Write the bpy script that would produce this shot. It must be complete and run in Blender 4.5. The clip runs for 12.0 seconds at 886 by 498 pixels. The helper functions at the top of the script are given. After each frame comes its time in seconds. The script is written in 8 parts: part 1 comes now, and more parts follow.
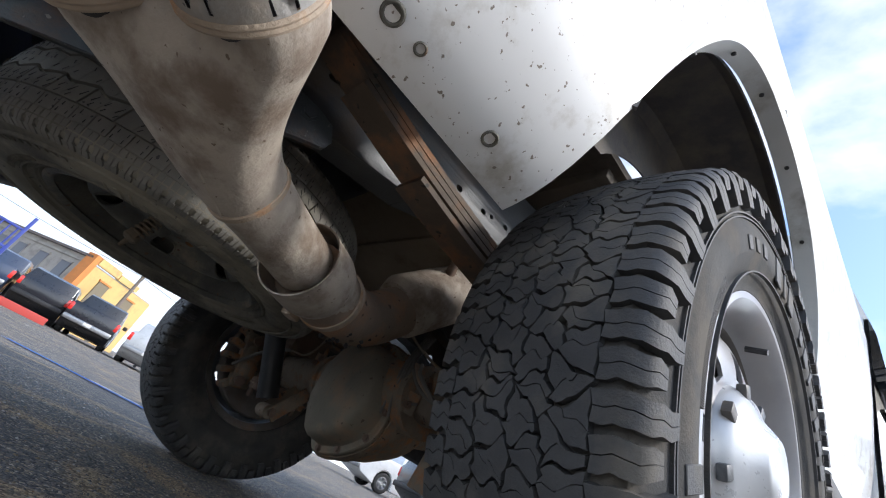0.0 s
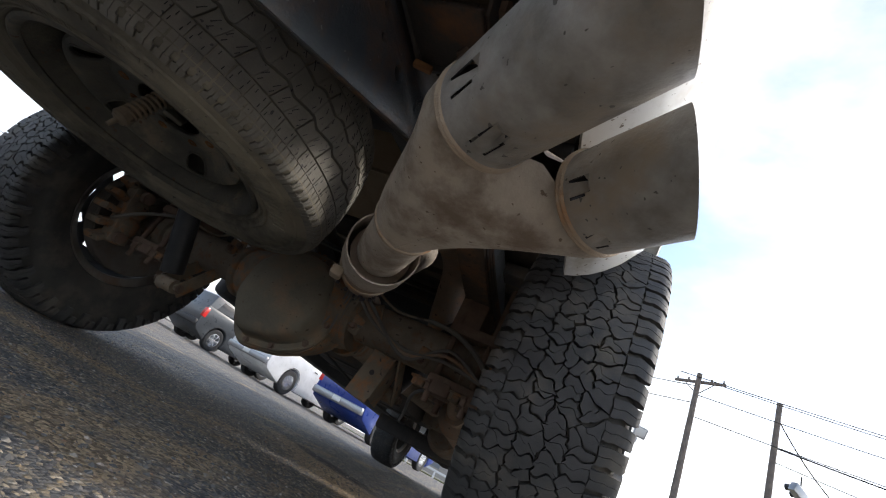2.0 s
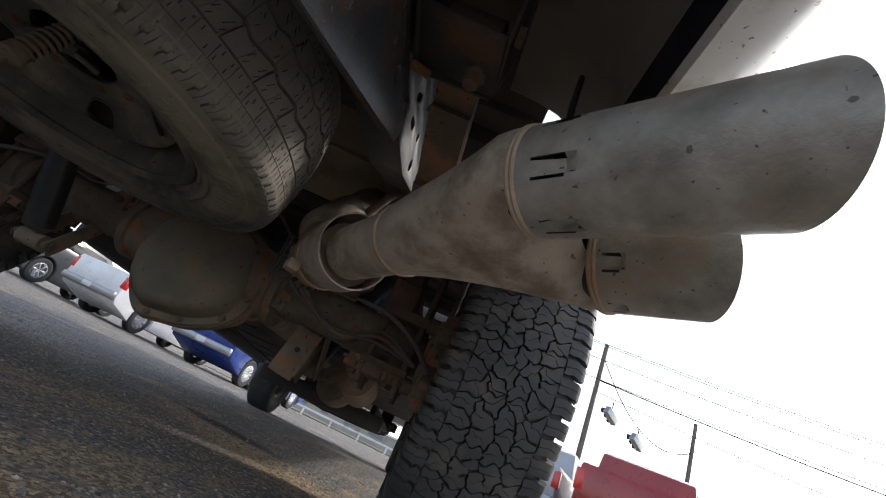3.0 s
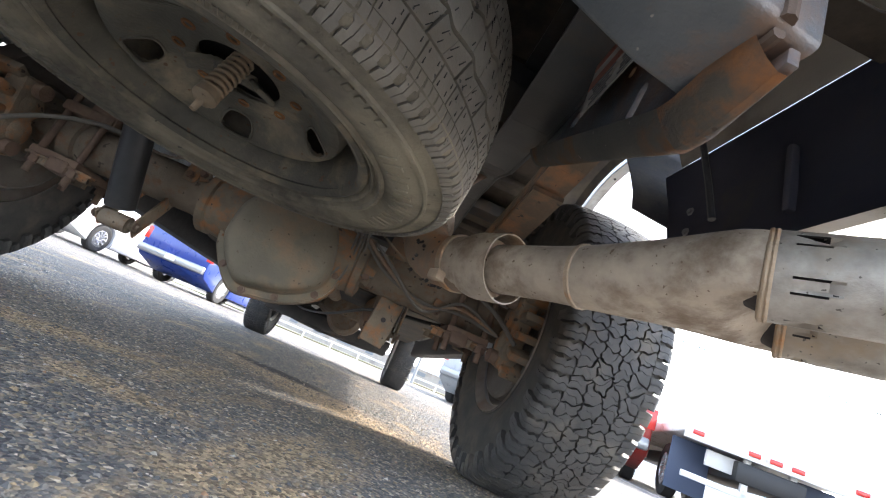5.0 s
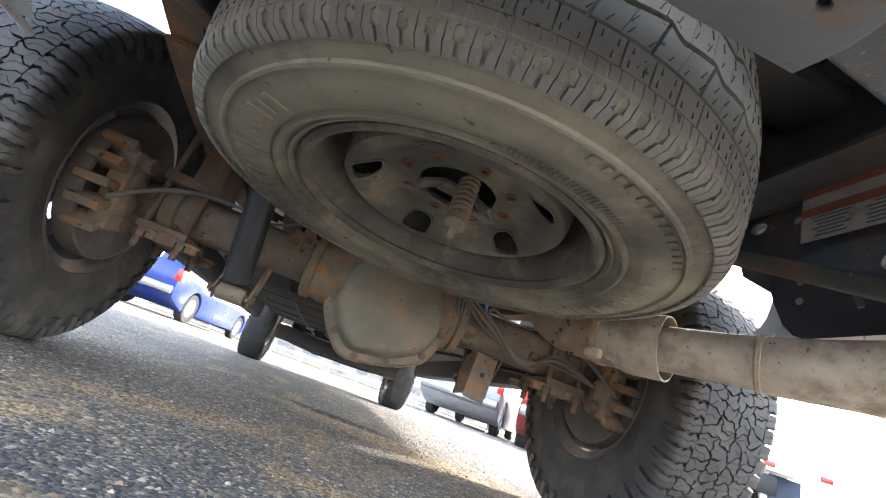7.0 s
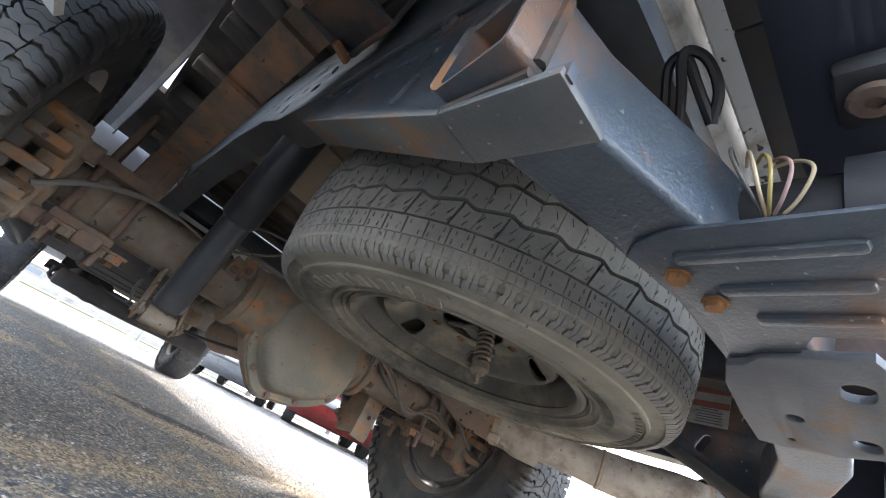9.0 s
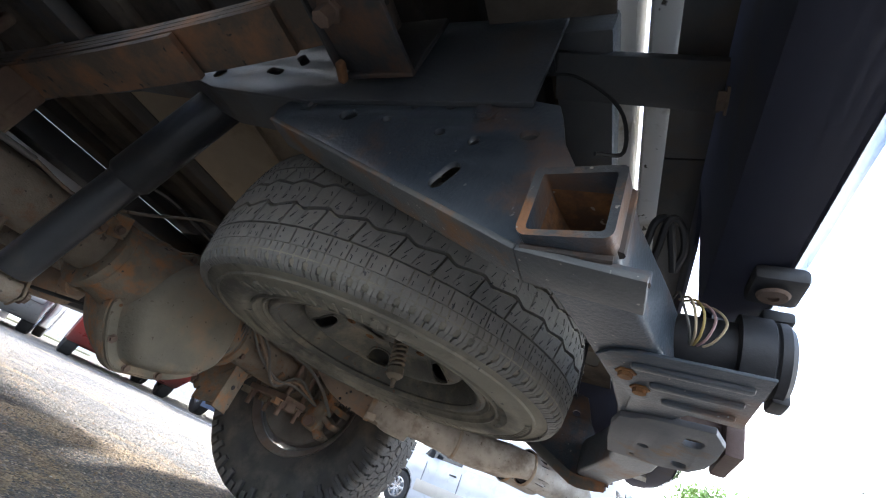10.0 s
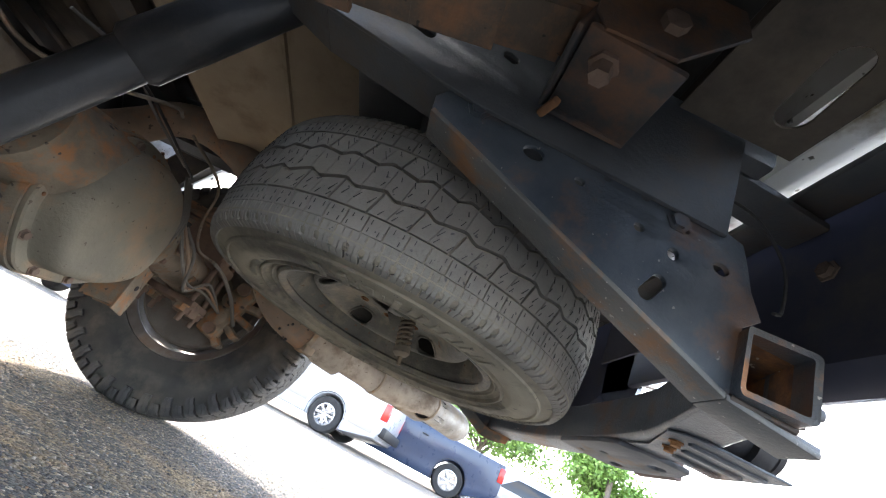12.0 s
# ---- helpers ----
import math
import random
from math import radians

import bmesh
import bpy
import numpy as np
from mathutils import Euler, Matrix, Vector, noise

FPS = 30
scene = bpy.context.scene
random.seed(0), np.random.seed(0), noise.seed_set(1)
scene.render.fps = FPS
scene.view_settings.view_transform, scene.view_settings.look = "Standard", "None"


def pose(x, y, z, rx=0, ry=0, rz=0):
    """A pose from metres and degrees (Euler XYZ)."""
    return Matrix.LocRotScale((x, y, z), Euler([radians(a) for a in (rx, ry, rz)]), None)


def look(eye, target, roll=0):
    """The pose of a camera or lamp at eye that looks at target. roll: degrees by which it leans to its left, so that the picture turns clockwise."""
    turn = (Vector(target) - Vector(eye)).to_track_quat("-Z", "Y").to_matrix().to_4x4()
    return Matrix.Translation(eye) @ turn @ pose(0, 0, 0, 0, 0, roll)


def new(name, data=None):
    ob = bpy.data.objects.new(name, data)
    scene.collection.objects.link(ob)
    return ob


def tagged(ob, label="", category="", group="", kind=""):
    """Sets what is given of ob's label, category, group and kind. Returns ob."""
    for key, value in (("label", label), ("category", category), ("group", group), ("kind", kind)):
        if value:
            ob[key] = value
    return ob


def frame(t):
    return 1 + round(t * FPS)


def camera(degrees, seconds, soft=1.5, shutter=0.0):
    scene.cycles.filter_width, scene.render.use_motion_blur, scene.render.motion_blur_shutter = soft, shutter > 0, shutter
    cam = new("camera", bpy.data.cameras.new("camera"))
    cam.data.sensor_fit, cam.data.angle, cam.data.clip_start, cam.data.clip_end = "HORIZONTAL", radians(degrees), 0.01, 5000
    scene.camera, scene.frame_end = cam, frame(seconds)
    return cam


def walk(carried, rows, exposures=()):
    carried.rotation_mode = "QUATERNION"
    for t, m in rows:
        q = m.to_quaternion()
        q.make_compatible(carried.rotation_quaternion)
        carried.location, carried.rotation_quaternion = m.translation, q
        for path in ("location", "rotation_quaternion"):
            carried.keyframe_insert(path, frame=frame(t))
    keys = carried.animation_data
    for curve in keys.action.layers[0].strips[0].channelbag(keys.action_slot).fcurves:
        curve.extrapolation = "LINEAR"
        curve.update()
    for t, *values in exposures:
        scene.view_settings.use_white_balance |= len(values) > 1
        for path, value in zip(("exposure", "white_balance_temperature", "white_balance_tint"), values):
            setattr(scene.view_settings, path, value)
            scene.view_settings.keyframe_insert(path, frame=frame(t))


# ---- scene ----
cam = camera(90.4, 12.0, 1.1)
PATH = [
    (0, (1.066, -0.92, 0.19), (-0.384, 0.054, 1.166), 26.5),
    (0.5, (1.026, -1.053, 0.168), (-0.4, 0.018, 1.072), 30.0),
    (1, (0.987, -1.15, 0.146), (-0.307, 0.089, 1.034), 30.6),
    (1.5, (0.919, -1.234, 0.141), (-0.09, 0.247, 1.029), 32.2),
    (2, (0.824, -1.305, 0.15), (0.091, 0.359, 0.984), 29.3),
    (2.5, (0.735, -1.343, 0.159), (0.323, 0.435, 0.978), 27.4),
    (2.7, (0.707, -1.351, 0.164), (0.423, 0.436, 1.016), 26.6),
    (4.3, (0.427, -1.408, 0.18), (0.5, 0.509, 0.745), 24.4),
    (4.5, (0.405, -1.419, 0.179), (0.501, 0.499, 0.739), 23.6),
    (5, (0.314, -1.437, 0.176), (0.473, 0.472, 0.752), 22.8),
    (5.5, (0.187, -1.485, 0.172), (0.434, 0.409, 0.767), 22.0),
    (6, (0.067, -1.474, 0.169), (0.308, 0.428, 0.74), 20.7),
    (6.5, (-0.008, -1.449, 0.153), (0.226, 0.454, 0.724), 20.3),
    (7, (-0.085, -1.436, 0.165), (0.216, 0.43, 0.818), 20.0),
    (7.5, (-0.184, -1.448, 0.165), (0.429, 0.284, 0.956), 21.4),
    (7.7, (-0.222, -1.449, 0.171), (0.443, 0.255, 0.98), 22.3),
    (9.3, (-0.624, -1.399, 0.215), (0.588, -0.086, 1.113), 25.8),
    (9.5, (-0.668, -1.38, 0.221), (0.68, -0.216, 1.131), 24.2),
    (10, (-0.736, -1.307, 0.217), (0.778, -0.424, 1.18), 24.9),
    (10.5, (-0.791, -1.224, 0.232), (0.898, -0.676, 1.152), 25.4),
    (11, (-0.833, -1.122, 0.249), (0.944, -0.935, 1.148), 24.0),
    (11.5, (-0.847, -1.021, 0.23), (0.943, -0.921, 1.117), 26.8),
    (12, (-0.846, -0.904, 0.225), (0.96, -0.833, 1.083), 28.4),
]
walk(cam, [(t, look(eye, target, roll)) for t, eye, target, roll in PATH],
     exposures=[(0,1.42,6150,10),(1.0,1.35,6300,10),(1.6,1.42,6500,10),(2.7,1.25,6650,10),(4.3,2.75,6600,10),(5.5,3.3,6700,10),(6.5,3.42,6750,10),(7.7,3.8,6800,10),(9.3,3.6,6450,10),(10.0,3.03,6450,10),(10.6,2.45,6450,10),(11.2,2.55,6500,10),(12,3.72,6750,10)])

# ---------------------------------------------------------------- light
world = bpy.data.worlds.new("sky")
scene.world = world
world.use_nodes = True
SUN_AZ, SUN_EL = 58.0, 33.0      # degrees right of the truck's nose, and above the horizon


def sky_nodes():
    nt = world.node_tree
    nt.nodes.clear()
    out = nt.nodes.new("ShaderNodeOutputWorld")
    bg = nt.nodes.new("ShaderNodeBackground")
    sky = nt.nodes.new("ShaderNodeTexSky")
    sky.sky_type = "NISHITA"
    sky.sun_disc = False
    sky.sun_elevation = radians(SUN_EL)
    sky.sun_rotation = radians(SUN_AZ)
    sky.dust_density = 1.0
    tc = nt.nodes.new("ShaderNodeTexCoord")
    mp = nt.nodes.new("ShaderNodeMapping")
    mp.inputs["Scale"].default_value = (1.0, 1.0, 2.2)
    n1 = nt.nodes.new("ShaderNodeTexNoise")
    n1.inputs["Scale"].default_value = 2.6
    n1.inputs["Detail"].default_value = 7.0
    n1.inputs["Roughness"].default_value = 0.55
    ramp = nt.nodes.new("ShaderNodeValToRGB")
    ramp.color_ramp.elements[0].position = 0.45
    ramp.color_ramp.elements[1].position = 0.66
    # a milky haze that thickens towards the horizon
    sep = nt.nodes.new("ShaderNodeSeparateXYZ")
    haze = nt.nodes.new("ShaderNodeMapRange")
    haze.interpolation_type = "SMOOTHSTEP"
    haze.inputs["From Min"].default_value, haze.inputs["From Max"].default_value = 0.0, 0.5
    haze.inputs["To Min"].default_value, haze.inputs["To Max"].default_value = 1.0, 0.0
    nt.links.new(tc.outputs["Generated"], sep.inputs[0])
    nt.links.new(sep.outputs["Z"], haze.inputs["Value"])
    mix = nt.nodes.new("ShaderNodeMix")
    mix.data_type = "RGBA"
    mix.inputs[7].default_value = (3.3, 3.4, 3.6, 1)
    veil = nt.nodes.new("ShaderNodeMix")
    veil.data_type = "RGBA"
    glow = nt.nodes.new("ShaderNodeMix")
    glow.data_type = "RGBA"
    glow.inputs[6].default_value, glow.inputs[7].default_value = (3.2, 3.6, 4.2, 1), (8.6, 8.7, 8.8, 1)
    towards = nt.nodes.new("ShaderNodeVectorMath")
    towards.operation = "DOT_PRODUCT"
    towards.inputs[1].default_value = (math.sin(radians(SUN_AZ)), math.cos(radians(SUN_AZ)), 0)
    share = nt.nodes.new("ShaderNodeMapRange")
    share.inputs["From Min"].default_value, share.inputs["From Max"].default_value = -0.8, 0.6
    nt.links.new(tc.outputs["Generated"], towards.inputs[0])
    nt.links.new(towards.outputs["Value"], share.inputs["Value"])
    nt.links.new(share.outputs[0], glow.inputs[0])
    nt.links.new(glow.outputs[2], veil.inputs[7])
    nt.links.new(tc.outputs["Generated"], mp.inputs[0])
    nt.links.new(mp.outputs[0], n1.inputs["Vector"])
    nt.links.new(n1.outputs[0], ramp.inputs[0])
    nt.links.new(ramp.outputs[0], mix.inputs[0])
    nt.links.new(haze.outputs[0], veil.inputs[0])
    nt.links.new(mix.outputs[2], veil.inputs[6])
    nt.links.new(sky.outputs[0], mix.inputs[6])
    nt.links.new(veil.outputs[2], bg.inputs[0])
    bg.inputs[1].default_value = 0.14
    nt.links.new(bg.outputs[0], out.inputs[0])


sky_nodes()
sun = new("sun", bpy.data.lights.new("sun", "SUN"))
sun.data.energy, sun.data.angle, sun.data.color = 1.2, radians(6.0), (1.0, 0.94, 0.86)
_d = Vector((math.sin(radians(SUN_AZ)) * math.cos(radians(SUN_EL)), math.cos(radians(SUN_AZ)) * math.cos(radians(SUN_EL)), math.sin(radians(SUN_EL))))
sun.matrix_world = look(_d * 20, (0, 0, 0))

# ---------------------------------------------------------------- materials


def surface(name, c1, c2, rough=0.7, metal=0.0, scale=20.0, bump=0.15, dirt=None, dirt_scale=6.0, dirt_amount=0.5, coat=0.0, fine=180.0, rough2=None, spec=0.5, specks=None, speck_scale=60.0, speck_amount=0.36, island=0.0):
    """A two-scale procedural surface: base mottling, optional dirt or rust patches, optional chips, fine relief."""
    m = bpy.data.materials.new(name)
    m.use_nodes = True
    nt = m.node_tree
    n, l = nt.nodes, nt.links
    p = n["Principled BSDF"]
    tc = n.new("ShaderNodeTexCoord")

    def noise_node(sc, detail=5.0, rg=0.6):
        t = n.new("ShaderNodeTexNoise")
        t.inputs["Scale"].default_value, t.inputs["Detail"].default_value, t.inputs["Roughness"].default_value = sc, detail, rg
        l.new(tc.outputs["Object"], t.inputs["Vector"])
        return t

    def ramp_node(src, a, b):
        r = n.new("ShaderNodeMapRange")
        r.inputs["From Min"].default_value, r.inputs["From Max"].default_value = a, b
        l.new(src, r.inputs["Value"])
        return r.outputs[0]

    def mix_node(fac, a, b):
        x = n.new("ShaderNodeMix")
        x.data_type = "RGBA"
        l.new(fac, x.inputs[0])
        for k, v in ((6, a), (7, b)):
            if isinstance(v, tuple):
                x.inputs[k].default_value = (*v, 1)
            else:
                l.new(v, x.inputs[k])
        return x.outputs[2]

    big = noise_node(scale)
    col = mix_node(ramp_node(big.outputs[0], 0.35, 0.65), c1, c2)
    if island:
        geo = n.new("ShaderNodeNewGeometry")
        hsv = n.new("ShaderNodeHueSaturation")
        mr = n.new("ShaderNodeMapRange")
        mr.inputs["To Min"].default_value, mr.inputs["To Max"].default_value = 1 - island, 1 + island
        l.new(geo.outputs["Random Per Island"], mr.inputs["Value"])
        l.new(mr.outputs[0], hsv.inputs["Value"])
        l.new(col, hsv.inputs["Color"])
        col = hsv.outputs[0]
    rg = rough
    if dirt:
        dn = noise_node(dirt_scale, 8.0, 0.65)
        lo = 0.62 - 0.3 * dirt_amount
        fac = ramp_node(dn.outputs[0], lo, lo + 0.16)
        col = mix_node(fac, col, dirt)
        mr = n.new("ShaderNodeMapRange")
        mr.inputs["To Min"].default_value, mr.inputs["To Max"].default_value = rough, rough2 or min(1.0, rough + 0.2)
        l.new(fac, mr.inputs["Value"])
        l.new(mr.outputs[0], p.inputs["Roughness"])
        if metal:
            mm = n.new("ShaderNodeMapRange")
            mm.inputs["To Min"].default_value, mm.inputs["To Max"].default_value = metal, 0.0
            l.new(fac, mm.inputs["Value"])
            l.new(mm.outputs[0], p.inputs["Metallic"])
    else:
        rn = noise_node(scale * 3)
        mr = n.new("ShaderNodeMapRange")
        mr.inputs["To Min"].default_value, mr.inputs["To Max"].default_value = max(0.02, rough - 0.12), min(1, rough + 0.12)
        l.new(rn.outputs[0], mr.inputs["Value"])
        l.new(mr.outputs[0], p.inputs["Roughness"])
        p.inputs["Metallic"].default_value = metal
    if specks:
        sn = noise_node(speck_scale, 2.0, 0.5)
        col = mix_node(ramp_node(sn.outputs[0], 1 - speck_amount, 1 - speck_amount + 0.03), col, specks)
    l.new(col, p.inputs["Base Color"])
    p.inputs["Specular IOR Level"].default_value = spec
    if coat:
        p.inputs["Coat Weight"].default_value = coat
        p.inputs["Coat Roughness"].default_value = 0.06
    if bump:
        fn = noise_node(fine, 4.0, 0.6)
        add = n.new("ShaderNodeMath")
        add.operation = "ADD"
        l.new(fn.outputs[0], add.inputs[0])
        l.new(big.outputs[0], add.inputs[1])
        b = n.new("ShaderNodeBump")
        b.inputs["Strength"].default_value, b.inputs["Distance"].default_value = bump, 0.004
        l.new(add.outputs[0], b.inputs["Height"])
        l.new(b.outputs[0], p.inputs["Normal"])
    return m


def plain(name, color, rough=0.4, metal=0.0, coat=0.0, emit=0.0):
    m = bpy.data.materials.new(name)
    m.use_nodes = True
    p = m.node_tree.nodes["Principled BSDF"]
    p.inputs["Base Color"].default_value = (*color, 1)
    p.inputs["Roughness"].default_value, p.inputs["Metallic"].default_value, p.inputs["Coat Weight"].default_value = rough, metal, coat
    if emit:
        p.inputs["Emission Color"].default_value = (*color, 1)
        p.inputs["Emission Strength"].default_value = emit
    return m


RUBBER = surface("tyre_rubber", (0.04, 0.041, 0.043), (0.06, 0.06, 0.061), 0.6, 0, 14, 0.25, dirt=(0.115, 0.105, 0.09), dirt_scale=9, dirt_amount=0.36, fine=320, spec=0.4)
RUBBER_GROOVE = surface("dusty_groove_rubber", (0.045, 0.045, 0.045), (0.07, 0.067, 0.062), 0.8, 0, 14, 0.25, dirt=(0.115, 0.103, 0.087), dirt_scale=9, dirt_amount=0.42, fine=320, spec=0.3)
SPARE_TREAD = surface("worn_grey_tread_rubber", (0.155, 0.149, 0.135), (0.21, 0.198, 0.174), 0.8, 0, 16, 0.3, dirt=(0.2, 0.187, 0.158), dirt_scale=10, dirt_amount=0.4, fine=280, spec=0.3, specks=(0.07, 0.07, 0.07), speck_scale=90, speck_amount=0.31)
RUBBER_DUSTY = surface("dusty_rubber", (0.215, 0.197, 0.155), (0.29, 0.264, 0.205), 0.85, 0, 8, 0.4, dirt=(0.115, 0.108, 0.092), dirt_scale=5, dirt_amount=0.5, fine=220, spec=0.3, specks=(0.11, 0.104, 0.088), speck_scale=70, speck_amount=0.3)
RUBBER_PLAIN = surface("far_rubber", (0.02, 0.02, 0.021), (0.03, 0.03, 0.03), 0.8, 0, 10, 0.1)
BLACK_FRAME = surface("black_frame_paint", (0.052, 0.057, 0.064), (0.085, 0.09, 0.095), 0.42, 0, 7, 0.2, dirt=(0.11, 0.085, 0.062), dirt_scale=5, dirt_amount=0.34, fine=220)
HITCH_PAINT = surface("worn_hitch_paint", (0.042, 0.056, 0.073), (0.085, 0.1, 0.116), 0.33, 0, 9, 0.25, dirt=(0.2, 0.105, 0.055), dirt_scale=6, dirt_amount=0.36, fine=200, specks=(0.24, 0.23, 0.22), speck_scale=110, speck_amount=0.285)
HITCH_EDGE = surface("hitch_paint_worn_to_rust", (0.085, 0.092, 0.095), (0.135, 0.132, 0.122), 0.5, 0, 10, 0.25, dirt=(0.25, 0.13, 0.06), dirt_scale=12, dirt_amount=0.38, specks=(0.32, 0.3, 0.27), speck_scale=140, speck_amount=0.3)
FOOT_RUST = surface("foot_paint_with_rust_bloom", (0.1, 0.105, 0.105), (0.15, 0.13, 0.105), 0.75, 0, 16, 0.35, dirt=(0.4, 0.185, 0.08), dirt_scale=13, dirt_amount=0.46, fine=200, specks=(0.09, 0.07, 0.06), speck_scale=70, speck_amount=0.31)
TUBE_END = surface("chipped_tube_end", (0.06, 0.068, 0.076), (0.1, 0.09, 0.08), 0.7, 0, 20, 0.4, dirt=(0.26, 0.125, 0.06), dirt_scale=20, dirt_amount=0.4, specks=(0.4, 0.36, 0.32), speck_scale=120, speck_amount=0.3)
RUST_PAINT = surface("rusty_paint", (0.05, 0.045, 0.042), (0.09, 0.06, 0.045), 0.8, 0, 12, 0.3, dirt=(0.2, 0.095, 0.045), dirt_scale=14, dirt_amount=0.35)
RECEIVER = surface("brown_receiver_paint", (0.1, 0.06, 0.048), (0.13, 0.085, 0.07), 0.7, 0, 12, 0.2, dirt=(0.2, 0.15, 0.125), dirt_scale=12, dirt_amount=0.3)
RUST = surface("rust", (0.17, 0.11, 0.08), (0.13, 0.092, 0.072), 0.9, 0, 25, 0.4, dirt=(0.2, 0.145, 0.105), dirt_scale=18, dirt_amount=0.4)
FLANGE_RUST = surface("dusty_casting_with_flaking_rust", (0.22, 0.178, 0.13), (0.155, 0.125, 0.092), 0.9, 0, 18, 0.5, dirt=(0.31, 0.15, 0.068), dirt_scale=22, dirt_amount=0.5, fine=150, specks=(0.075, 0.06, 0.048), speck_scale=46, speck_amount=0.34)
RUST_BRIGHT = surface("fresh_rust", (0.26, 0.12, 0.05), (0.16, 0.08, 0.04), 0.9, 0, 30, 0.4, dirt=(0.34, 0.17, 0.07), dirt_scale=22, dirt_amount=0.35)
BLACK_RUST = surface("rust_streaked_black_paint", (0.03, 0.03, 0.032), (0.05, 0.046, 0.042), 0.6, 0, 8, 0.25, dirt=(0.15, 0.075, 0.04), dirt_scale=9, dirt_amount=0.42)
TUBE_RUST = surface("rust_bloomed_tube", (0.2, 0.105, 0.055), (0.13, 0.085, 0.06), 0.9, 0, 14, 0.5, dirt=(0.4, 0.19, 0.075), dirt_scale=18, dirt_amount=0.46, specks=(0.5, 0.42, 0.33), speck_scale=90, speck_amount=0.31)
DUSTY_STEEL = surface("dusty_cast_steel", (0.155, 0.126, 0.096), (0.23, 0.19, 0.145), 0.85, 0, 14, 0.4, dirt=(0.2, 0.118, 0.068), dirt_scale=26, dirt_amount=0.36, fine=200, specks=(0.08, 0.065, 0.05), speck_scale=50, speck_amount=0.33)
SPRING_STEEL = surface("dusty_spring_steel", (0.1, 0.078, 0.06), (0.15, 0.11, 0.08), 0.8, 0, 9, 0.35, dirt=(0.28, 0.14, 0.075), dirt_scale=9, dirt_amount=0.46, specks=(0.05, 0.045, 0.04), speck_scale=60, speck_amount=0.32)
COVER = surface("dusty_cover", (0.21, 0.182, 0.135), (0.15, 0.133, 0.102), 0.85, 0, 6, 0.4, dirt=(0.26, 0.185, 0.12), dirt_scale=8, dirt_amount=0.42, fine=110, specks=(0.11, 0.085, 0.06), speck_scale=90, speck_amount=0.32)
EXHAUST = surface("dusty_exhaust_steel", (0.45, 0.39, 0.32), (0.3, 0.255, 0.21), 0.62, 0.1, 20, 0.3, dirt=(0.2, 0.15, 0.11), dirt_scale=10, dirt_amount=0.46, fine=150, specks=(0.17, 0.125, 0.09), speck_scale=110, speck_amount=0.31)
EXHAUST_TIP = surface("exhaust_tip_steel", (0.4, 0.385, 0.36), (0.22, 0.205, 0.185), 0.5, 0.3, 22, 0.2, dirt=(0.32, 0.265, 0.205), dirt_scale=9, dirt_amount=0.45, fine=200, specks=(0.12, 0.11, 0.1), speck_scale=130, speck_amount=0.31)
PIPE_RUST = surface("rust_mottled_pipe", (0.27, 0.2, 0.145), (0.21, 0.16, 0.12), 0.85, 0, 16, 0.35, dirt=(0.33, 0.19, 0.11), dirt_scale=12, dirt_amount=0.42, fine=170, specks=(0.1, 0.075, 0.055), speck_scale=60, speck_amount=0.33)
WELD = surface("rusty_weld", (0.4, 0.32, 0.24), (0.33, 0.26, 0.19), 0.75, 0.1, 30, 0.4, dirt=(0.4, 0.2, 0.085), dirt_scale=14, dirt_amount=0.36)
# real soot and tar, and also the painted shade of uncut holes
SOOT_AND_HOLE = surface("soot_and_hole_dark", (0.03, 0.027, 0.03), (0.05, 0.045, 0.045), 0.9, 0, 20, 0.2)
WHITE_PAINT = surface("white_car_paint", (0.8, 0.8, 0.79), (0.76, 0.76, 0.755), 0.22, 0, 2.5, 0.0, coat=0.7)
WHITE_CHIPPED = surface("stone_chipped_white_paint", (0.7, 0.7, 0.69), (0.62, 0.61, 0.59), 0.3, 0, 3, 0.0, dirt=(0.44, 0.41, 0.36), dirt_scale=12, dirt_amount=0.36, coat=0.4, specks=(0.2, 0.17, 0.14), speck_scale=140, speck_amount=0.325)
CHAIN_PLATE = surface("worn_chain_plate", (0.16, 0.165, 0.17), (0.11, 0.115, 0.125), 0.65, 0, 9, 0.25, dirt=(0.22, 0.14, 0.075), dirt_scale=16, dirt_amount=0.22, fine=200)
LINER = surface("wheel_liner_plastic", (0.06, 0.057, 0.062), (0.095, 0.088, 0.085), 0.7, 0, 8, 0.2, dirt=(0.16, 0.14, 0.112), dirt_scale=5, dirt_amount=0.42)
LIP = surface("grey_arch_lip", (0.6, 0.62, 0.62), (0.66, 0.67, 0.66), 0.55, 0, 12, 0.1, dirt=(0.3, 0.29, 0.26), dirt_amount=0.3)
BED_UNDER = surface("dusty_bed_underside", (0.15, 0.12, 0.09), (0.09, 0.078, 0.065), 0.85, 0, 5, 0.15, dirt=(0.05, 0.045, 0.042), dirt_scale=3, dirt_amount=0.5)
BED_DUST = surface("dusty_bed_cove", (0.46, 0.42, 0.36), (0.36, 0.325, 0.28), 0.85, 0, 4, 0.12, dirt=(0.25, 0.225, 0.195), dirt_scale=4, dirt_amount=0.4)
DARK_UNDER = surface("dark_underbody", (0.05, 0.049, 0.049), (0.085, 0.076, 0.068), 0.8, 0, 6, 0.2, dirt=(0.12, 0.09, 0.065), dirt_amount=0.3)
BLUE_BLACK = surface("dark_coated_panel", (0.075, 0.077, 0.103), (0.098, 0.099, 0.124), 0.6, 0, 4, 0.05, dirt=(0.13, 0.122, 0.115), dirt_scale=7, dirt_amount=0.25, spec=0.22)
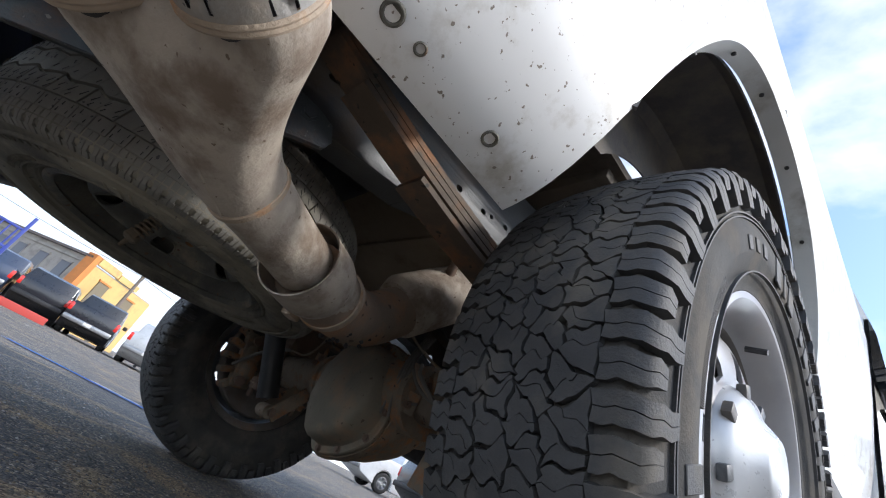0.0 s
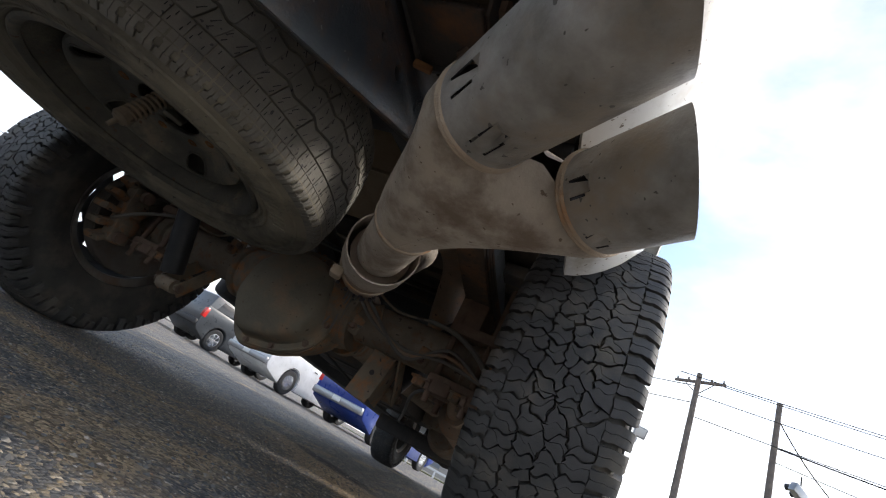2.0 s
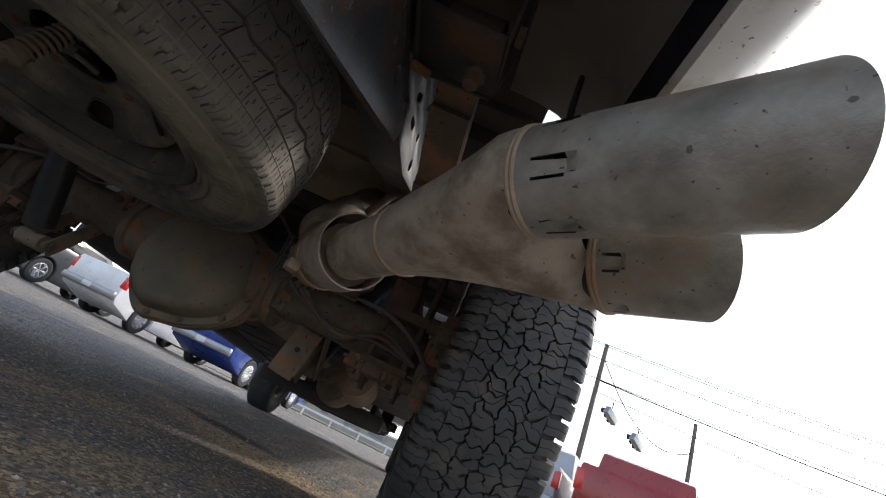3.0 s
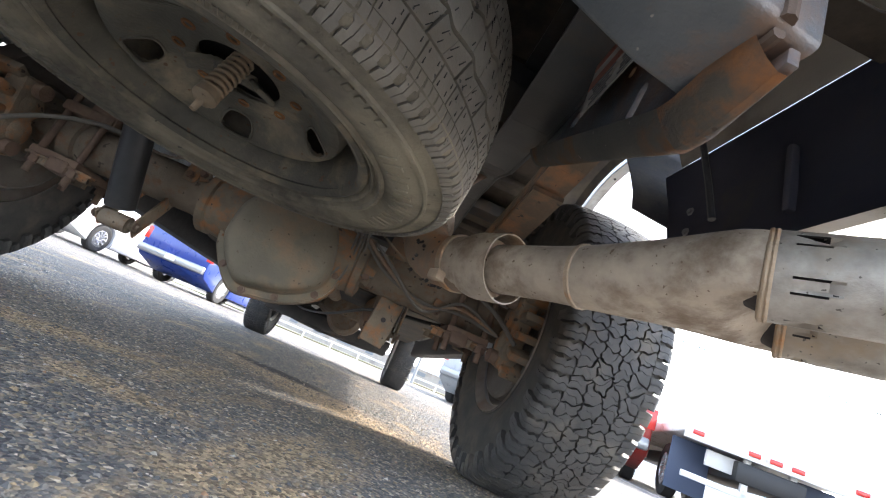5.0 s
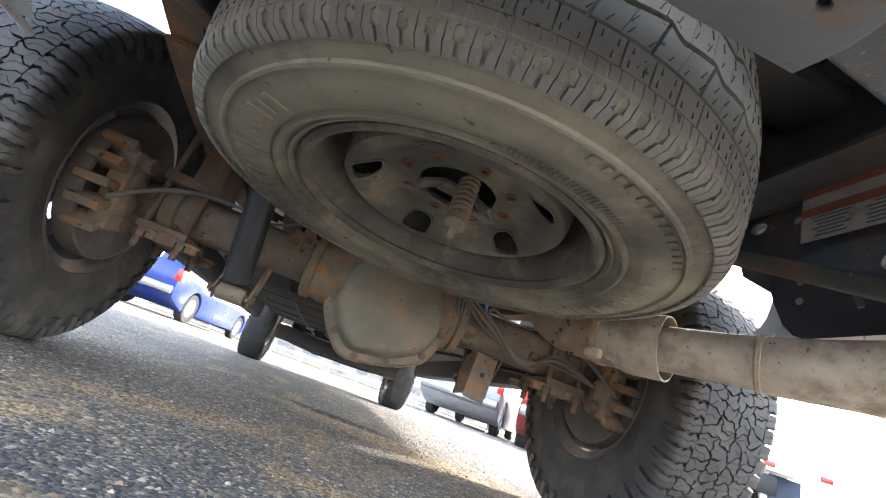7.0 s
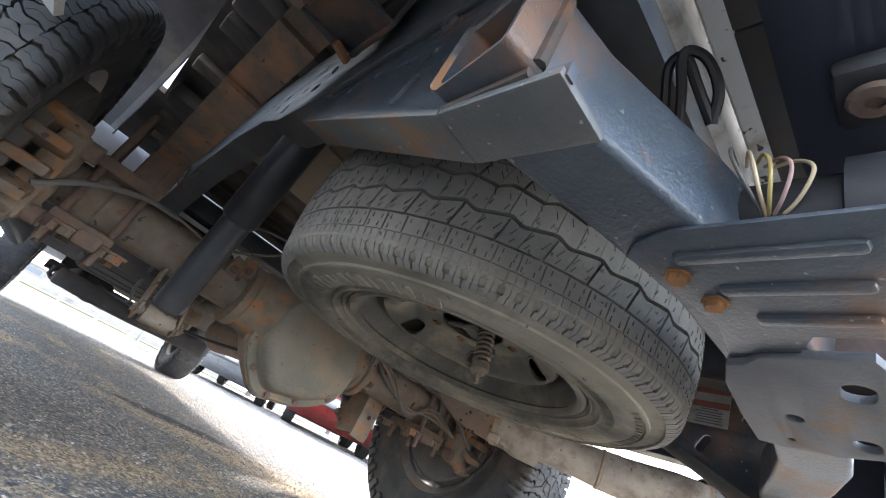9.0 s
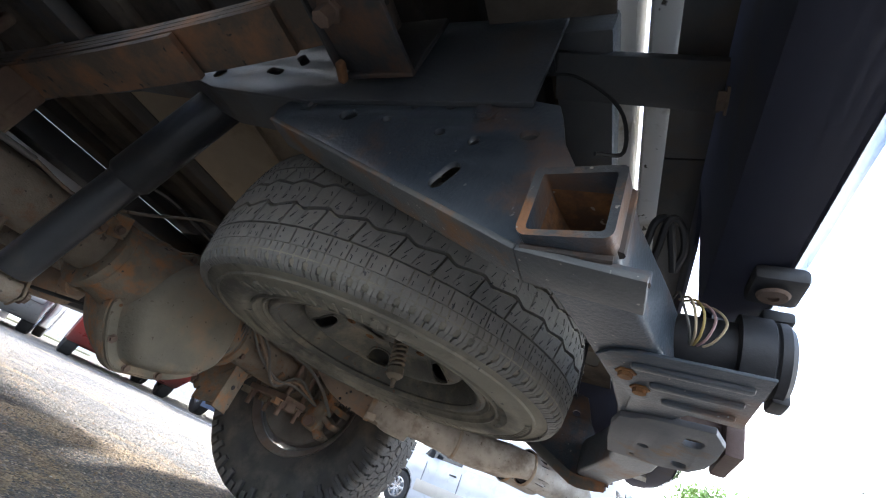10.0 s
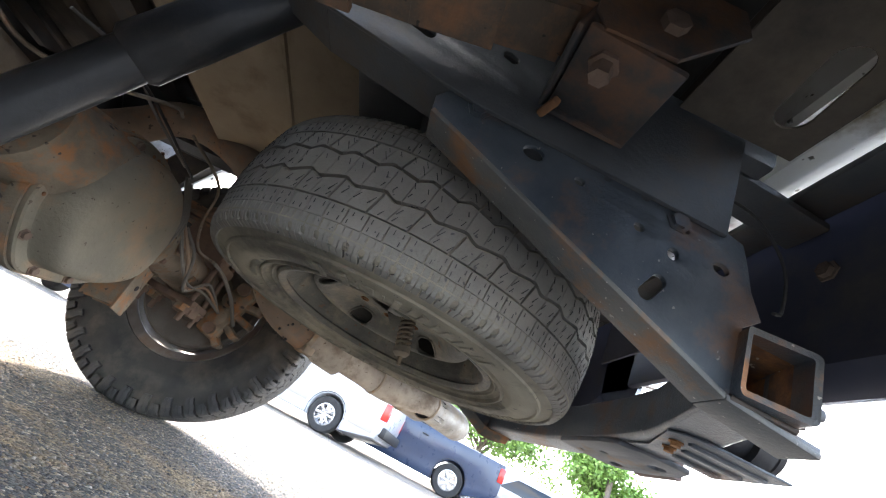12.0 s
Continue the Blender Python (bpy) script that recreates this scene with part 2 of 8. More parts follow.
SHOCK = surface("black_shock_tube", (0.025, 0.027, 0.03), (0.042, 0.044, 0.048), 0.32, 0, 12, 0.1, dirt=(0.07, 0.06, 0.048), dirt_amount=0.25)
SILVER = surface("silver_wheel_paint", (0.4, 0.4, 0.41), (0.34, 0.34, 0.35), 0.32, 0.55, 10, 0.03, dirt=(0.36, 0.33, 0.3), dirt_amount=0.2)
BARREL = surface("bare_wheel_barrel", (0.5, 0.47, 0.44), (0.36, 0.31, 0.27), 0.3, 0.8, 10, 0.05, dirt=(0.3, 0.2, 0.14), dirt_amount=0.3)
BARREL_DUST = surface("dusty_wheel_inside", (0.2, 0.185, 0.165), (0.13, 0.12, 0.108), 0.5, 0.35, 8, 0.1, dirt=(0.09, 0.075, 0.06), dirt_scale=7, dirt_amount=0.45)
CAP = surface("hub_cap_plastic", (0.52, 0.53, 0.54), (0.46, 0.47, 0.48), 0.3, 0.3, 10, 0.02)
ROTOR = surface("brake_rotor", (0.095, 0.084, 0.072), (0.14, 0.125, 0.108), 0.75, 0.1, 10, 0.25, dirt=(0.11, 0.08, 0.06), dirt_scale=14, dirt_amount=0.4)
SPARE_RIM = surface("dirty_spare_rim", (0.075, 0.073, 0.062), (0.14, 0.13, 0.103), 0.62, 0, 12, 0.45, dirt=(0.27, 0.225, 0.16), dirt_scale=11, dirt_amount=0.33, specks=(0.13, 0.08, 0.048), speck_scale=60, speck_amount=0.33)
CHROME = surface("bumper_chrome", (0.5, 0.51, 0.53), (0.44, 0.45, 0.47), 0.16, 0.95, 5, 0.0)
BLACK_PLASTIC = surface("black_plastic", (0.02, 0.02, 0.022), (0.035, 0.035, 0.037), 0.55, 0, 30, 0.1)
SILL = surface("white_bed_sill", (0.8, 0.79, 0.75), (0.72, 0.7, 0.64), 0.5, 0, 6, 0.06, dirt=(0.3, 0.24, 0.15), dirt_scale=7, dirt_amount=0.38, specks=(0.1, 0.085, 0.06), speck_scale=50, speck_amount=0.3)
WIRE_BLACK = plain("wire_black", (0.012, 0.012, 0.013), 0.5)
WIRE_TAN = plain("wire_tan", (0.62, 0.5, 0.32), 0.6)
WIRE_YELLOW = plain("wire_yellow", (0.5, 0.38, 0.14), 0.6)
WIRE_PINK = plain("wire_pink", (0.5, 0.32, 0.3), 0.6)
WIRE_GREY = plain("cable_grey", (0.14, 0.13, 0.115), 0.7)

# ---------------------------------------------------------------- mesh helpers


def mesh_object(name, bm, material, smooth=True):
    me = bpy.data.meshes.new(name)
    bmesh.ops.recalc_face_normals(bm, faces=bm.faces)
    bm.to_mesh(me)
    bm.free()
    me.materials.append(material)
    if smooth:
        me.shade_smooth()
        me.set_sharp_from_angle(angle=radians(38))
    return new(name, me)


def part(name, bm, material, parent, label="", smooth=True):
    ob = mesh_object(name, bm, material, smooth)
    ob.parent = parent
    return tagged(ob, label)


def thing(name, m, label, category, group="", kind=""):
    ob = new(name)
    ob.empty_display_size = 0.1
    ob.matrix_world = m
    return tagged(ob, label, category, group, kind)


def add_box(bm, c, size, m=None, bevel=0.0, seg=2):
    r = bmesh.ops.create_cube(bm, size=1.0)
    vs = r["verts"]
    mat = Matrix.Translation(c) @ (m or Matrix()) @ Matrix.Diagonal((*size, 1))
    bmesh.ops.transform(bm, matrix=mat, verts=vs)
    if bevel:
        es = {e for v in vs for e in v.link_edges}
        bmesh.ops.bevel(bm, geom=list(es), offset=bevel, segments=seg, affect="EDGES", profile=0.5)
    return bm


def box(c, size, m=None, bevel=0.0, seg=2):
    return add_box(bmesh.new(), c, size, m, bevel, seg)


def beam(bm, a, b, w, h, bevel=0.0, up=(0, 0, 1)):
    """A box from a to b, w wide across and h along up."""
    a, b = Vector(a), Vector(b)
    d = (b - a)
    y = d.normalized()
    x = y.cross(Vector(up)).normalized()
    z = x.cross(y)
    m = Matrix((x, y, z)).transposed().to_4x4()
    return add_box(bm, (a + b) / 2, (w, d.length, h), m, bevel)


def smooth_path(pts, steps=6):
    """Catmull-Rom through the points."""
    p = [Vector(q) for q in pts]
    p = [p[0] * 2 - p[1], *p, p[-1] * 2 - p[-2]]
    out = []
    for i in range(1, len(p) - 2):
        for k in range(steps):
            t = k / steps
            a, b, c, d = p[i - 1:i + 3]
            out.append(0.5 * ((2 * b) + (c - a) * t + (2 * a - 5 * b + 4 * c - d) * t * t + (3 * b - 3 * c + d - a) * t ** 3))
    out.append(p[-2])
    return out


def tube(bm, pts, radius, n=16, caps=True, squash=None):
    """Sweeps a circle along the points; radius is one number or one a point."""
    pts = [Vector(p) for p in pts]
    rs = radius if isinstance(radius, (list, tuple)) else [radius] * len(pts)
    d0 = (pts[1] - pts[0]).normalized()
    x = d0.orthogonal().normalized()
    rings = []
    for i, p in enumerate(pts):
        d = (pts[min(i + 1, len(pts) - 1)] - pts[max(i - 1, 0)]).normalized()
        x = (x - d * x.dot(d)).normalized()
        y = d.cross(x)
        rings.append([bm.verts.new(p + (x * math.cos(a) + y * math.sin(a)) * rs[i]) for a in (2 * math.pi * k / n for k in range(n))])
    for a, b in zip(rings, rings[1:]):
        for k in range(n):
            bm.faces.new((a[k], a[(k + 1) % n], b[(k + 1) % n], b[k]))
    if caps:
        bm.faces.new(rings[0][::-1])
        bm.faces.new(rings[-1])
    return bm


def pipe(pts, radius, n=16, caps=True):
    return tube(bmesh.new(), pts, radius, n, caps)


def lathe(bm, profile, n=48, m=None, closed=False):
    """Turns (radius, along) pairs round the local x axis."""
    m = m or Matrix()
    rings = []
    for r, h in profile:
        if r < 1e-6:
            rings.append([bm.verts.new(m @ Vector((h, 0, 0)))])
        else:
            rings.append([bm.verts.new(m @ Vector((h, r * math.cos(2 * math.pi * k / n), r * math.sin(2 * math.pi * k / n)))) for k in range(n)])
    pairs = list(zip(rings, rings[1:]))
    if closed:
        pairs.append((rings[-1], rings[0]))
    for a, b in pairs:
        for k in range(n):
            q = (k + 1) % n
            if len(a) == 1 and len(b) == 1:
                continue
            if len(a) == 1:
                bm.faces.new((a[0], b[q], b[k]))
            elif len(b) == 1:
                bm.faces.new((a[k], a[q], b[0]))
            else:
                bm.faces.new((a[k], a[q], b[q], b[k]))
    return bm


def along(a, b):
    """A frame at a with x pointing to b."""
    d = (Vector(b) - Vector(a)).normalized()
    return Matrix.Translation(a) @ d.to_track_quat("X", "Z").to_matrix().to_4x4()


def ellipse(cx, cy, rx, ry, n=14, turn=0.0):
    c, s = math.cos(radians(turn)), math.sin(radians(turn))
    return [(cx + rx * math.cos(a) * c - ry * math.sin(a) * s, cy + rx * math.cos(a) * s + ry * math.sin(a) * c) for a in (2 * math.pi * k / n for k in range(n))]


def slot(cx, cy, length, width, turn=0.0, n=8):
    """A round-ended slot."""
    h = max(0, (length - width) / 2)
    c, s = math.cos(radians(turn)), math.sin(radians(turn))
    out = []
    for side in (1, -1):
        for k in range(n + 1):
            a = -math.pi / 2 + math.pi * k / n + (0 if side == 1 else math.pi)
            x, y = side * h + width / 2 * math.cos(a), width / 2 * math.sin(a)
            out.append((cx + x * c - y * s, cy + x * s + y * c))
    return out


def plate(outline, holes, thick, m=None, bevel=0.0015):
    """A flat plate with holes through it, in the local xy plane, thick along z."""
    cu = bpy.data.curves.new("plate", "CURVE")
    cu.dimensions, cu.fill_mode = "2D", "BOTH"
    cu.extrude, cu.bevel_depth, cu.bevel_resolution = max(1e-4, thick / 2 - bevel), bevel, 1
    for loop in (outline, *holes):
        sp = cu.splines.new("POLY")
        sp.points.add(len(loop) - 1)
        for pt, (x, y) in zip(sp.points, loop):
            pt.co = (x, y, 0, 1)
        sp.use_cyclic_u = True
    ob = bpy.data.objects.new("plate", cu)
    scene.collection.objects.link(ob)
    me = bpy.data.meshes.new_from_object(ob.evaluated_get(bpy.context.evaluated_depsgraph_get()))
    bpy.data.objects.remove(ob)
    bpy.data.curves.remove(cu)
    bm = bmesh.new()
    bm.from_mesh(me)
    bpy.data.meshes.remove(me)
    bmesh.ops.remove_doubles(bm, verts=bm.verts, dist=1e-5)
    if m:
        bmesh.ops.transform(bm, matrix=m, verts=bm.verts)
    return bm


def join(bm, other):
    """Adds the faces of other to bm."""
    me = bpy.data.meshes.new("tmp")
    other.to_mesh(me)
    other.free()
    bm.from_mesh(me)
    bpy.data.meshes.remove(me)
    return bm


# local xy of a plate standing along the truck: x -> world y, y -> world z
SIDE = Matrix(((0, 0, 1, 0), (1, 0, 0, 0), (0, 1, 0, 0), (0, 0, 0, 1)))


def side_plate(outline, holes, thick, x, bevel=0.0015):
    return plate(outline, holes, thick, Matrix.Translation((x, 0, 0)) @ SIDE, bevel)


def hexagon_bolt(bm, c, axis, r=0.011, h=0.01):
    m = along(c, Vector(c) + Vector(axis))
    lathe(bm, [(0, 0), (r * 1.45, 0), (r * 1.45, h * 0.25), (r, h * 0.25), (r, h), (0, h)], 6, m)
    return bm


# ---------------------------------------------------------------- tyres and wheels


def tread_blocks(bm, R, half, rows, pitch_count, depth, shoulder, wave=0.0, sipe=0.0, lip=0.4):
    """Raised tread blocks round the x axis. rows: (phase, [(s, u0, u1), ...]) with s the way across the tread from its middle
    line and u in pitches. shoulder: the way s at which the crown turns down into the sidewall."""

    def place(s, u, lift):
        if wave:
            fade = max(0.0, 1 - (abs(s) / (shoulder * 1.05)) ** 4)
            s, u = s + wave * fade * math.sin(2 * math.pi * 2 * u + 40 * s), u + 0.1 * fade * math.sin(s * 240)
        a = 2 * math.pi * u / pitch_count
        t, sign = abs(s), 1 if s >= 0 else -1
        if t <= shoulder:
            r, x, nr, nx = R - 0.008 * (t / shoulder) ** 2, t, 1.0, 0.0
        else:
            # a tight corner, then straight down the side
            rc = half + 0.003 - shoulder
            ang = min(radians(82), (t - shoulder) / rc)
            past = max(0.0, t - shoulder - rc * radians(82))
            x = shoulder + rc * math.sin(ang) + past * 0.12
            r = R - 0.008 - rc * (1 - math.cos(ang)) - past
            nr, nx = math.cos(ang), math.sin(ang)
        r, x = r + (lift - depth) * nr, x + (lift - depth) * nx
        return Vector((sign * x, r * math.cos(a), r * math.sin(a)))

    pieces = []
    for phase, strip in rows:
        if sipe:
            pieces.append((phase, [(s, u0, (u0 + u1) / 2 - sipe) for s, u0, u1 in strip]))
            pieces.append((phase, [(s, (u0 + u1) / 2 + sipe, u1) for s, u0, u1 in strip]))
        else:
            pieces.append((phase, strip))
    for k in range(pitch_count):
        for phase, strip in pieces:
            top0, top1, low0, low1 = [], [], [], []
            for i, (s, u0, u1) in enumerate(strip):
                edge = i in (0, len(strip) - 1)
                lift = depth if not (abs(s) > shoulder + 0.02 and edge) else depth * lip
                g = 0.012 if not sipe else 0.004
                top0.append(bm.verts.new(place(s, k + phase + u0, lift)))
                top1.append(bm.verts.new(place(s, k + phase + u1, lift)))
                low0.append(bm.verts.new(place(s + (-0.0012 if i == 0 else 0), k + phase + u0 - g, -0.001)))
                low1.append(bm.verts.new(place(s, k + phase + u1 + g, -0.001)))
            n = len(strip)
            for i in range(n - 1):
                bm.faces.new((top0[i], top0[i + 1], top1[i + 1], top1[i]))
                bm.faces.new((low0[i], low0[i + 1], top0[i + 1], top0[i]))
                bm.faces.new((top1[i], top1[i + 1], low1[i + 1], low1[i]))
            bm.faces.new((low0[0], top0[0], top1[0], low1[0]))
            bm.faces.new((top0[-1], low0[-1], low1[-1], top1[-1]))
    return bm


def casing(bm, R, half, bead, depth, n=96):
    """The carcass under the tread, bead to bead."""
    b = R - depth
    prof = []
    for sign in (-1, 1):
        side = [(bead, half * 0.72), (bead + 0.012, half * 0.86), (bead + 0.022, half * 0.87), (bead + 0.026, half * 0.90), (bead + (b - bead) * 0.35, half * 0.985),
                (bead + (b - bead) * 0.37, half * 0.999), (bead + (b - bead) * 0.55, half * 1.0), (bead + (b - bead) * 0.57, half * 0.985), (bead + (b - bead) * 0.72, half * 0.955), (bead + (b - bead) * 0.86, half * 0.91), (b - 0.008, half * 0.87), (b - 0.002, half * 0.8), (b, half * 0.5)]
        prof += [(r, sign * h) for r, h in (side if sign == -1 else side[::-1])]
    return lathe(bm, prof, n)


def tread_polygons(bm, polygons, R, depth, shoulder):
    """Raised blocks whose outlines are (way across, way round) in metres on the crown."""

    def place(s, w, lift):
        a = w / R
        r = R - depth + lift - 0.008 * (s / shoulder) ** 2
        return Vector((s, r * math.cos(a), r * math.sin(a)))

    for poly in polygons:
        cs, cw = sum(p[0] for p in poly) / len(poly), sum(p[1] for p in poly) / len(poly)
        top = [bm.verts.new(place(p_s, p_w, depth)) for p_s, p_w in poly]
        low = []
        for p_s, p_w in poly:
            d = math.hypot(p_s - cs, p_w - cw) or 1.0
            low.append(bm.verts.new(place(p_s + (p_s - cs) / d * 0.001, p_w + (p_w - cw) / d * 0.001, -0.001)))
        n = len(poly)
        bm.faces.new(top)
        for k in range(n):
            q = (k + 1) % n
            bm.faces.new((low[k], low[q], top[q], top[k]))
    return bm


def clip_polygon(poly, point, normal):
    """The part of a convex outline that lies behind the line through point."""
    out = []
    for (ax, ay), (bx, by) in zip(poly, poly[1:] + poly[:1]):
        da = (ax - point[0]) * normal[0] + (ay - point[1]) * normal[1]
        db = (bx - point[0]) * normal[0] + (by - point[1]) * normal[1]
        if da <= 0:
            out.append((ax, ay))
        if da * db < 0:
            t = da / (da - db)
            out.append((ax + (bx - ax) * t, ay + (by - ay) * t))
    return out


def interlocking_cells(R, pitches, span, repeat):
    """Interlocking curved blocks across the crown: cells round jittered seeds, each cut in two by a hair-thin sipe."""
    r = random.Random(17)
    length = 2 * math.pi * R
    step = length / pitches
    run = pitches // repeat
    seeds = []
    for k in range(run):
        for c, s in enumerate((-0.0565, -0.019, 0.019, 0.0565)):
            w = (k + (0.5 if c in (1, 3) else 0.0) + (0.2 if c > 1 else 0)) * step + r.uniform(-0.005, 0.005)
            ss = s + r.uniform(-0.006, 0.006) + (0.005 if k % 2 else -0.005) * (1 if abs(s) < 0.03 else 0.4)
            lean = r.uniform(-0.006, 0.006)
            seeds += [(ss - lean, w - 0.006, len(seeds) // 2), (ss + lean, w + 0.006, len(seeds) // 2)]
    period = run * step
    ring = [(a, b + period * m, (i, m)) for m in (-1, 0, 1) for a, b, i in seeds]
    cells = []
    for a, b, i in seeds:
        poly = [(-span, b - 0.08), (span, b - 0.08), (span, b + 0.08), (-span, b + 0.08)]
        for a2, b2, j in ring:
            dx, dy = a2 - a, b2 - b
            d = math.hypot(dx, dy)
            if 1e-9 < d < 0.11 and poly:
                gap = 0.0004 if j == (i, 0) else 0.0018
                poly = clip_polygon(poly, (a + dx / 2 - dx / d * gap, b + dy / 2 - dy / d * gap), (dx / d, dy / d))
        if len(poly) < 3:
            continue
        fine = []
        for (ax, ay), (bx, by) in zip(poly, poly[1:] + poly[:1]):
            n = max(1, int(math.hypot(bx - ax, by - ay) / 0.005))
            fine += [(ax + (bx - ax) * k / n, ay + (by - ay) * k / n) for k in range(n)]
        cells.append(fine)
    out = []
    for m in range(repeat):
        for poly in cells:
            line = []
            for ss, w in poly:
                w += m * period
                a = w / R
                fade = max(0.35, 1 - (abs(ss) / span) ** 6)
                line.append((ss + fade * 0.0026 * math.sin(repeat * 14 * a + 90 * ss), w + fade * 0.0042 * math.sin(ss * 230 + 1.4 * math.sin(repeat * 5 * a))))
            out.append(line)
    return out


def shoulder_lugs():
    """Lugs that run down the side, long and short by turns, each cut by sipes."""
    rows = []
    for sign in (1, -1):
        ph = 0.1 if sign == 1 else 0.6
        for strip in ([(0.0785, 0.05, 0.42), (0.088, 0.01, 0.40), (0.097, 0.05, 0.43), (0.105, 0.03, 0.42), (0.112, 0.03, 0.42), (0.126, 0.08, 0.46), (0.140, 0.05, 0.42), (0.153, 0.1, 0.46), (0.168, 0.06, 0.4)],
                      [(0.080, 0.54, 0.92), (0.089, 0.51, 0.91), (0.097, 0.55, 0.92), (0.104, 0.53, 0.92), (0.118, 0.58, 0.95), (0.130, 0.55, 0.90), (0.146, 0.60, 0.88)]):
            rows.append((ph, [(sign * s_, u0, u1) for s_, u0, u1 in strip]))
    return rows


def highway_cells(R, pitches):
    """Ribs of a worn highway tyre: stepped zigzag grooves either side of the middle rib, sipes across each rib, square shoulder blocks."""
    step = 2 * math.pi * R / pitches
    out = []

    def zig(w, sign):
        t = (w / step + (0.0 if sign > 0 else 0.5)) % 1.0
        return sign * (0.0165 + 0.009 * (t / 0.72 if t < 0.72 else (1 - t) / 0.28))

    def block(w0, w1, inner, outer, lean):
        n = 5
        row = [w0 + (w1 - w0) * k / n for k in range(n + 1)]
        out.append([(inner(w), w) for w in row] + [(outer(w + lean), w + lean) for w in row[::-1]])

    for k in range(pitches):
        for q in range(2):
            w0, w1 = (k + q / 2) * step + 0.0004, (k + (q + 1) / 2) * step - 0.0004
            block(w0, w1, lambda w: zig(w, -1) + 0.0028, lambda w: zig(w, 1) - 0.0028, 0.004)
            for sign in (1, -1):
                block(w0, w1 - (0.0025 if q else 0), lambda w: zig(w, sign) + sign * 0.0028, lambda w: sign * 0.0525, sign * 0.009)
            for sign in (1, -1):
                block(w0 + 0.0012, w1, lambda w: sign * 0.0555, lambda w: sign * 0.0785, 0.0)
    return out


def sipe_marks(R, pitches, shoulder):
    """Short cuts worn almost shut, across the ribs: thin dark strips let into the tread."""
    r = random.Random(8)
    step = 2 * math.pi * R / pitches
    bm = bmesh.new()
    for k in range(pitches):
        for s0, ln, lean in ((-0.008, 0.009, 0.4), (0.008, 0.009, 0.4), (0.035, 0.012, 0.6), (0.046, 0.008, 0.6), (-0.035, 0.012, 0.6), (-0.046, 0.008, 0.6), (0.061, 0.007, 0.0), (0.072, 0.008, 0.0), (-0.061, 0.007, 0.0), (-0.072, 0.008, 0.0)):
            for q in range(3 if abs(s0) < 0.05 else 4):
                if r.random() < 0.18:
                    continue
                w = (k + (q + 0.5) / (3 if abs(s0) < 0.05 else 4)) * step + r.uniform(-0.0012, 0.0012) + (0.002 if s0 > 0.065 or s0 < -0.065 else 0)
                a = w / R
                n = Vector((0, math.cos(a), math.sin(a)))
                t = Vector((0, -math.sin(a), math.cos(a)))
                rr = R - 0.008 * (s0 / shoulder) ** 2 - 0.0003
                d = (Vector((1, 0, 0)) + t * (lean if s0 > 0 else -lean)) * (ln / 2) * r.uniform(0.7, 1.1)
                c = n * rr + Vector((s0, 0, 0))
                beam(bm, c - d, c + d, 0.0011, 0.0012, 0, up=n)
    return bm


def highway_shoulder():
    """Narrow teeth past the shoulder, notched down the side."""
    rows = []
    for sign in (1, -1):
        for u in (0.0, 0.5):
            rows.append((0.55, [(sign * 0.0795, u + 0.03, u + 0.46), (sign * 0.088, u + 0.01, u + 0.44), (sign * 0.097, u + 0.01, u + 0.44), (sign * 0.0985, u + 0.08, u + 0.38), (sign * 0.108, u + 0.08, u + 0.38), (sign * 0.1095, u + 0.03, u + 0.46), (sign * 0.122, u + 0.04, u + 0.45)]))
    return rows


def all_terrain_tread(R, half):
    bm = tread_polygons(bmesh.new(), interlocking_cells(R, 90, 0.0775, 10), R, 0.011, 0.102)
    return tread_blocks(bm, R, half, shoulder_lugs(), 36, 0.012, 0.102, 0.002, 0.007, 0.85)


def windowed_disc(bm, rings, windows, window_r, window_half, n, x_of):
    """A dished disc round the x axis with openings left out of it. rings: radii."""
    grid = [[bm.verts.new((x_of(r), r * math.cos(2 * math.pi * k / n), r * math.sin(2 * math.pi * k / n))) for k in range(n)] for r in rings]
    for i in range(len(rings) - 1):
        for k in range(n):
            r = (rings[i] + rings[i + 1]) / 2
            a = 360 * (k + 0.5) / n
            if window_r[0] < r < window_r[1] and any(abs((a - w + 180) % 360 - 180) < window_half for w in windows):
                continue
            q = (k + 1) % n
            bm.faces.new((grid[i][k], grid[i][q], grid[i + 1][q], grid[i + 1][k]))
    return bm

# ---------------------------------------------------------------- the pickup truck
AXLE_Y, TYRE_R, TYRE_HALF = -0.20, 0.412, 0.12
FRONT_Y = 3.86
truck = thing("pickup_truck", Matrix(), "white work pickup truck with muddy underbody and off-road tyres", "truck")


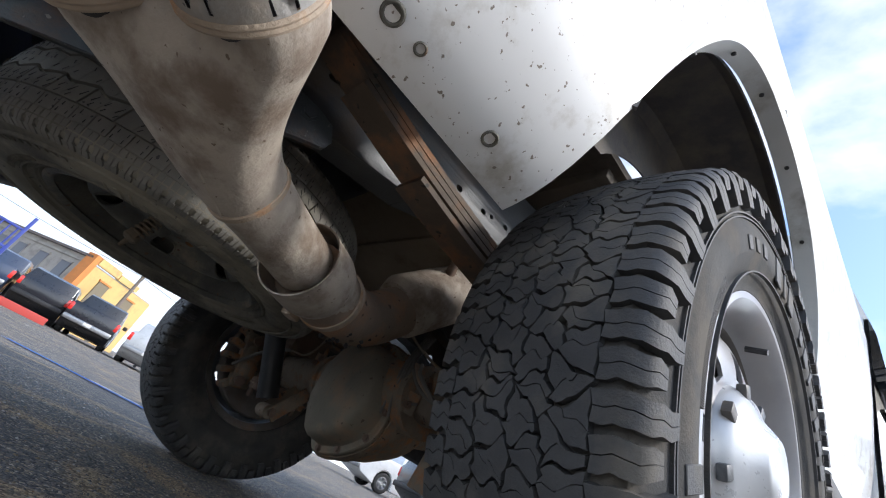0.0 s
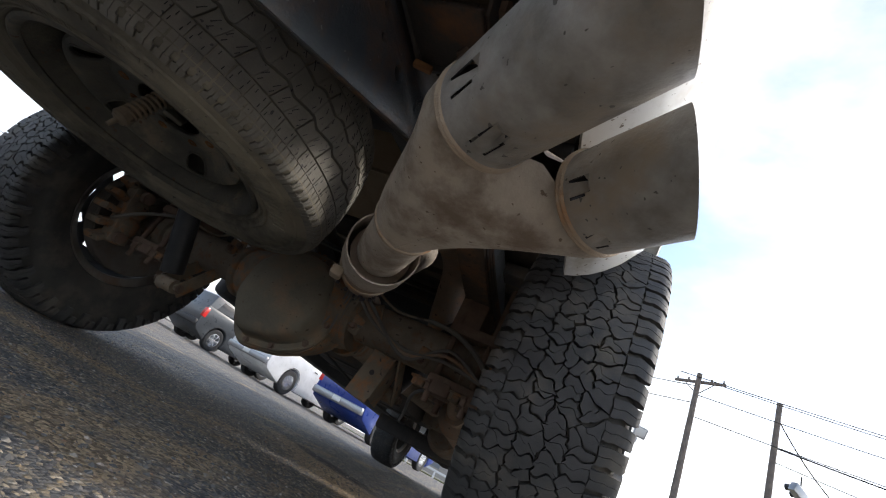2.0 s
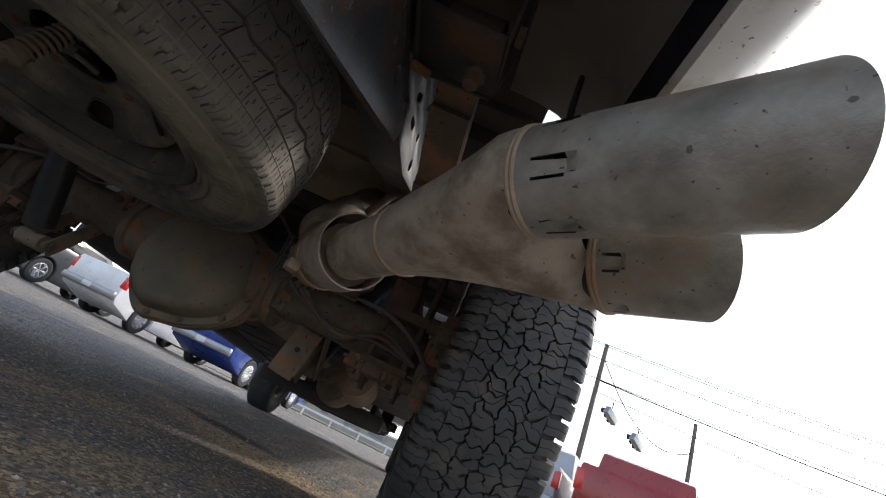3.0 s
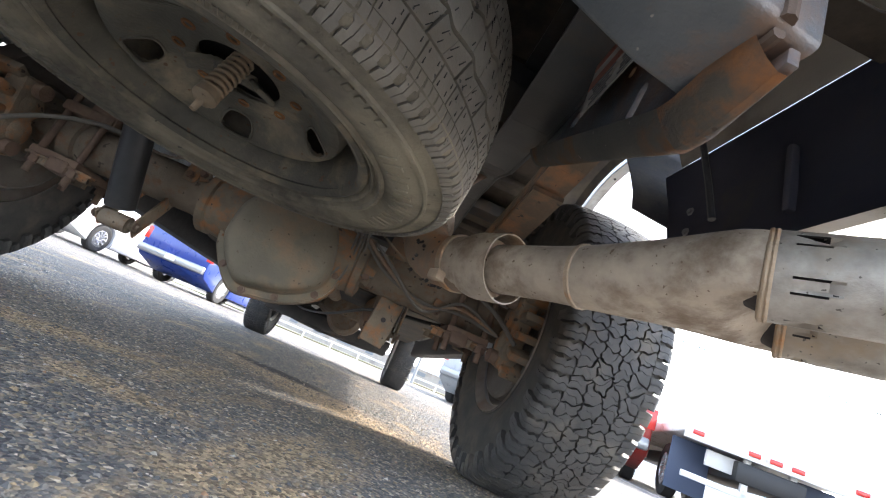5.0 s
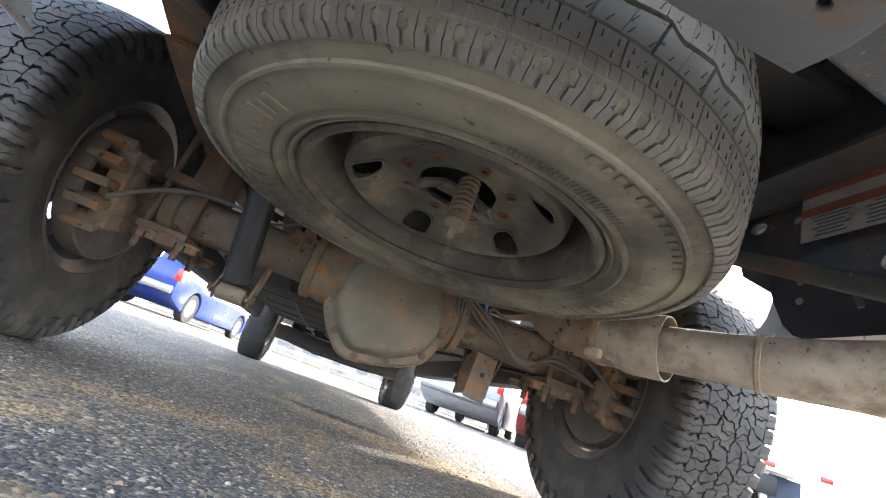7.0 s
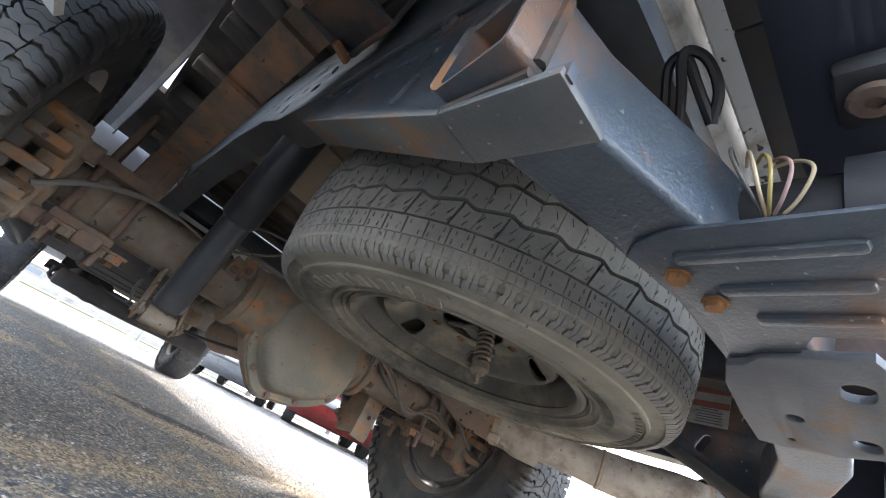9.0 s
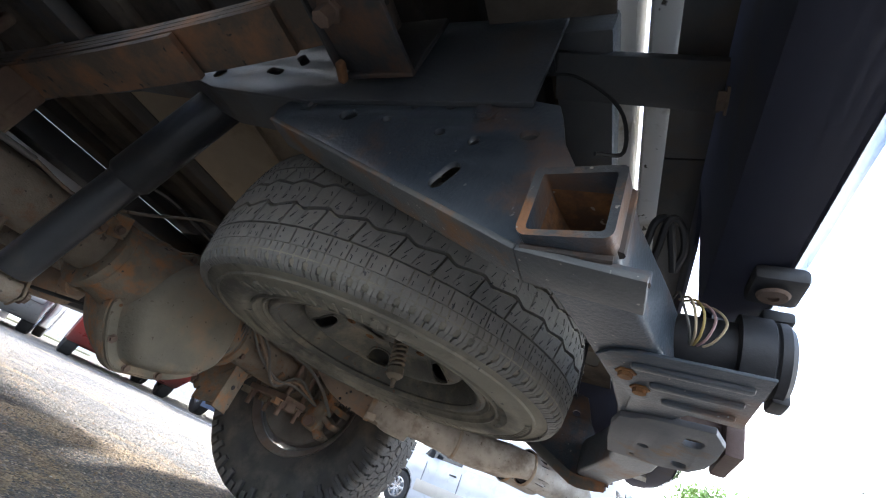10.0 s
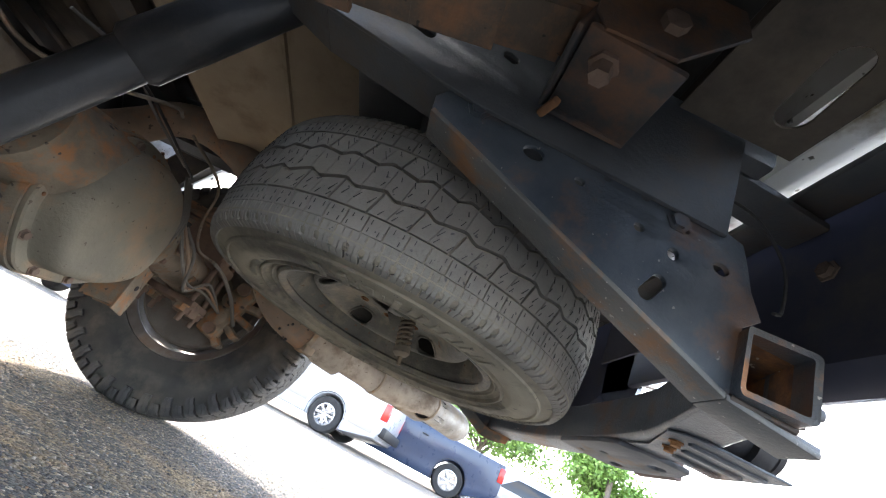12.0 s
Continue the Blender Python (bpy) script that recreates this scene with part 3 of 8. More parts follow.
def truck_wheel(x, y, outer):
    """One wheel: rim, tyre, hub cap and nuts. outer: +1 or -1, the way that its outside faces."""
    m = pose(x, y, TYRE_R - 0.006) @ Matrix.Diagonal((outer, 1, 1, 1)).to_3x3().to_4x4()
    bm = bmesh.new()
    # barrel from the inner flange to the outer one, with its thickness
    lathe(bm, [(0.238, -0.105), (0.245, -0.112), (0.247, -0.104), (0.236, -0.098), (0.228, -0.085), (0.226, -0.04), (0.214, -0.01), (0.214, 0.05), (0.226, 0.08), (0.236, 0.094), (0.246, 0.1), (0.248, 0.108), (0.238, 0.108),
               (0.228, 0.1), (0.218, 0.085), (0.206, 0.06), (0.206, 0.0), (0.218, -0.04), (0.22, -0.09)], 72, closed=True)
    bmesh.ops.scale(bm, vec=(0.95, 0.955, 0.955), verts=bm.verts)
    part_rim = part("wheel", bm, SILVER, truck, "silver painted steel wheel")
    part_rim.matrix_local = m
    # dusty lining of the barrel on the axle's side, with a bright worn band near the flange
    bm = lathe(bmesh.new(), [(0.2475, -0.1045), (0.2455, -0.1125), (0.2375, -0.1058), (0.2275, -0.0972), (0.2205, -0.0902), (0.2195, -0.08)], 72)
    bmesh.ops.scale(bm, vec=(0.95, 0.955, 0.955), verts=bm.verts)
    part("barrel_lip", bm, BARREL, part_rim, "bright worn inner lip of the wheel")
    bm = lathe(bmesh.new(), [(0.2195, -0.08), (0.2175, -0.04), (0.2055, 0.0), (0.2055, 0.058)], 72)
    bmesh.ops.scale(bm, vec=(0.95, 0.955, 0.955), verts=bm.verts)
    part("barrel_inside", bm, BARREL_DUST, part_rim, "brake-dusted inside of the wheel")
    disc = windowed_disc(bmesh.new(), [0.06, 0.085, 0.105, 0.115, 0.125, 0.14, 0.155, 0.168, 0.176, 0.19, 0.207], [45 * k for k in range(8)], (0.12, 0.17), 9, 96,
                         lambda r: 0.052 + 0.02 * math.sin(max(0, min(1, (0.19 - r) / 0.13)) * math.pi) - 0.014 * max(0, (r - 0.176) / 0.03))
    disc2 = bmesh.new()
    join(disc2, disc)
    bmesh.ops.scale(disc2, vec=(0.9, 0.96, 0.96), verts=disc2.verts)
    bmesh.ops.solidify(disc2, geom=disc2.faces[:], thickness=0.006)
    part("wheel_disc", disc2, SILVER, part_rim)
    part("tyre", casing(bmesh.new(), TYRE_R, TYRE_HALF, 0.226, 0.012), RUBBER_GROOVE, part_rim, "black all-terrain tyre with dust in its grooves")
    tagged(part("tread", all_terrain_tread(TYRE_R, TYRE_HALF), RUBBER, part_rim, "chunky black interlocking tread blocks and shoulder lugs"), kind="stuff")
    cap = bmesh.new()
    lathe(cap, [(0.112, 0.06), (0.112, 0.082), (0.104, 0.1), (0.092, 0.112), (0.07, 0.122), (0.05, 0.142), (0.045, 0.146), (0, 0.148)], 48, Matrix.Diagonal((0.84, 0.95, 0.95, 1)))
    part("hub_cap", cap, CAP, part_rim, "silver plastic centre cap")
    for k in range(8):
        a = radians(45 * k + 22)
        b = add_box(bmesh.new(), (0.086, 0.097 * math.cos(a), 0.097 * math.sin(a)), (0.014, 0.024, 0.02), Matrix.Rotation(a, 4, "X"), 0.003)
        part("lug_cover", b, BLACK_FRAME, part_rim)
    valve = pipe([(0.07, 0.02, 0.19), (0.1, 0.02, 0.185)], 0.005, 8)
    part("valve_stem", valve, BLACK_PLASTIC, part_rim)
    # sidewall lettering as plain raised bars, and ribs by the rim
    letters = bmesh.new()
    for base in (20, 200):
        for k, (w, h) in enumerate([(5, 30), (5, 24), (4, 30), (5, 22), (2, 30), (5, 26), (4, 22), (0, 0), (6, 34), (2, 34), (6, 34), (0, 0), (4, 16), (4, 16), (4, 16)]):
            if w:
                a = radians(base + k * 7.5)
                add_box(letters, (TYRE_HALF + 0.0002, 0.302 * math.cos(a), 0.302 * math.sin(a)), (0.0032, h * 0.0013, w * 0.0048), Matrix.Rotation(a, 4, "X"), 0.001, 1)
    for k in range(150):
        a = radians(150 + k * 0.5 if k < 75 else 300 + (k - 75) * 0.5)
        add_box(letters, (TYRE_HALF * 0.955, 0.275 * math.cos(a), 0.275 * math.sin(a)), (0.004, 0.016, 0.0012), Matrix.Rotation(a, 4, "X"))
    for rr in (0.262, 0.336, 0.342):
        for k in range(120):
            a0, a1 = 2 * math.pi * k / 120, 2 * math.pi * (k + 1) / 120
            beam(letters, (TYRE_HALF * (0.985 if rr < 0.3 else 0.975), rr * math.cos(a0), rr * math.sin(a0)), (TYRE_HALF * (0.985 if rr < 0.3 else 0.975), rr * math.cos(a1), rr * math.sin(a1)), 0.002, 0.005, 0, up=(1, 0, 0))
    tagged(part("raised_lettering", letters, RUBBER, part_rim), "raised sidewall marks and ribs", kind="stuff")
    return part_rim


for wy in (AXLE_Y, FRONT_Y):
    for sx in (1, -1):
        truck_wheel(0.797 if sx > 0 else -0.833, wy, sx)

AZ = TYRE_R - 0.006
# rear axle: tubes, ball joint flanges, housing, cover
for sx in (1, -1):
    bm = bmesh.new()
    lathe(bm, [(0, 0.12), (0.078, 0.12), (0.07, 0.17), (0.07, 0.2), (0.058, 0.215), (0.058, 0.56), (0.066, 0.565), (0.066, 0.6), (0.056, 0.605), (0.052, 0.68), (0.085, 0.69), (0.085, 0.71), (0, 0.71)], 28, pose(0, AXLE_Y, AZ) @ Matrix.Diagonal((sx, 1, 1, 1)))
    part("axle_tube", bm, DUSTY_STEEL, truck, "dusty rust-brown rear axle tube")
    # brake: backing plate, rotor, caliper
    bm = bmesh.new()
    lathe(bm, [(0.07, 0.70), (0.1, 0.702), (0.11, 0.712), (0.17, 0.712), (0.184, 0.705), (0.19, 0.708), (0.192, 0.722), (0.192, 0.75), (0.06, 0.752)], 48, pose(0, AXLE_Y, AZ) @ Matrix.Diagonal((sx, 1, 1, 1)))
    rot = part("brake_rotor", bm, ROTOR, truck, "brown rusted brake disc and shield")
    a = radians(192)
    caliper = part("brake_caliper", box((sx * 0.668, AXLE_Y + 0.122 * math.cos(a), AZ + 0.122 * math.sin(a)), (0.052, 0.075, 0.2), Matrix.Rotation(a, 4, "X"), 0.014), FLANGE_RUST, truck, "dusty rust-brown ribbed brake caliper")
    for k in range(5):
        a = radians(160 + k * 15.5)
        part("caliper_finger", box((sx * 0.69, AXLE_Y + 0.175 * math.cos(a), AZ + 0.175 * math.sin(a)), (0.075, 0.062, 0.022), Matrix.Rotation(a, 4, "X"), 0.006), FLANGE_RUST, caliper)
    for k in range(2):
        a = radians(176 + k * 32)
        part("piston_boss", lathe(bmesh.new(), [(0.034, 0), (0.033, 0.008), (0.026, 0.014), (0, 0.016)], 20, along((sx * 0.65, AXLE_Y + 0.118 * math.cos(a), AZ + 0.118 * math.sin(a)), (0, AXLE_Y + 0.118 * math.cos(a), AZ + 0.118 * math.sin(a)))), FLANGE_RUST, caliper)
    part("slide_pin", pipe([(sx * 0.67, AXLE_Y - 0.13, AZ + 0.05), (sx * 0.62, AXLE_Y - 0.135, AZ + 0.05)], 0.02, 12), RUST, caliper)
    part("slide_pin", pipe([(sx * 0.67, AXLE_Y - 0.11, AZ - 0.1), (sx * 0.62, AXLE_Y - 0.115, AZ - 0.1)], 0.018, 12), RUST, caliper)

CX, CZ, CY = 0.028, 0.366, AXLE_Y - 0.05
COVER_CORNERS = ((-0.15, -0.066), (-0.083, -0.147), (-0.012, -0.147), (0.06, -0.13), (0.134, -0.083), (0.152, -0.01), (0.124, 0.09), (0.04, 0.147), (-0.07, 0.142), (-0.142, 0.075), (-0.158, 0.0))


def closed_curve(points, steps):
    """A smooth closed line through flat points."""
    n, out = len(points), []
    for i in range(n):
        a, b, c, d = (Vector((*points[(i + k - 1) % n], 0)) for k in range(4))
        for k in range(steps):
            t = k / steps
            p = 0.5 * ((2 * b) + (c - a) * t + (2 * a - 5 * b + 4 * c - d) * t * t + (3 * b - 3 * c + d - a) * t ** 3)
            out.append((p.x, p.y))
    return out


COVER_LINE = closed_curve(COVER_CORNERS, 6)


def cover_loft(bm, stations):
    """A skin through the cover's outline, drawn in or out and moved along the truck: (grow, y, dx, dz)."""
    prev = None
    for grow, y, dx, dz in stations:
        ring_ = [bm.verts.new((CX + dx + x * grow, y, CZ + dz + z * grow)) for x, z in COVER_LINE]
        if prev:
            for k in range(len(ring_)):
                q = (k + 1) % len(ring_)
                bm.faces.new((prev[k], prev[q], ring_[q], ring_[k]))
        else:
            bm.faces.new(ring_)
        prev = ring_
    bm.faces.new(prev[::-1])
    return bm


housing = cover_loft(bmesh.new(), ((1.07, CY + 0.004, 0, 0), (1.08, CY + 0.012, 0, 0), (1.07, CY + 0.03, 0, 0), (1.0, CY + 0.034, 0, 0.002), (0.98, CY + 0.09, -0.004, 0.006), (0.9, CY + 0.15, -0.012, 0.02), (0.72, CY + 0.2, -0.022, 0.034), (0.45, CY + 0.25, -0.028, 0.04)))
diff = part("differential_housing", housing, FLANGE_RUST, truck, "dusty cast differential housing with flaking rust at its flange")
part("pinion_nose", lathe(bmesh.new(), [(0.1, 0.1), (0.09, 0.2), (0.07, 0.3), (0.06, 0.36), (0.075, 0.365), (0.075, 0.4), (0, 0.4)], 28, along((0, AXLE_Y, AZ), (0, AXLE_Y + 1, AZ + 0.04))), FLANGE_RUST, diff)
for sx in (1, -1):
    # the cast necks that carry the tubes, with a raised collar and ribs
    part("axle_neck", lathe(bmesh.new(), [(0.11, 0.06), (0.1, 0.11), (0.086, 0.16), (0.08, 0.2), (0.086, 0.205), (0.086, 0.225), (0.072, 0.23), (0, 0.23)], 32, pose(0.01, AXLE_Y, AZ - 0.004) @ Matrix.Diagonal((sx, 1, 1, 1))), FLANGE_RUST, diff)
    for dz, dz2 in ((-0.05, -0.045), (0.07, 0.05)):
        part("cast_rib", beam(bmesh.new(), (sx * 0.1, AXLE_Y - 0.03, AZ + dz), (sx * 0.2, AXLE_Y - 0.02, AZ + dz2), 0.014, 0.05, 0.005), FLANGE_RUST, diff)
cov = cover_loft(bmesh.new(), ((1.045, CY + 0.004, 0, 0), (1.05, CY, 0, 0), (1.05, CY - 0.006, 0, 0), (1.03, CY - 0.009, 0, 0), (0.925, CY - 0.01, 0, 0), (0.905, CY - 0.014, 0, 0), (0.895, CY - 0.034, 0, 0), (0.875, CY - 0.05, 0, 0), (0.835, CY - 0.062, 0, 0), (0.77, CY - 0.069, 0, 0.002), (0.5, CY - 0.073, 0, 0.004), (0.2, CY - 0.074, 0, 0.004)))
cover = part("differential_cover", cov, COVER, truck, "dusty grey pan-shaped differential cover with a bolted flange")
for k in range(10):
    x, z = COVER_LINE[int((k + 0.5) * len(COVER_LINE) / 10)]
    part("cover_bolt", hexagon_bolt(bmesh.new(), (CX + x * 0.975, CY - 0.009, CZ + z * 0.975), (0, -1, 0), 0.0075, 0.008), RUST, cover)
rim_rust = bmesh.new()
rng = random.Random(5)
for k in range(60):
    x, z = COVER_LINE[rng.randrange(len(COVER_LINE) * 55 // 100, len(COVER_LINE))]
    g = rng.choice((1.06, 1.04, 0.93, 0.96))
    r = bmesh.ops.create_icosphere(rim_rust, subdivisions=1, radius=rng.uniform(0.003, 0.007))
    bmesh.ops.transform(rim_rust, matrix=pose(CX + x * g + rng.uniform(-0.003, 0.003), CY + rng.uniform(-0.011, 0.03 if g > 1 else -0.008), CZ + z * g) @ Matrix.Diagonal((1, 0.6, 1, 1)), verts=r["verts"])
tagged(part("rust_scale", rim_rust, RUST_BRIGHT, cover), "flaking orange rust scale", kind="stuff")

# driveshaft and the gear train ahead of it
bm = bmesh.new()
tube(bm, [(0, AXLE_Y + 0.38, AZ + 0.02), (0, AXLE_Y + 0.46, AZ + 0.022)], 0.045, 20)
tube(bm, [(0, AXLE_Y + 0.46, AZ + 0.022), (0, 2.0, AZ + 0.12)], 0.05, 24)
part("driveshaft", bm, DUSTY_STEEL, truck)
bm = bmesh.new()
add_box(bm, (0.0, 2.55, 0.56), (0.36, 1.0, 0.28), None, 0.06)
add_box(bm, (0.1, 1.95, 0.54), (0.34, 0.3, 0.3), None, 0.05)
part("gearbox", bm, DUSTY_STEEL, truck)
bm = bmesh.new()
add_box(bm, (-0.3, 1.25, 0.52), (0.42, 1.5, 0.26), None, 0.05)
for k in range(4):
    add_box(bm, (-0.3, 0.7 + 0.36 * k, 0.392), (0.36, 0.06, 0.014), None, 0.004)
part("fuel_tank", bm, DARK_UNDER, truck)
part("gearbox_crossmember", beam(bmesh.new(), (-0.52, 2.35, 0.31), (0.52, 2.35, 0.31), 0.2, 0.11, 0.02), DARK_UNDER, truck, "dark crossmember under the gearbox")
part("transfer_case", lathe(bmesh.new(), [(0, -0.16), (0.1, -0.16), (0.13, -0.1), (0.13, 0.08), (0.09, 0.16), (0, 0.17)], 28, along((0.12, 2.0, 0.4), (0.12, 3.0, 0.4))), DUSTY_STEEL, truck, "dusty transfer case")
part("muffler", lathe(bmesh.new(), [(0, -0.36), (0.05, -0.36), (0.05, -0.3), (0.1, -0.27), (0.105, 0.25), (0.05, 0.29), (0.05, 0.36), (0, 0.36)], 28, along((0.34, 1.25, 0.42), (0.33, 2.3, 0.4))), PIPE_RUST, truck, "brown exhaust silencer")
part("front_exhaust_pipe", pipe([(0.31, 0.7, 0.60), (0.335, 0.92, 0.43)], 0.045, 20), PIPE_RUST, truck)
for sx in (1, -1):
    part("radius_arm", beam(bmesh.new(), (sx * 0.4, 2.4, 0.4), (sx * 0.5, FRONT_Y - 0.05, 0.34), 0.05, 0.075, 0.015), DARK_UNDER, truck, "dark front radius arm")
    part("front_spring", pipe([(sx * 0.47, FRONT_Y, 0.44), (sx * 0.47, FRONT_Y, 0.8)], 0.07, 20), DARK_UNDER, truck)
part("track_bar", pipe([(-0.5, FRONT_Y - 0.14, 0.48), (0.5, FRONT_Y - 0.14, 0.33)], 0.022, 12), DARK_UNDER, truck)
part("sway_bar", pipe(smooth_path([(-0.55, FRONT_Y - 0.3, 0.4), (-0.45, FRONT_Y - 0.32, 0.29), (0.45, FRONT_Y - 0.32, 0.29), (0.55, FRONT_Y - 0.3, 0.4)], 5), 0.018, 10), DARK_UNDER, truck)
part("brake_cable", pipe(smooth_path([(-0.3, 2.2, 0.36), (-0.2, 1.5, 0.33), (-0.28, 0.9, 0.36), (-0.36, 0.3, 0.44), (-0.52, 0.02, 0.42), (-0.66, -0.12, 0.4)], 6), 0.007, 8), WIRE_BLACK, truck, "black parking brake cable")
part("brake_cable", pipe(smooth_path([(-0.28, 2.2, 0.36), (-0.1, 1.5, 0.32), (0.1, 0.9, 0.32), (0.3, 0.3, 0.36), (0.5, 0.0, 0.36), (0.66, -0.12, 0.38)], 6), 0.007, 8), WIRE_BLACK, truck, "black parking brake cable")
bm = bmesh.new()
tube(bm, [(-0.62, FRONT_Y, AZ), (0.62, FRONT_Y, AZ)], 0.045, 20)
s = bmesh.ops.create_uvsphere(bm, u_segments=20, v_segments=12, radius=0.15)
bmesh.ops.translate(bm, verts=s["verts"], vec=(-0.2, FRONT_Y, AZ))
tube(bm, [(-0.6, FRONT_Y - 0.17, AZ + 0.02), (0.6, FRONT_Y - 0.17, AZ + 0.02)], 0.02, 12)
add_box(bm, (0, FRONT_Y - 0.2, 0.62), (0.5, 0.7, 0.2), None, 0.05)
part("front_axle", bm, DARK_UNDER, truck)

TS, TW = 0.075, 0.007      # the hitch cross tube and its wall


def bar_y(x):
    """The middle line of the cross tube, drawn back towards the receiver."""
    t = abs(x)
    stations = ((0.0, -1.322), (0.1, -1.321), (0.2, -1.311), (0.3, -1.283), (0.4, -1.25), (0.46, -1.237))
    for (a, ya), (b, yb) in zip(stations, stations[1:]):
        if t <= b:
            return ya + (yb - ya) * (t - a) / (b - a)
    return stations[-1][1]


def bar_z(x):
    return 0.454 - 0.006 * max(0.0, x / 0.456)


# frame rails: C-channels with holes, kicked up over the axle
for sx in (1, -1):
    rx = sx * 0.452
    outline = [(-1.165, 0.592), (-0.84, 0.60), (-0.62, 0.635), (-0.45, 0.70), (-0.2, 0.735), (0.15, 0.72), (0.5, 0.62), (1.0, 0.56), (4.4, 0.56),
               (4.4, 0.74), (1.0, 0.75), (0.5, 0.80), (0.15, 0.87), (-0.25, 0.88), (-0.55, 0.845), (-0.85, 0.775), (-1.165, 0.755)]
    holes = [slot(-0.735, 0.67, 0.042, 0.018, 15), slot(-0.776, 0.695, 0.042, 0.018, 40), slot(-0.816, 0.735, 0.032, 0.014, 30), slot(-0.85, 0.692, 0.026, 0.016, 20), ellipse(-0.604, 0.672, 0.016, 0.013), ellipse(-0.662, 0.70, 0.011, 0.009),
             ellipse(-0.54, 0.735, 0.009, 0.007), ellipse(-0.51, 0.715, 0.011, 0.008), ellipse(-0.46, 0.742, 0.009, 0.007), ellipse(-0.434, 0.75, 0.007, 0.006), ellipse(-0.385, 0.76, 0.009, 0.007), ellipse(-0.7, 0.748, 0.009, 0.008), ellipse(0.3, 0.74, 0.02, 0.02), ellipse(0.6, 0.68, 0.015, 0.015)]
    bm = side_plate(outline, holes, 0.007, rx)
    # flanges, turned inwards
    for a, b in zip(outline[:9], outline[1:9]):
        beam(bm, (rx - sx * 0.036, a[0], a[1] + 0.004), (rx - sx * 0.036, b[0], b[1] + 0.004), 0.072, 0.007)
    for a, b in zip(outline[9:17], outline[10:17]):
        beam(bm, (rx - sx * 0.036, a[0], a[1] - 0.004), (rx - sx * 0.036, b[0], b[1] - 0.004), 0.072, 0.007)
    part("frame_rail", bm, BLACK_FRAME, truck, "black painted steel frame rail with punched holes")

    # hitch side plate below the rail
    px_ = 0.462 if sx > 0 else -0.4425
    foot = [(-1.19, 0.388), (-1.215, 0.386), (-1.27, 0.400), (-1.27, 0.408), (-1.206, 0.4085), (-1.206, 0.49)] if sx > 0 else [(-1.20, 0.413), (-1.302, 0.402), (-1.302, 0.41), (-1.206, 0.4165), (-1.206, 0.495)]
    outline = [*foot, (-1.225, 0.512), (-1.21, 0.54), (-1.2, 0.575), (-1.192, 0.596), (-1.15, 0.607), (-0.96, 0.614), (-0.84, 0.618), (-0.81, 0.612), (-0.796, 0.59), (-0.80, 0.572)]
    holes = [slot(-1.103, 0.489, 0.042, 0.02, -62), ellipse(-0.928, 0.579, 0.015, 0.011), ellipse(-0.99, 0.572, 0.008, 0.007), ellipse(-1.019, 0.594, 0.006, 0.005), ellipse(-1.068, 0.596, 0.008, 0.007), ellipse(-1.071, 0.552, 0.008, 0.007),
             ellipse(-1.116, 0.54, 0.008, 0.009), ellipse(-1.173, 0.551, 0.011, 0.009), ellipse(-1.125, 0.577, 0.005, 0.004)]
    bm = side_plate(outline, holes, 0.008, px_)
    hitch_plate = part("hitch_side_plate", bm, HITCH_PAINT, truck, "worn dark hitch side plate with bolt holes")
    # the folded lower flange
    if sx > 0:
        stretches = (([(-0.80, 0.568), (-0.9, 0.522), (-1.0, 0.476), (-1.1, 0.43), (-1.17, 0.3975), (-1.19, 0.389)], HITCH_EDGE, "folded edge worn to bare metal"),
                     ([(-1.19, 0.389), (-1.205, 0.386), (-1.225, 0.3875), (-1.25, 0.392), (-1.268, 0.3965)], FOOT_RUST, "turned foot of the plate, blooming with orange rust"))
        for line, material, label in stretches:
            bm = bmesh.new()
            prev = None
            for y, z in line:
                curl = [bm.verts.new((px_ + 0.004 - dx, y, z - 0.003 + dz)) for dx, dz in ((0, 0.006), (0.003, 0.001), (0.009, 0.0005), (0.017, 0.006), (0.024, 0.014), (0.03, 0.0245))]
                if prev:
                    for k in range(5):
                        bm.faces.new((prev[k], curl[k], curl[k + 1], prev[k + 1]))
                prev = curl
            bmesh.ops.solidify(bm, geom=bm.faces[:], thickness=0.005)
            part("plate_flange", bm, material, hitch_plate, label)
    else:
        bm = bmesh.new()
        for a, b in zip(((-0.80, 0.568), *foot[:1]), foot[:2]):
            beam(bm, (px_ + 0.018, a[0], a[1]), (px_ + 0.018, b[0], b[1]), 0.05, 0.007, 0.002)
        part("plate_flange", bm, HITCH_EDGE, hitch_plate, "folded edge worn to rusty metal")
    for yb, zb in ((-0.848, 0.601), (-1.113, 0.585)):
        part("hitch_bolt", hexagon_bolt(bmesh.new(), (px_ + sx * 0.004, yb, zb), (sx, 0, 0), 0.011, 0.006), HITCH_PAINT, hitch_plate)

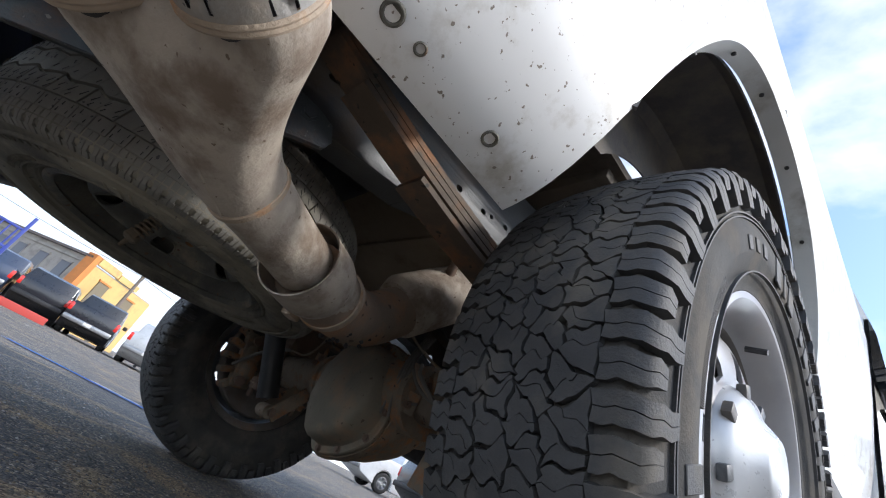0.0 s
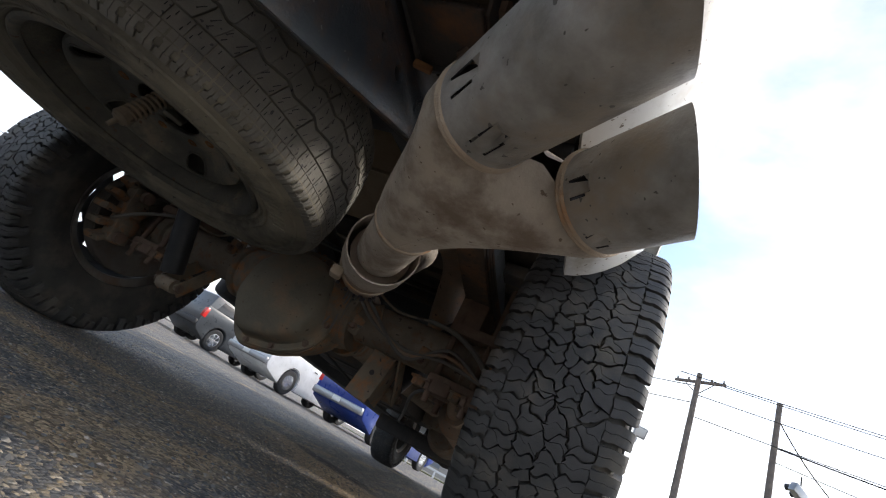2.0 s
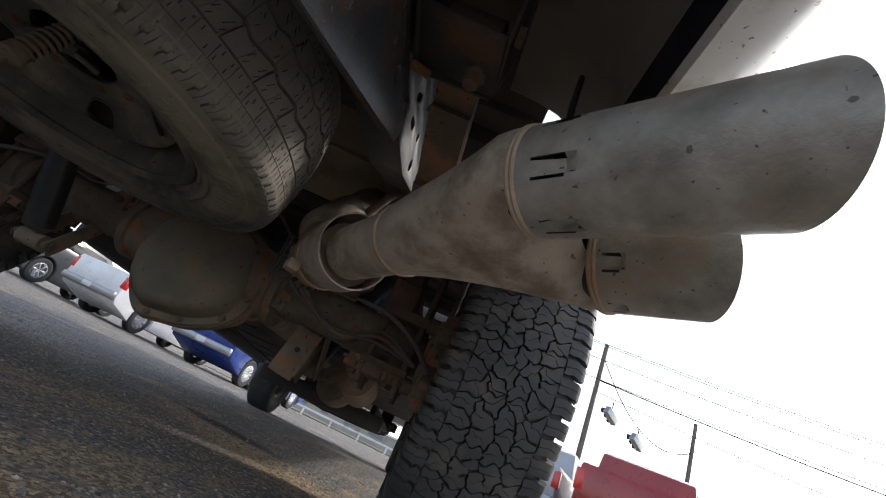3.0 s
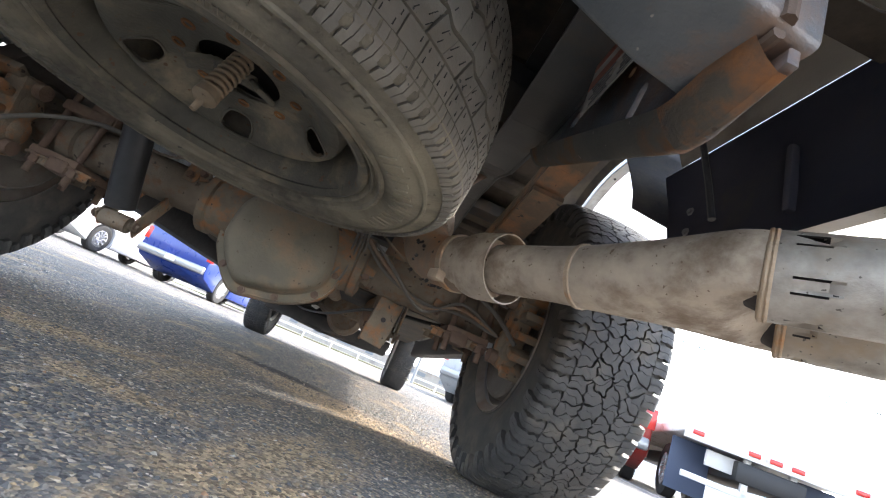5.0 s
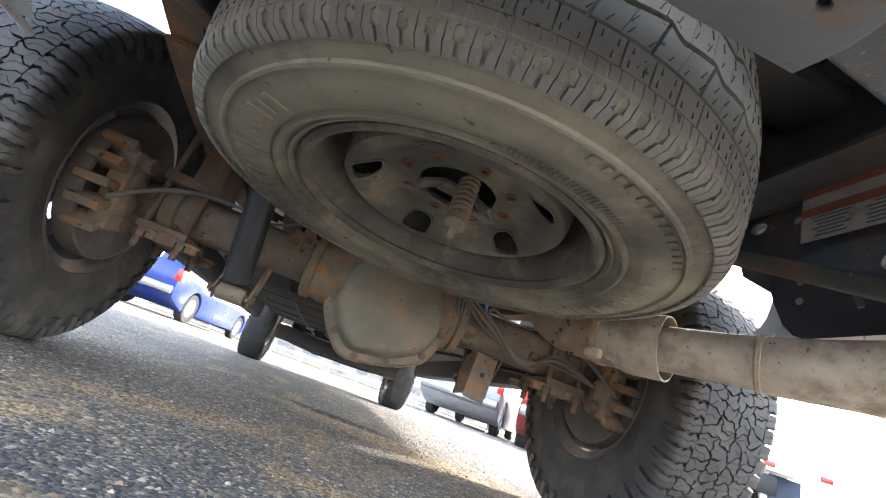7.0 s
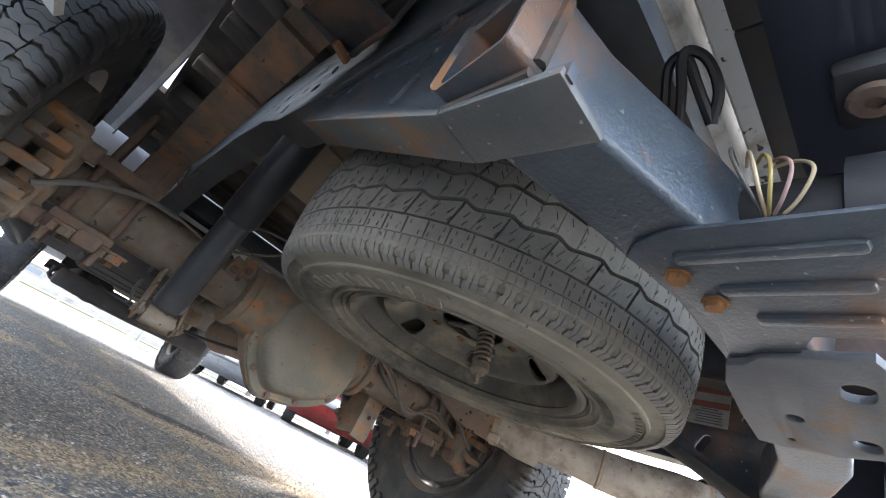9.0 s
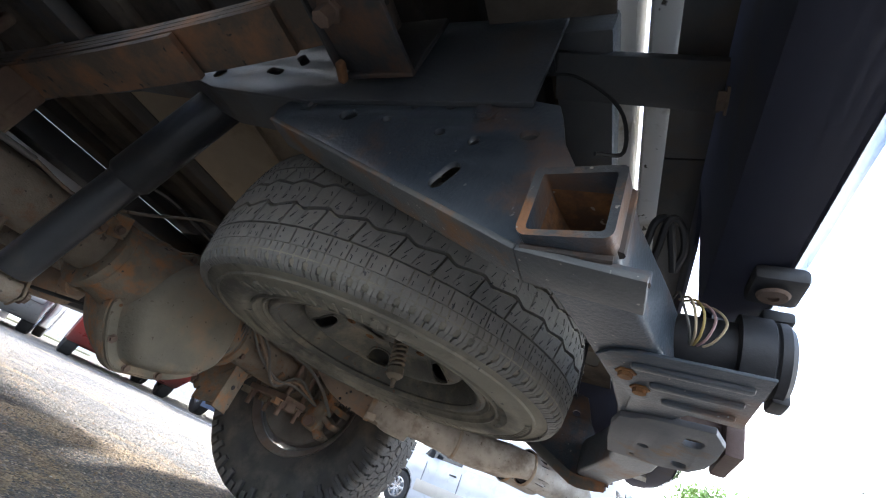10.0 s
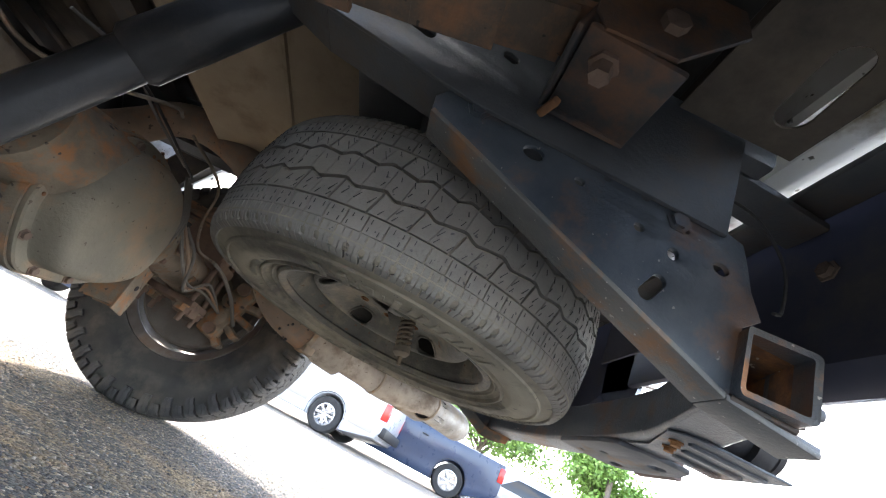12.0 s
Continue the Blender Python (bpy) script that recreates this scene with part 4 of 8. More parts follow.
# hitch cross tube: a square tube, bent rearwards to its middle, with open ends
bm = bmesh.new()
prev = None
xs = [-0.456, -0.4, -0.35, -0.3, -0.25, -0.2, -0.1, 0.0, 0.1, 0.2, 0.25, 0.3, 0.35, 0.4, 0.456]
for x in xs:
    loops = []
    for half, rd in ((TS / 2, 0.007), (TS / 2 - TW, 0.003)):
        loop = []
        for cy, cz, a0 in ((1, 1, 0), (-1, 1, 90), (-1, -1, 180), (1, -1, 270)):
            for k in range(4):
                a = radians(a0 + 30 * k)
                slant = math.copysign(0.0125 * (1 - 2 * (cy * (half - rd) + rd * math.cos(a) + TS / 2) / TS) + 0.004, x) if abs(x) > 0.45 else 0.0
                loop.append(bm.verts.new((x + slant, bar_y(x) + cy * (half - rd) + rd * math.cos(a), bar_z(x) + cz * (half - rd) + rd * math.sin(a))))
        loops.append(loop)
    if prev:
        for a, b in zip(prev, loops):
            for k in range(16):
                bm.faces.new((a[k], a[(k + 1) % 16], b[(k + 1) % 16], b[k]))
    if x in (xs[0], xs[-1]):
        for k in range(16):
            q = (k + 1) % 16
            bm.faces.new((loops[0][k], loops[0][q], loops[1][q], loops[1][k]))
    prev = loops
hitch = part("hitch_crossbar", bm, HITCH_PAINT, truck, "bent square hitch cross tube, dark paint worn to rust at the open ends")
hitch.data.materials.append(TUBE_END)
for face in hitch.data.polygons:
    if abs(face.normal.x) > 0.8:
        face.material_index = 1
for sx in (1, -1):
    # rusty lining of the open end
    bm = bmesh.new()
    prev = None
    for x in (0.444, 0.42, 0.38, 0.33, 0.28):
        h = TS / 2 - TW - 0.0008
        ring_ = [bm.verts.new((sx * x, bar_y(x) + cy * h, bar_z(sx * x) + cz * h)) for cy, cz in ((1, 1), (-1, 1), (-1, -1), (1, -1))]
        if prev:
            for k in range(4):
                bm.faces.new((prev[k], prev[(k + 1) % 4], ring_[(k + 1) % 4], ring_[k]))
        prev = ring_
    bm.faces.new(prev)
    part("tube_rust", bm, TUBE_RUST, hitch, "rusted inside of the open tube end")
    for k in range(14):
        x = sx * (0.456 - rng.uniform(0.004, 0.04))
        part("rust_flake", box((x, bar_y(x) + rng.uniform(-0.026, 0.026), bar_z(x) - 0.0295), (0.012, 0.007, 0.002), pose(0, 0, 0, 0, 0, rng.uniform(0, 90))), RUST_BRIGHT, hitch)
    x = sx * 0.447
    bm = pipe([(x, bar_y(x) - 0.039, bar_z(x) - 0.034), (x, bar_y(x) - 0.039, bar_z(x) + 0.03)], 0.005, 8)
    part("weld_bead", bm, RUST_PAINT, hitch)
    bm = pipe([(x, bar_y(x) - 0.036, bar_z(x) - 0.039), (x, bar_y(x) + 0.036, bar_z(x) - 0.039)], 0.004, 8)
    part("weld_bead", bm, RUST_PAINT, hitch)
bm = bmesh.new()
for (dx, dz, sx_, sz_) in ((0, 0.034, 0.078, 0.009), (0, -0.034, 0.078, 0.009), (0.034, 0, 0.009, 0.06), (-0.034, 0, 0.009, 0.06)):
    add_box(bm, (dx, -1.385, 0.47 + dz), (sx_, 0.09, sz_), None, 0.002)
part("receiver_tube", bm, RECEIVER, hitch, "brown rusted hitch receiver tube")
bm = plate([(-0.056, -0.056), (0.056, -0.056), (0.056, 0.056), (-0.056, 0.056)], [[(-0.0335, -0.0335), (0.0335, -0.0335), (0.0335, 0.0335), (-0.0335, 0.0335)]], 0.022, pose(0, -1.425, 0.47, 90, 0, 0), 0.004)
part("receiver_collar", bm, RECEIVER, hitch)
bm = plate([(-0.1, -1.29), (-0.105, -1.305), (-0.122, -1.32), (-0.128, -1.345), (-0.135, -1.392), (-0.092, -1.408), (-0.03, -1.409), (0.03, -1.405), (0.08, -1.39), (0.1, -1.35), (0.105, -1.3), (0.1, -1.275), (0.02, -1.275), (-0.06, -1.28)],
           [slot(-0.073, -1.378, 0.04, 0.026, 4), slot(0.053, -1.374, 0.036, 0.024, -4), ellipse(0.008, -1.323, 0.0115, 0.0095), ellipse(0.075, -1.31, 0.006, 0.005)], 0.009, pose(0, 0, 0.4115), 0.002)
part("chain_plate", bm, CHAIN_PLATE, hitch, "grey chain plate with rust blooms and two large slots")
# ribbed bracket of the trailer socket
bm = plate([(-0.272, -1.262), (-0.288, -1.275), (-0.298, -1.30), (-0.302, -1.41), (-0.163, -1.412), (-0.16, -1.36), (-0.125, -1.345), (-0.12, -1.296), (-0.17, -1.30), (-0.21, -1.285)], [], 0.004, pose(0, 0, 0.4145), 0.0015)
bracket = part("socket_bracket", bm, HITCH_PAINT, hitch, "ribbed steel bracket of the trailer socket")
for k, (x, y0) in enumerate(((-0.268, -1.295), (-0.226, -1.315), (-0.184, -1.33))):
    part("bracket_rib", beam(bmesh.new(), (x, y0, 0.4125), (x - 0.006, -1.402, 0.4125), 0.013, 0.009, 0.004), HITCH_PAINT, bracket)
for bx, by in ((-0.246, -1.291), (-0.208, -1.307)):
    part("bracket_bolt", hexagon_bolt(bmesh.new(), (bx, by, 0.4125), (0, 0, -1), 0.0075, 0.007), RUST_BRIGHT, bracket)
SOX, SOZ = -0.232, 0.466
bm = lathe(bmesh.new(), [(0, -0.125), (0.026, -0.125), (0.032, -0.105), (0.033, -0.03), (0.043, -0.028), (0.043, 0.0), (0.038, 0.003), (0, 0.003)], 28, along((SOX, -1.418, SOZ), (SOX, -2.0, SOZ)))
socket = part("trailer_socket", bm, BLACK_PLASTIC, truck, "black round trailer wiring socket with a hinged lid")
bm = lathe(bmesh.new(), [(0, -0.004), (0.037, -0.004), (0.041, 0.0), (0.041, 0.008), (0.036, 0.013), (0.012, 0.015), (0, 0.015)], 32, along((SOX, -1.423, SOZ), (SOX, -2.0, SOZ)))
add_box(bm, (SOX + 0.012, -1.43, SOZ - 0.034), (0.034, 0.016, 0.022), None, 0.004)
part("socket_lid", bm, BLACK_PLASTIC, socket)
part("lid_hinge", box((SOX, -1.425, SOZ + 0.046), (0.034, 0.03, 0.014), None, 0.004), BLACK_PLASTIC, socket)
for k, (mt, off) in enumerate(((WIRE_TAN, 0.0), (WIRE_YELLOW, 0.005), (WIRE_PINK, 0.011), (WIRE_GREY, -0.006), (WIRE_TAN, 0.017))):
    bm = pipe(smooth_path([(-0.262 + off * 0.3, -1.332 - off, 0.503), (-0.285 + off, -1.339 - off * 1.6, 0.494), (-0.294 + off, -1.345 - off * 1.8, 0.474), (-0.284 + off, -1.348 - off, 0.455), (-0.25, -1.347, 0.452)], 5), 0.0014, 8)
    part("socket_wire", bm, mt, socket)
for k in range(2):
    yy = -1.285 - 0.012 * k
    bm = pipe(smooth_path([(-0.31, yy, 0.5), (-0.33, yy - 0.006, 0.52), (-0.348 - 0.006 * k, yy - 0.012, 0.538), (-0.35 + 0.006 * k, yy - 0.024, 0.54), (-0.332 + 0.006 * k, yy - 0.03, 0.522), (-0.31, -1.32, 0.505)], 6), 0.004, 8)
    part("wiring_loop", bm, WIRE_BLACK, truck, "loop of black wiring")
bm = pipe(smooth_path([(-0.44, -1.15, 0.66), (-0.45, -1.2, 0.64), (-0.44, -1.25, 0.6), (-0.43, -1.262, 0.55), (-0.445, -1.24, 0.53)], 6), 0.002, 8)
part("wiring_loop", bm, WIRE_BLACK, truck)
# a label on the right of the crossbar and a warning sticker on the frame
LABEL_AT = pose(0.35, bar_y(0.35) - TS / 2 - 0.0012, bar_z(0.35) + 0.004, 0, 0, math.degrees(math.atan2(bar_y(0.4) - bar_y(0.3), 0.1)))
tag = part("hitch_label", box((0, 0, 0), (0.1, 0.0012, 0.044)), surface("hitch_label_sheet", (0.06, 0.08, 0.12), (0.09, 0.11, 0.15), 0.5, 0, 20, 0.0, dirt=(0.14, 0.15, 0.16), dirt_scale=40, dirt_amount=0.35), hitch, "blue-grey rating label with rows of fine print")
tag.matrix_local = LABEL_AT
bm = bmesh.new()
for r in range(7):
    x0 = -0.044
    while x0 < 0.036:
        w = rng.uniform(0.002, 0.009)
        add_box(bm, (x0 + w / 2, -0.0008, -0.017 + r * 0.0056), (w, 0.0004, 0.0021))
        x0 += w + rng.uniform(0.003, 0.012)
part("label_print", bm, plain("label_print", (0.26, 0.28, 0.31), 0.6), tag)
bm = box((0.4375, -1.08, 0.563), (0.0012, 0.136, 0.088))
sticker = part("warning_sticker", bm, surface("sticker_sheet", (0.34, 0.325, 0.3), (0.27, 0.26, 0.24), 0.6, 0, 30, 0.0, dirt=(0.2, 0.17, 0.13), dirt_scale=20, dirt_amount=0.3), truck, "faded white warning sticker with red bands and fine print")
STICKER_RED = surface("sticker_red", (0.27, 0.08, 0.055), (0.2, 0.075, 0.05), 0.6, 0, 30, 0.0)
for z in (0.592, 0.562):
    part("sticker_band", box((0.4365, -1.08, z), (0.0008, 0.134, 0.013)), STICKER_RED, sticker, "faded red band")
bm = bmesh.new()
for r in range(6):
    for h in (-0.032, 0.032):
        y0 = -1.08 + h - 0.027
        add_box(bm, (0.4365, y0 + 0.026, 0.552 - 0.0055 * r), (0.0008, rng.uniform(0.03, 0.052), 0.0018))
part("sticker_print", bm, plain("sticker_print", (0.08, 0.08, 0.09), 0.6), sticker)

# cross members and body mounts
for y, z, w, h in ((-0.66, 0.78, 0.14, 0.05), (-1.02, 0.745, 0.09, 0.045), (0.55, 0.72, 0.1, 0.08), (2.2, 0.6, 0.16, 0.08)):
    part("cross_member", beam(bmesh.new(), (-0.45, y, z), (0.45, y, z), w, h, 0.008), BLACK_FRAME, truck, "black frame cross member")
for sx in (1, -1):
    # rear spring hanger bracket and rusty mount
    bm = box((sx * 0.53, -0.965, 0.622), (0.12, 0.1, 0.008), pose(0, 0, 0, 4, sx * 6, 0), 0.003)
    hanger = part("spring_hanger", bm, BLACK_RUST, truck, "rust-streaked folded steel spring hanger bracket")
    bm = side_plate([(-0.915, 0.735), (-0.915, 0.64), (-0.93, 0.618), (-1.0, 0.622), (-1.06, 0.70), (-1.05, 0.735)], [ellipse(-0.985, 0.68, 0.012, 0.012)], 0.006, sx * 0.59)
    part("hanger_cheek", bm, BLACK_RUST, hanger)
    part("hanger_web", box((sx * 0.472, -0.965, 0.68), (0.008, 0.1, 0.12), None, 0.003), BLACK_RUST, hanger)
    part("hanger_front", box((sx * 0.53, -0.915, 0.655), (0.11, 0.007, 0.075), pose(0, 0, 0, 12, 0, 0), 0.003), BLACK_RUST, hanger)
    part("hanger_edge", box((sx * 0.484, -0.918, 0.614), (0.03, 0.01, 0.012), pose(0, 0, 0, 10, 0, 20), 0.003), RUST_BRIGHT, hanger, "rusty broken edge")
    part("hanger_stud", hexagon_bolt(bmesh.new(), (sx * 0.56, -0.945, 0.615), (0, 0, -1), 0.011, 0.022), RUST, hanger)
    part("hanger_bolt", hexagon_bolt(bmesh.new(), (sx * 0.588, -0.985, 0.66), (sx, 0, 0), 0.014, 0.014), RUST, hanger)
    # leaf spring: three leaves and an overload leaf
    SX = sx * 0.528
    pack = bmesh.new()
    for k, (y0, y1) in enumerate(((-0.93, 0.62), (-0.9, 0.6), (-0.83, 0.5), (-0.675, 0.35))):
        pts = []
        for i in range(15):
            y = y0 + (y1 - y0) * i / 14
            t = (y - AXLE_Y) / 0.75
            pts.append((SX, y, 0.562 + 0.0125 * (3 - k) + 0.10 * t * t + (-0.004 if k == 3 else 0)))
        for a, b in zip(pts, pts[1:]):
            beam(pack, a, b, 0.066, 0.0105)
    tube(pack, [(SX - 0.04, -0.94, 0.7), (SX + 0.04, -0.94, 0.7)], 0.024, 16)
    spring = part("leaf_spring", pack, SPRING_STEEL, truck, "dark brown dusty leaf spring pack")
    # lift block and spring seat, U-bolts and their nuts under the axle
    bm = bmesh.new()
    add_box(bm, (SX, AXLE_Y, AZ + 0.1), (0.075, 0.15, 0.1), None, 0.008)
    SX = sx * 0.56
    add_box(bm, (SX, AXLE_Y, AZ + 0.065), (0.13, 0.16, 0.03), None, 0.008)
    seat = part("spring_seat", bm, RUST, truck, "rusty spring seat and axle clamp")
    part("clamp_plate", box((SX, AXLE_Y, AZ - 0.072), (0.12, 0.17, 0.02), None, 0.005), RUST, seat)
    part("bump_block", box((SX - sx * 0.02, AXLE_Y - 0.06, AZ - 0.09), (0.05, 0.06, 0.035), None, 0.008), RUST, seat)
    for dx in (-0.047, 0.047):
        bm = bmesh.new()
        tube(bm, smooth_path([(SX + dx, AXLE_Y - 0.068, AZ - 0.13), (SX + dx, AXLE_Y - 0.068, AZ + 0.17), (SX + dx, AXLE_Y - 0.055, AZ + 0.215), (SX + dx, AXLE_Y, AZ + 0.225), (SX + dx, AXLE_Y + 0.055, AZ + 0.215), (SX + dx, AXLE_Y + 0.068, AZ + 0.17), (SX + dx, AXLE_Y + 0.068, AZ - 0.13)], 4), 0.0085, 10)
        for dy in (-0.068, 0.068):
            hexagon_bolt(bm, (SX + dx, AXLE_Y + dy, AZ - 0.082), (0, 0, -1), 0.015, 0.022)
        part("u_bolt", bm, RUST, seat)
    # shock absorber, leaning in towards the middle of the frame
    lo = Vector((sx * 0.345, AXLE_Y - 0.095, 0.25)) if sx < 0 else Vector((0.35, AXLE_Y + 0.1, 0.27))
    hi = Vector((sx * 0.38, -0.56, 0.80)) if sx < 0 else Vector((sx * 0.40, 0.35, 0.80))
    d = (hi - lo)
    bm = bmesh.new()
    tube(bm, [lo + d * 0.06, lo + d * 0.5], 0.033, 20)
    part_shock = part("shock_absorber", bm, SHOCK, truck, "black shock absorber with a dust sleeve")
    bm = bmesh.new()
    tube(bm, [lo + d * 0.44, lo + d * 0.455, lo + d * 0.97], [0.034, 0.041, 0.041], 20)
    part("dust_sleeve", bm, SHOCK, part_shock)
    bm = bmesh.new()
    tube(bm, [lo + Vector((-0.032, 0, 0)), lo + Vector((0.032, 0, 0))], 0.021, 16)
    tube(bm, [lo + Vector((-0.055, 0, 0)), lo + Vector((0.055, 0, 0))], 0.009, 10)
    part("shock_eye", bm, DUSTY_STEEL, part_shock)
    for dx in (-0.043, 0.043):
        clevis = beam(bmesh.new(), lo + Vector((dx, 0.0, -0.012)), (lo.x + dx * 0.9, AXLE_Y, AZ - 0.04), 0.007, 0.042, 0.003, up=(0, 1, 0))
        clevis = part("shock_mount", clevis, FLANGE_RUST, truck, "rust-brown clevis plate that holds the shock absorber to the axle")
        part("mount_bolt", hexagon_bolt(bmesh.new(), lo + Vector((dx * 1.1, 0, 0)), (dx, 0, 0), 0.01, 0.009), RUST, clevis)
    if sx > 0:
        # pressed channel hanging under the axle tube
        bm = bmesh.new()
        tilt = pose(0, 0, 0, -6, 6, 4)
        add_box(bm, (0.337, AXLE_Y - 0.012, 0.283), (0.066, 0.007, 0.13), tilt, 0.003)
        for dx in (-0.03, 0.03):
            add_box(bm, (0.337 + dx, AXLE_Y + 0.03, 0.285), (0.007, 0.085, 0.122), tilt, 0.003)
        bracket_ = part("axle_bracket", bm, FLANGE_RUST, truck, "rusty channel bracket under the axle")
        # no holes are cut: dark discs carry the holes' shade in their colour
        part("painted_bracket_hole", lathe(bmesh.new(), [(0, 0.001), (0.007, 0.001), (0.007, 0.0)], 12, along((0.34, AXLE_Y - 0.017, 0.29), (0.34, -1, 0.29))), SOOT_AND_HOLE, bracket_)
        part("painted_bracket_hole", lathe(bmesh.new(), [(0, 0.001), (0.005, 0.001), (0.005, 0.0)], 12, along((0.333, AXLE_Y - 0.0135, 0.25), (0.333, -1, 0.25))), SOOT_AND_HOLE, bracket_)
    # brake hose and hard line along the axle
    bm = pipe(smooth_path([(sx * 0.665, AXLE_Y - 0.16, AZ - 0.06), (sx * 0.6, AXLE_Y - 0.13, AZ + 0.0), (sx * 0.52, AXLE_Y - 0.10, AZ + 0.04), (sx * 0.44, AXLE_Y - 0.085, AZ + 0.05)], 5), 0.006, 8)
    part("brake_hose", bm, WIRE_GREY, truck, "grey brake hose")
    bm = pipe(smooth_path([(sx * 0.44, AXLE_Y - 0.085, AZ + 0.05), (sx * 0.34, AXLE_Y - 0.075, AZ + 0.045), (sx * 0.24, AXLE_Y - 0.09, AZ + 0.09), (sx * 0.14, AXLE_Y - 0.12, AZ + 0.16), (sx * 0.03, AXLE_Y - 0.06, AZ + 0.2)], 5), 0.0035, 8)
    part("brake_line", bm, DUSTY_STEEL, truck)
# tabs, hose and sensor lead on the axle beside the cover
for x, y, z, turn in ((0.25, AXLE_Y - 0.06, AZ - 0.03, 10), (0.29, AXLE_Y - 0.058, AZ + 0.02, -14), (0.46, AXLE_Y - 0.055, AZ - 0.035, 6), (-0.27, AXLE_Y - 0.06, AZ + 0.035, 8), (-0.24, AXLE_Y - 0.062, AZ + 0.05, -12)):
    tab = part("axle_tab", box((x, y, z), (0.034, 0.008, 0.05), pose(0, 0, 0, 12, turn, turn * 2), 0.002), FLANGE_RUST, truck, "small rusty tab welded to the axle")
    part("tab_bolt", hexagon_bolt(bmesh.new(), (x, y - 0.006, z - 0.008), (0, -1, 0), 0.008, 0.012), RUST, tab)
for k in range(3):
    bm = pipe(smooth_path([(0.2 + 0.02 * k, AXLE_Y - 0.07, AZ + 0.06), (0.3, AXLE_Y - 0.085 - 0.008 * k, AZ - 0.01 + 0.012 * k), (0.42, AXLE_Y - 0.075, AZ - 0.04 - 0.01 * k), (0.52, AXLE_Y - 0.08, AZ - 0.03 + 0.015 * k), (0.63, AXLE_Y - 0.11, AZ - 0.05)], 5), 0.0045, 8)
    part("axle_hose", bm, WIRE_GREY if k != 1 else PIPE_RUST, truck, "thin dusty line along the axle")
for sx in (1, -1):
    SX = sx * 0.528
    for dx in (-0.047, 0.047):
        for dy in (-0.068, 0.068):
            part("stud_nut", hexagon_bolt(bmesh.new(), (SX + dx, AXLE_Y + dy, AZ - 0.083), (0, 0, -1), 0.0165, 0.02), FLANGE_RUST, truck)
# loose wiring over the axle and beside the cover
for k in range(2):
    x0 = -0.30 + 0.05 * k
    bm = pipe(smooth_path([(x0, AXLE_Y - 0.02, AZ + 0.15 + 0.02 * k), (x0 + 0.1, AXLE_Y - 0.05, AZ + 0.17), (x0 + 0.22, AXLE_Y - 0.04, AZ + 0.165 + 0.008 * k), (x0 + 0.4, AXLE_Y - 0.05, AZ + 0.15)], 5), 0.0032, 8)
    part("axle_wiring", bm, WIRE_BLACK if k % 2 else WIRE_GREY, truck)
for k in range(4):
    bm = pipe(smooth_path([(0.16 + 0.012 * k, AXLE_Y - 0.03, AZ + 0.15), (0.185 + 0.01 * k, AXLE_Y - 0.075, AZ + 0.06), (0.18 + 0.016 * k, AXLE_Y - 0.075, AZ - 0.03), (0.15 + 0.04 * k, AXLE_Y - 0.06, AZ - 0.09 + 0.02 * k)], 5), 0.0035, 8)
    part("axle_wiring", bm, WIRE_GREY, truck)
for k in range(7):
    a = Vector((-0.48 + rng.uniform(-0.04, 0.04), AXLE_Y + 0.1 + rng.uniform(-0.1, 0.1), 0.6 + rng.uniform(-0.06, 0.1)))
    b = a + Vector((rng.uniform(-0.12, 0.12), rng.uniform(-0.1, 0.1), rng.uniform(-0.05, 0.09)))
    part("cable_tie", pipe([a, b], 0.0028, 6), WIRE_GREY, truck)

# exhaust: pipe over the axle, venturi ring, splitter with two slash-cut tips
ex_path = smooth_path([(0.29, 0.8, 0.55), (0.295, 0.38, 0.56), (0.31, 0.19, 0.605), (0.322, 0.095, 0.685), (0.325, 0.035, 0.752), (0.325, -0.05, 0.777), (0.325, -0.152, 0.766), (0.326, -0.255, 0.725), (0.329, -0.34, 0.645), (0.335, -0.43, 0.53), (0.365, -0.535, 0.43), (0.42, -0.635, 0.402), (0.47, -0.712, 0.40)], 6)
bm = pipe(ex_path, 0.051, 28)
exhaust = part("tailpipe", bm, PIPE_RUST, truck, "dusty brown exhaust pipe bending over the axle")
bm = bmesh.new()
tube(bm, [(0.338, -0.475, 0.492), (0.336, -0.46, 0.507), (0.325, -0.345, 0.615), (0.323, -0.33, 0.63)], [0.054, 0.067, 0.067, 0.054], 28)
part("pipe_sleeve", bm, EXHAUST, exhaust, "pale steel sleeve on the pipe")
P0, P1 = Vector((0.405, -0.615, 0.404)), Vector((0.503, -0.765, 0.400))
d = (P1 - P0).normalized()
bm = bmesh.new()
lathe(bm, [(0.0515, 0.03), (0.0525, 0.04), (0.0535, 0.062), (0.0585, 0.078), (0.0605, 0.09), (0.0605, 0.15), (0.058, 0.15), (0.0575, 0.09), (0.0525, 0.066)], 40, along(P0, P1))
ring = part("venturi_ring", bm, EXHAUST, exhaust, "flared steel venturi ring round the pipe joint")
bm = bmesh.new()
lathe(bm, [(0.05, 0.02), (0.0555, 0.021), (0.0558, 0.034), (0.05, 0.035)], 36, along(P0, P1))
add_box(bm, P0 + Vector((-0.02, -0.052, -0.045)), (0.022, 0.03, 0.02), pose(0, 0, 0, 0, 0, 30), 0.005)
part("ring_clamp", bm, WELD, exhaust, "rusty clamp band")
bm = bmesh.new()
m = along(P0, P1)
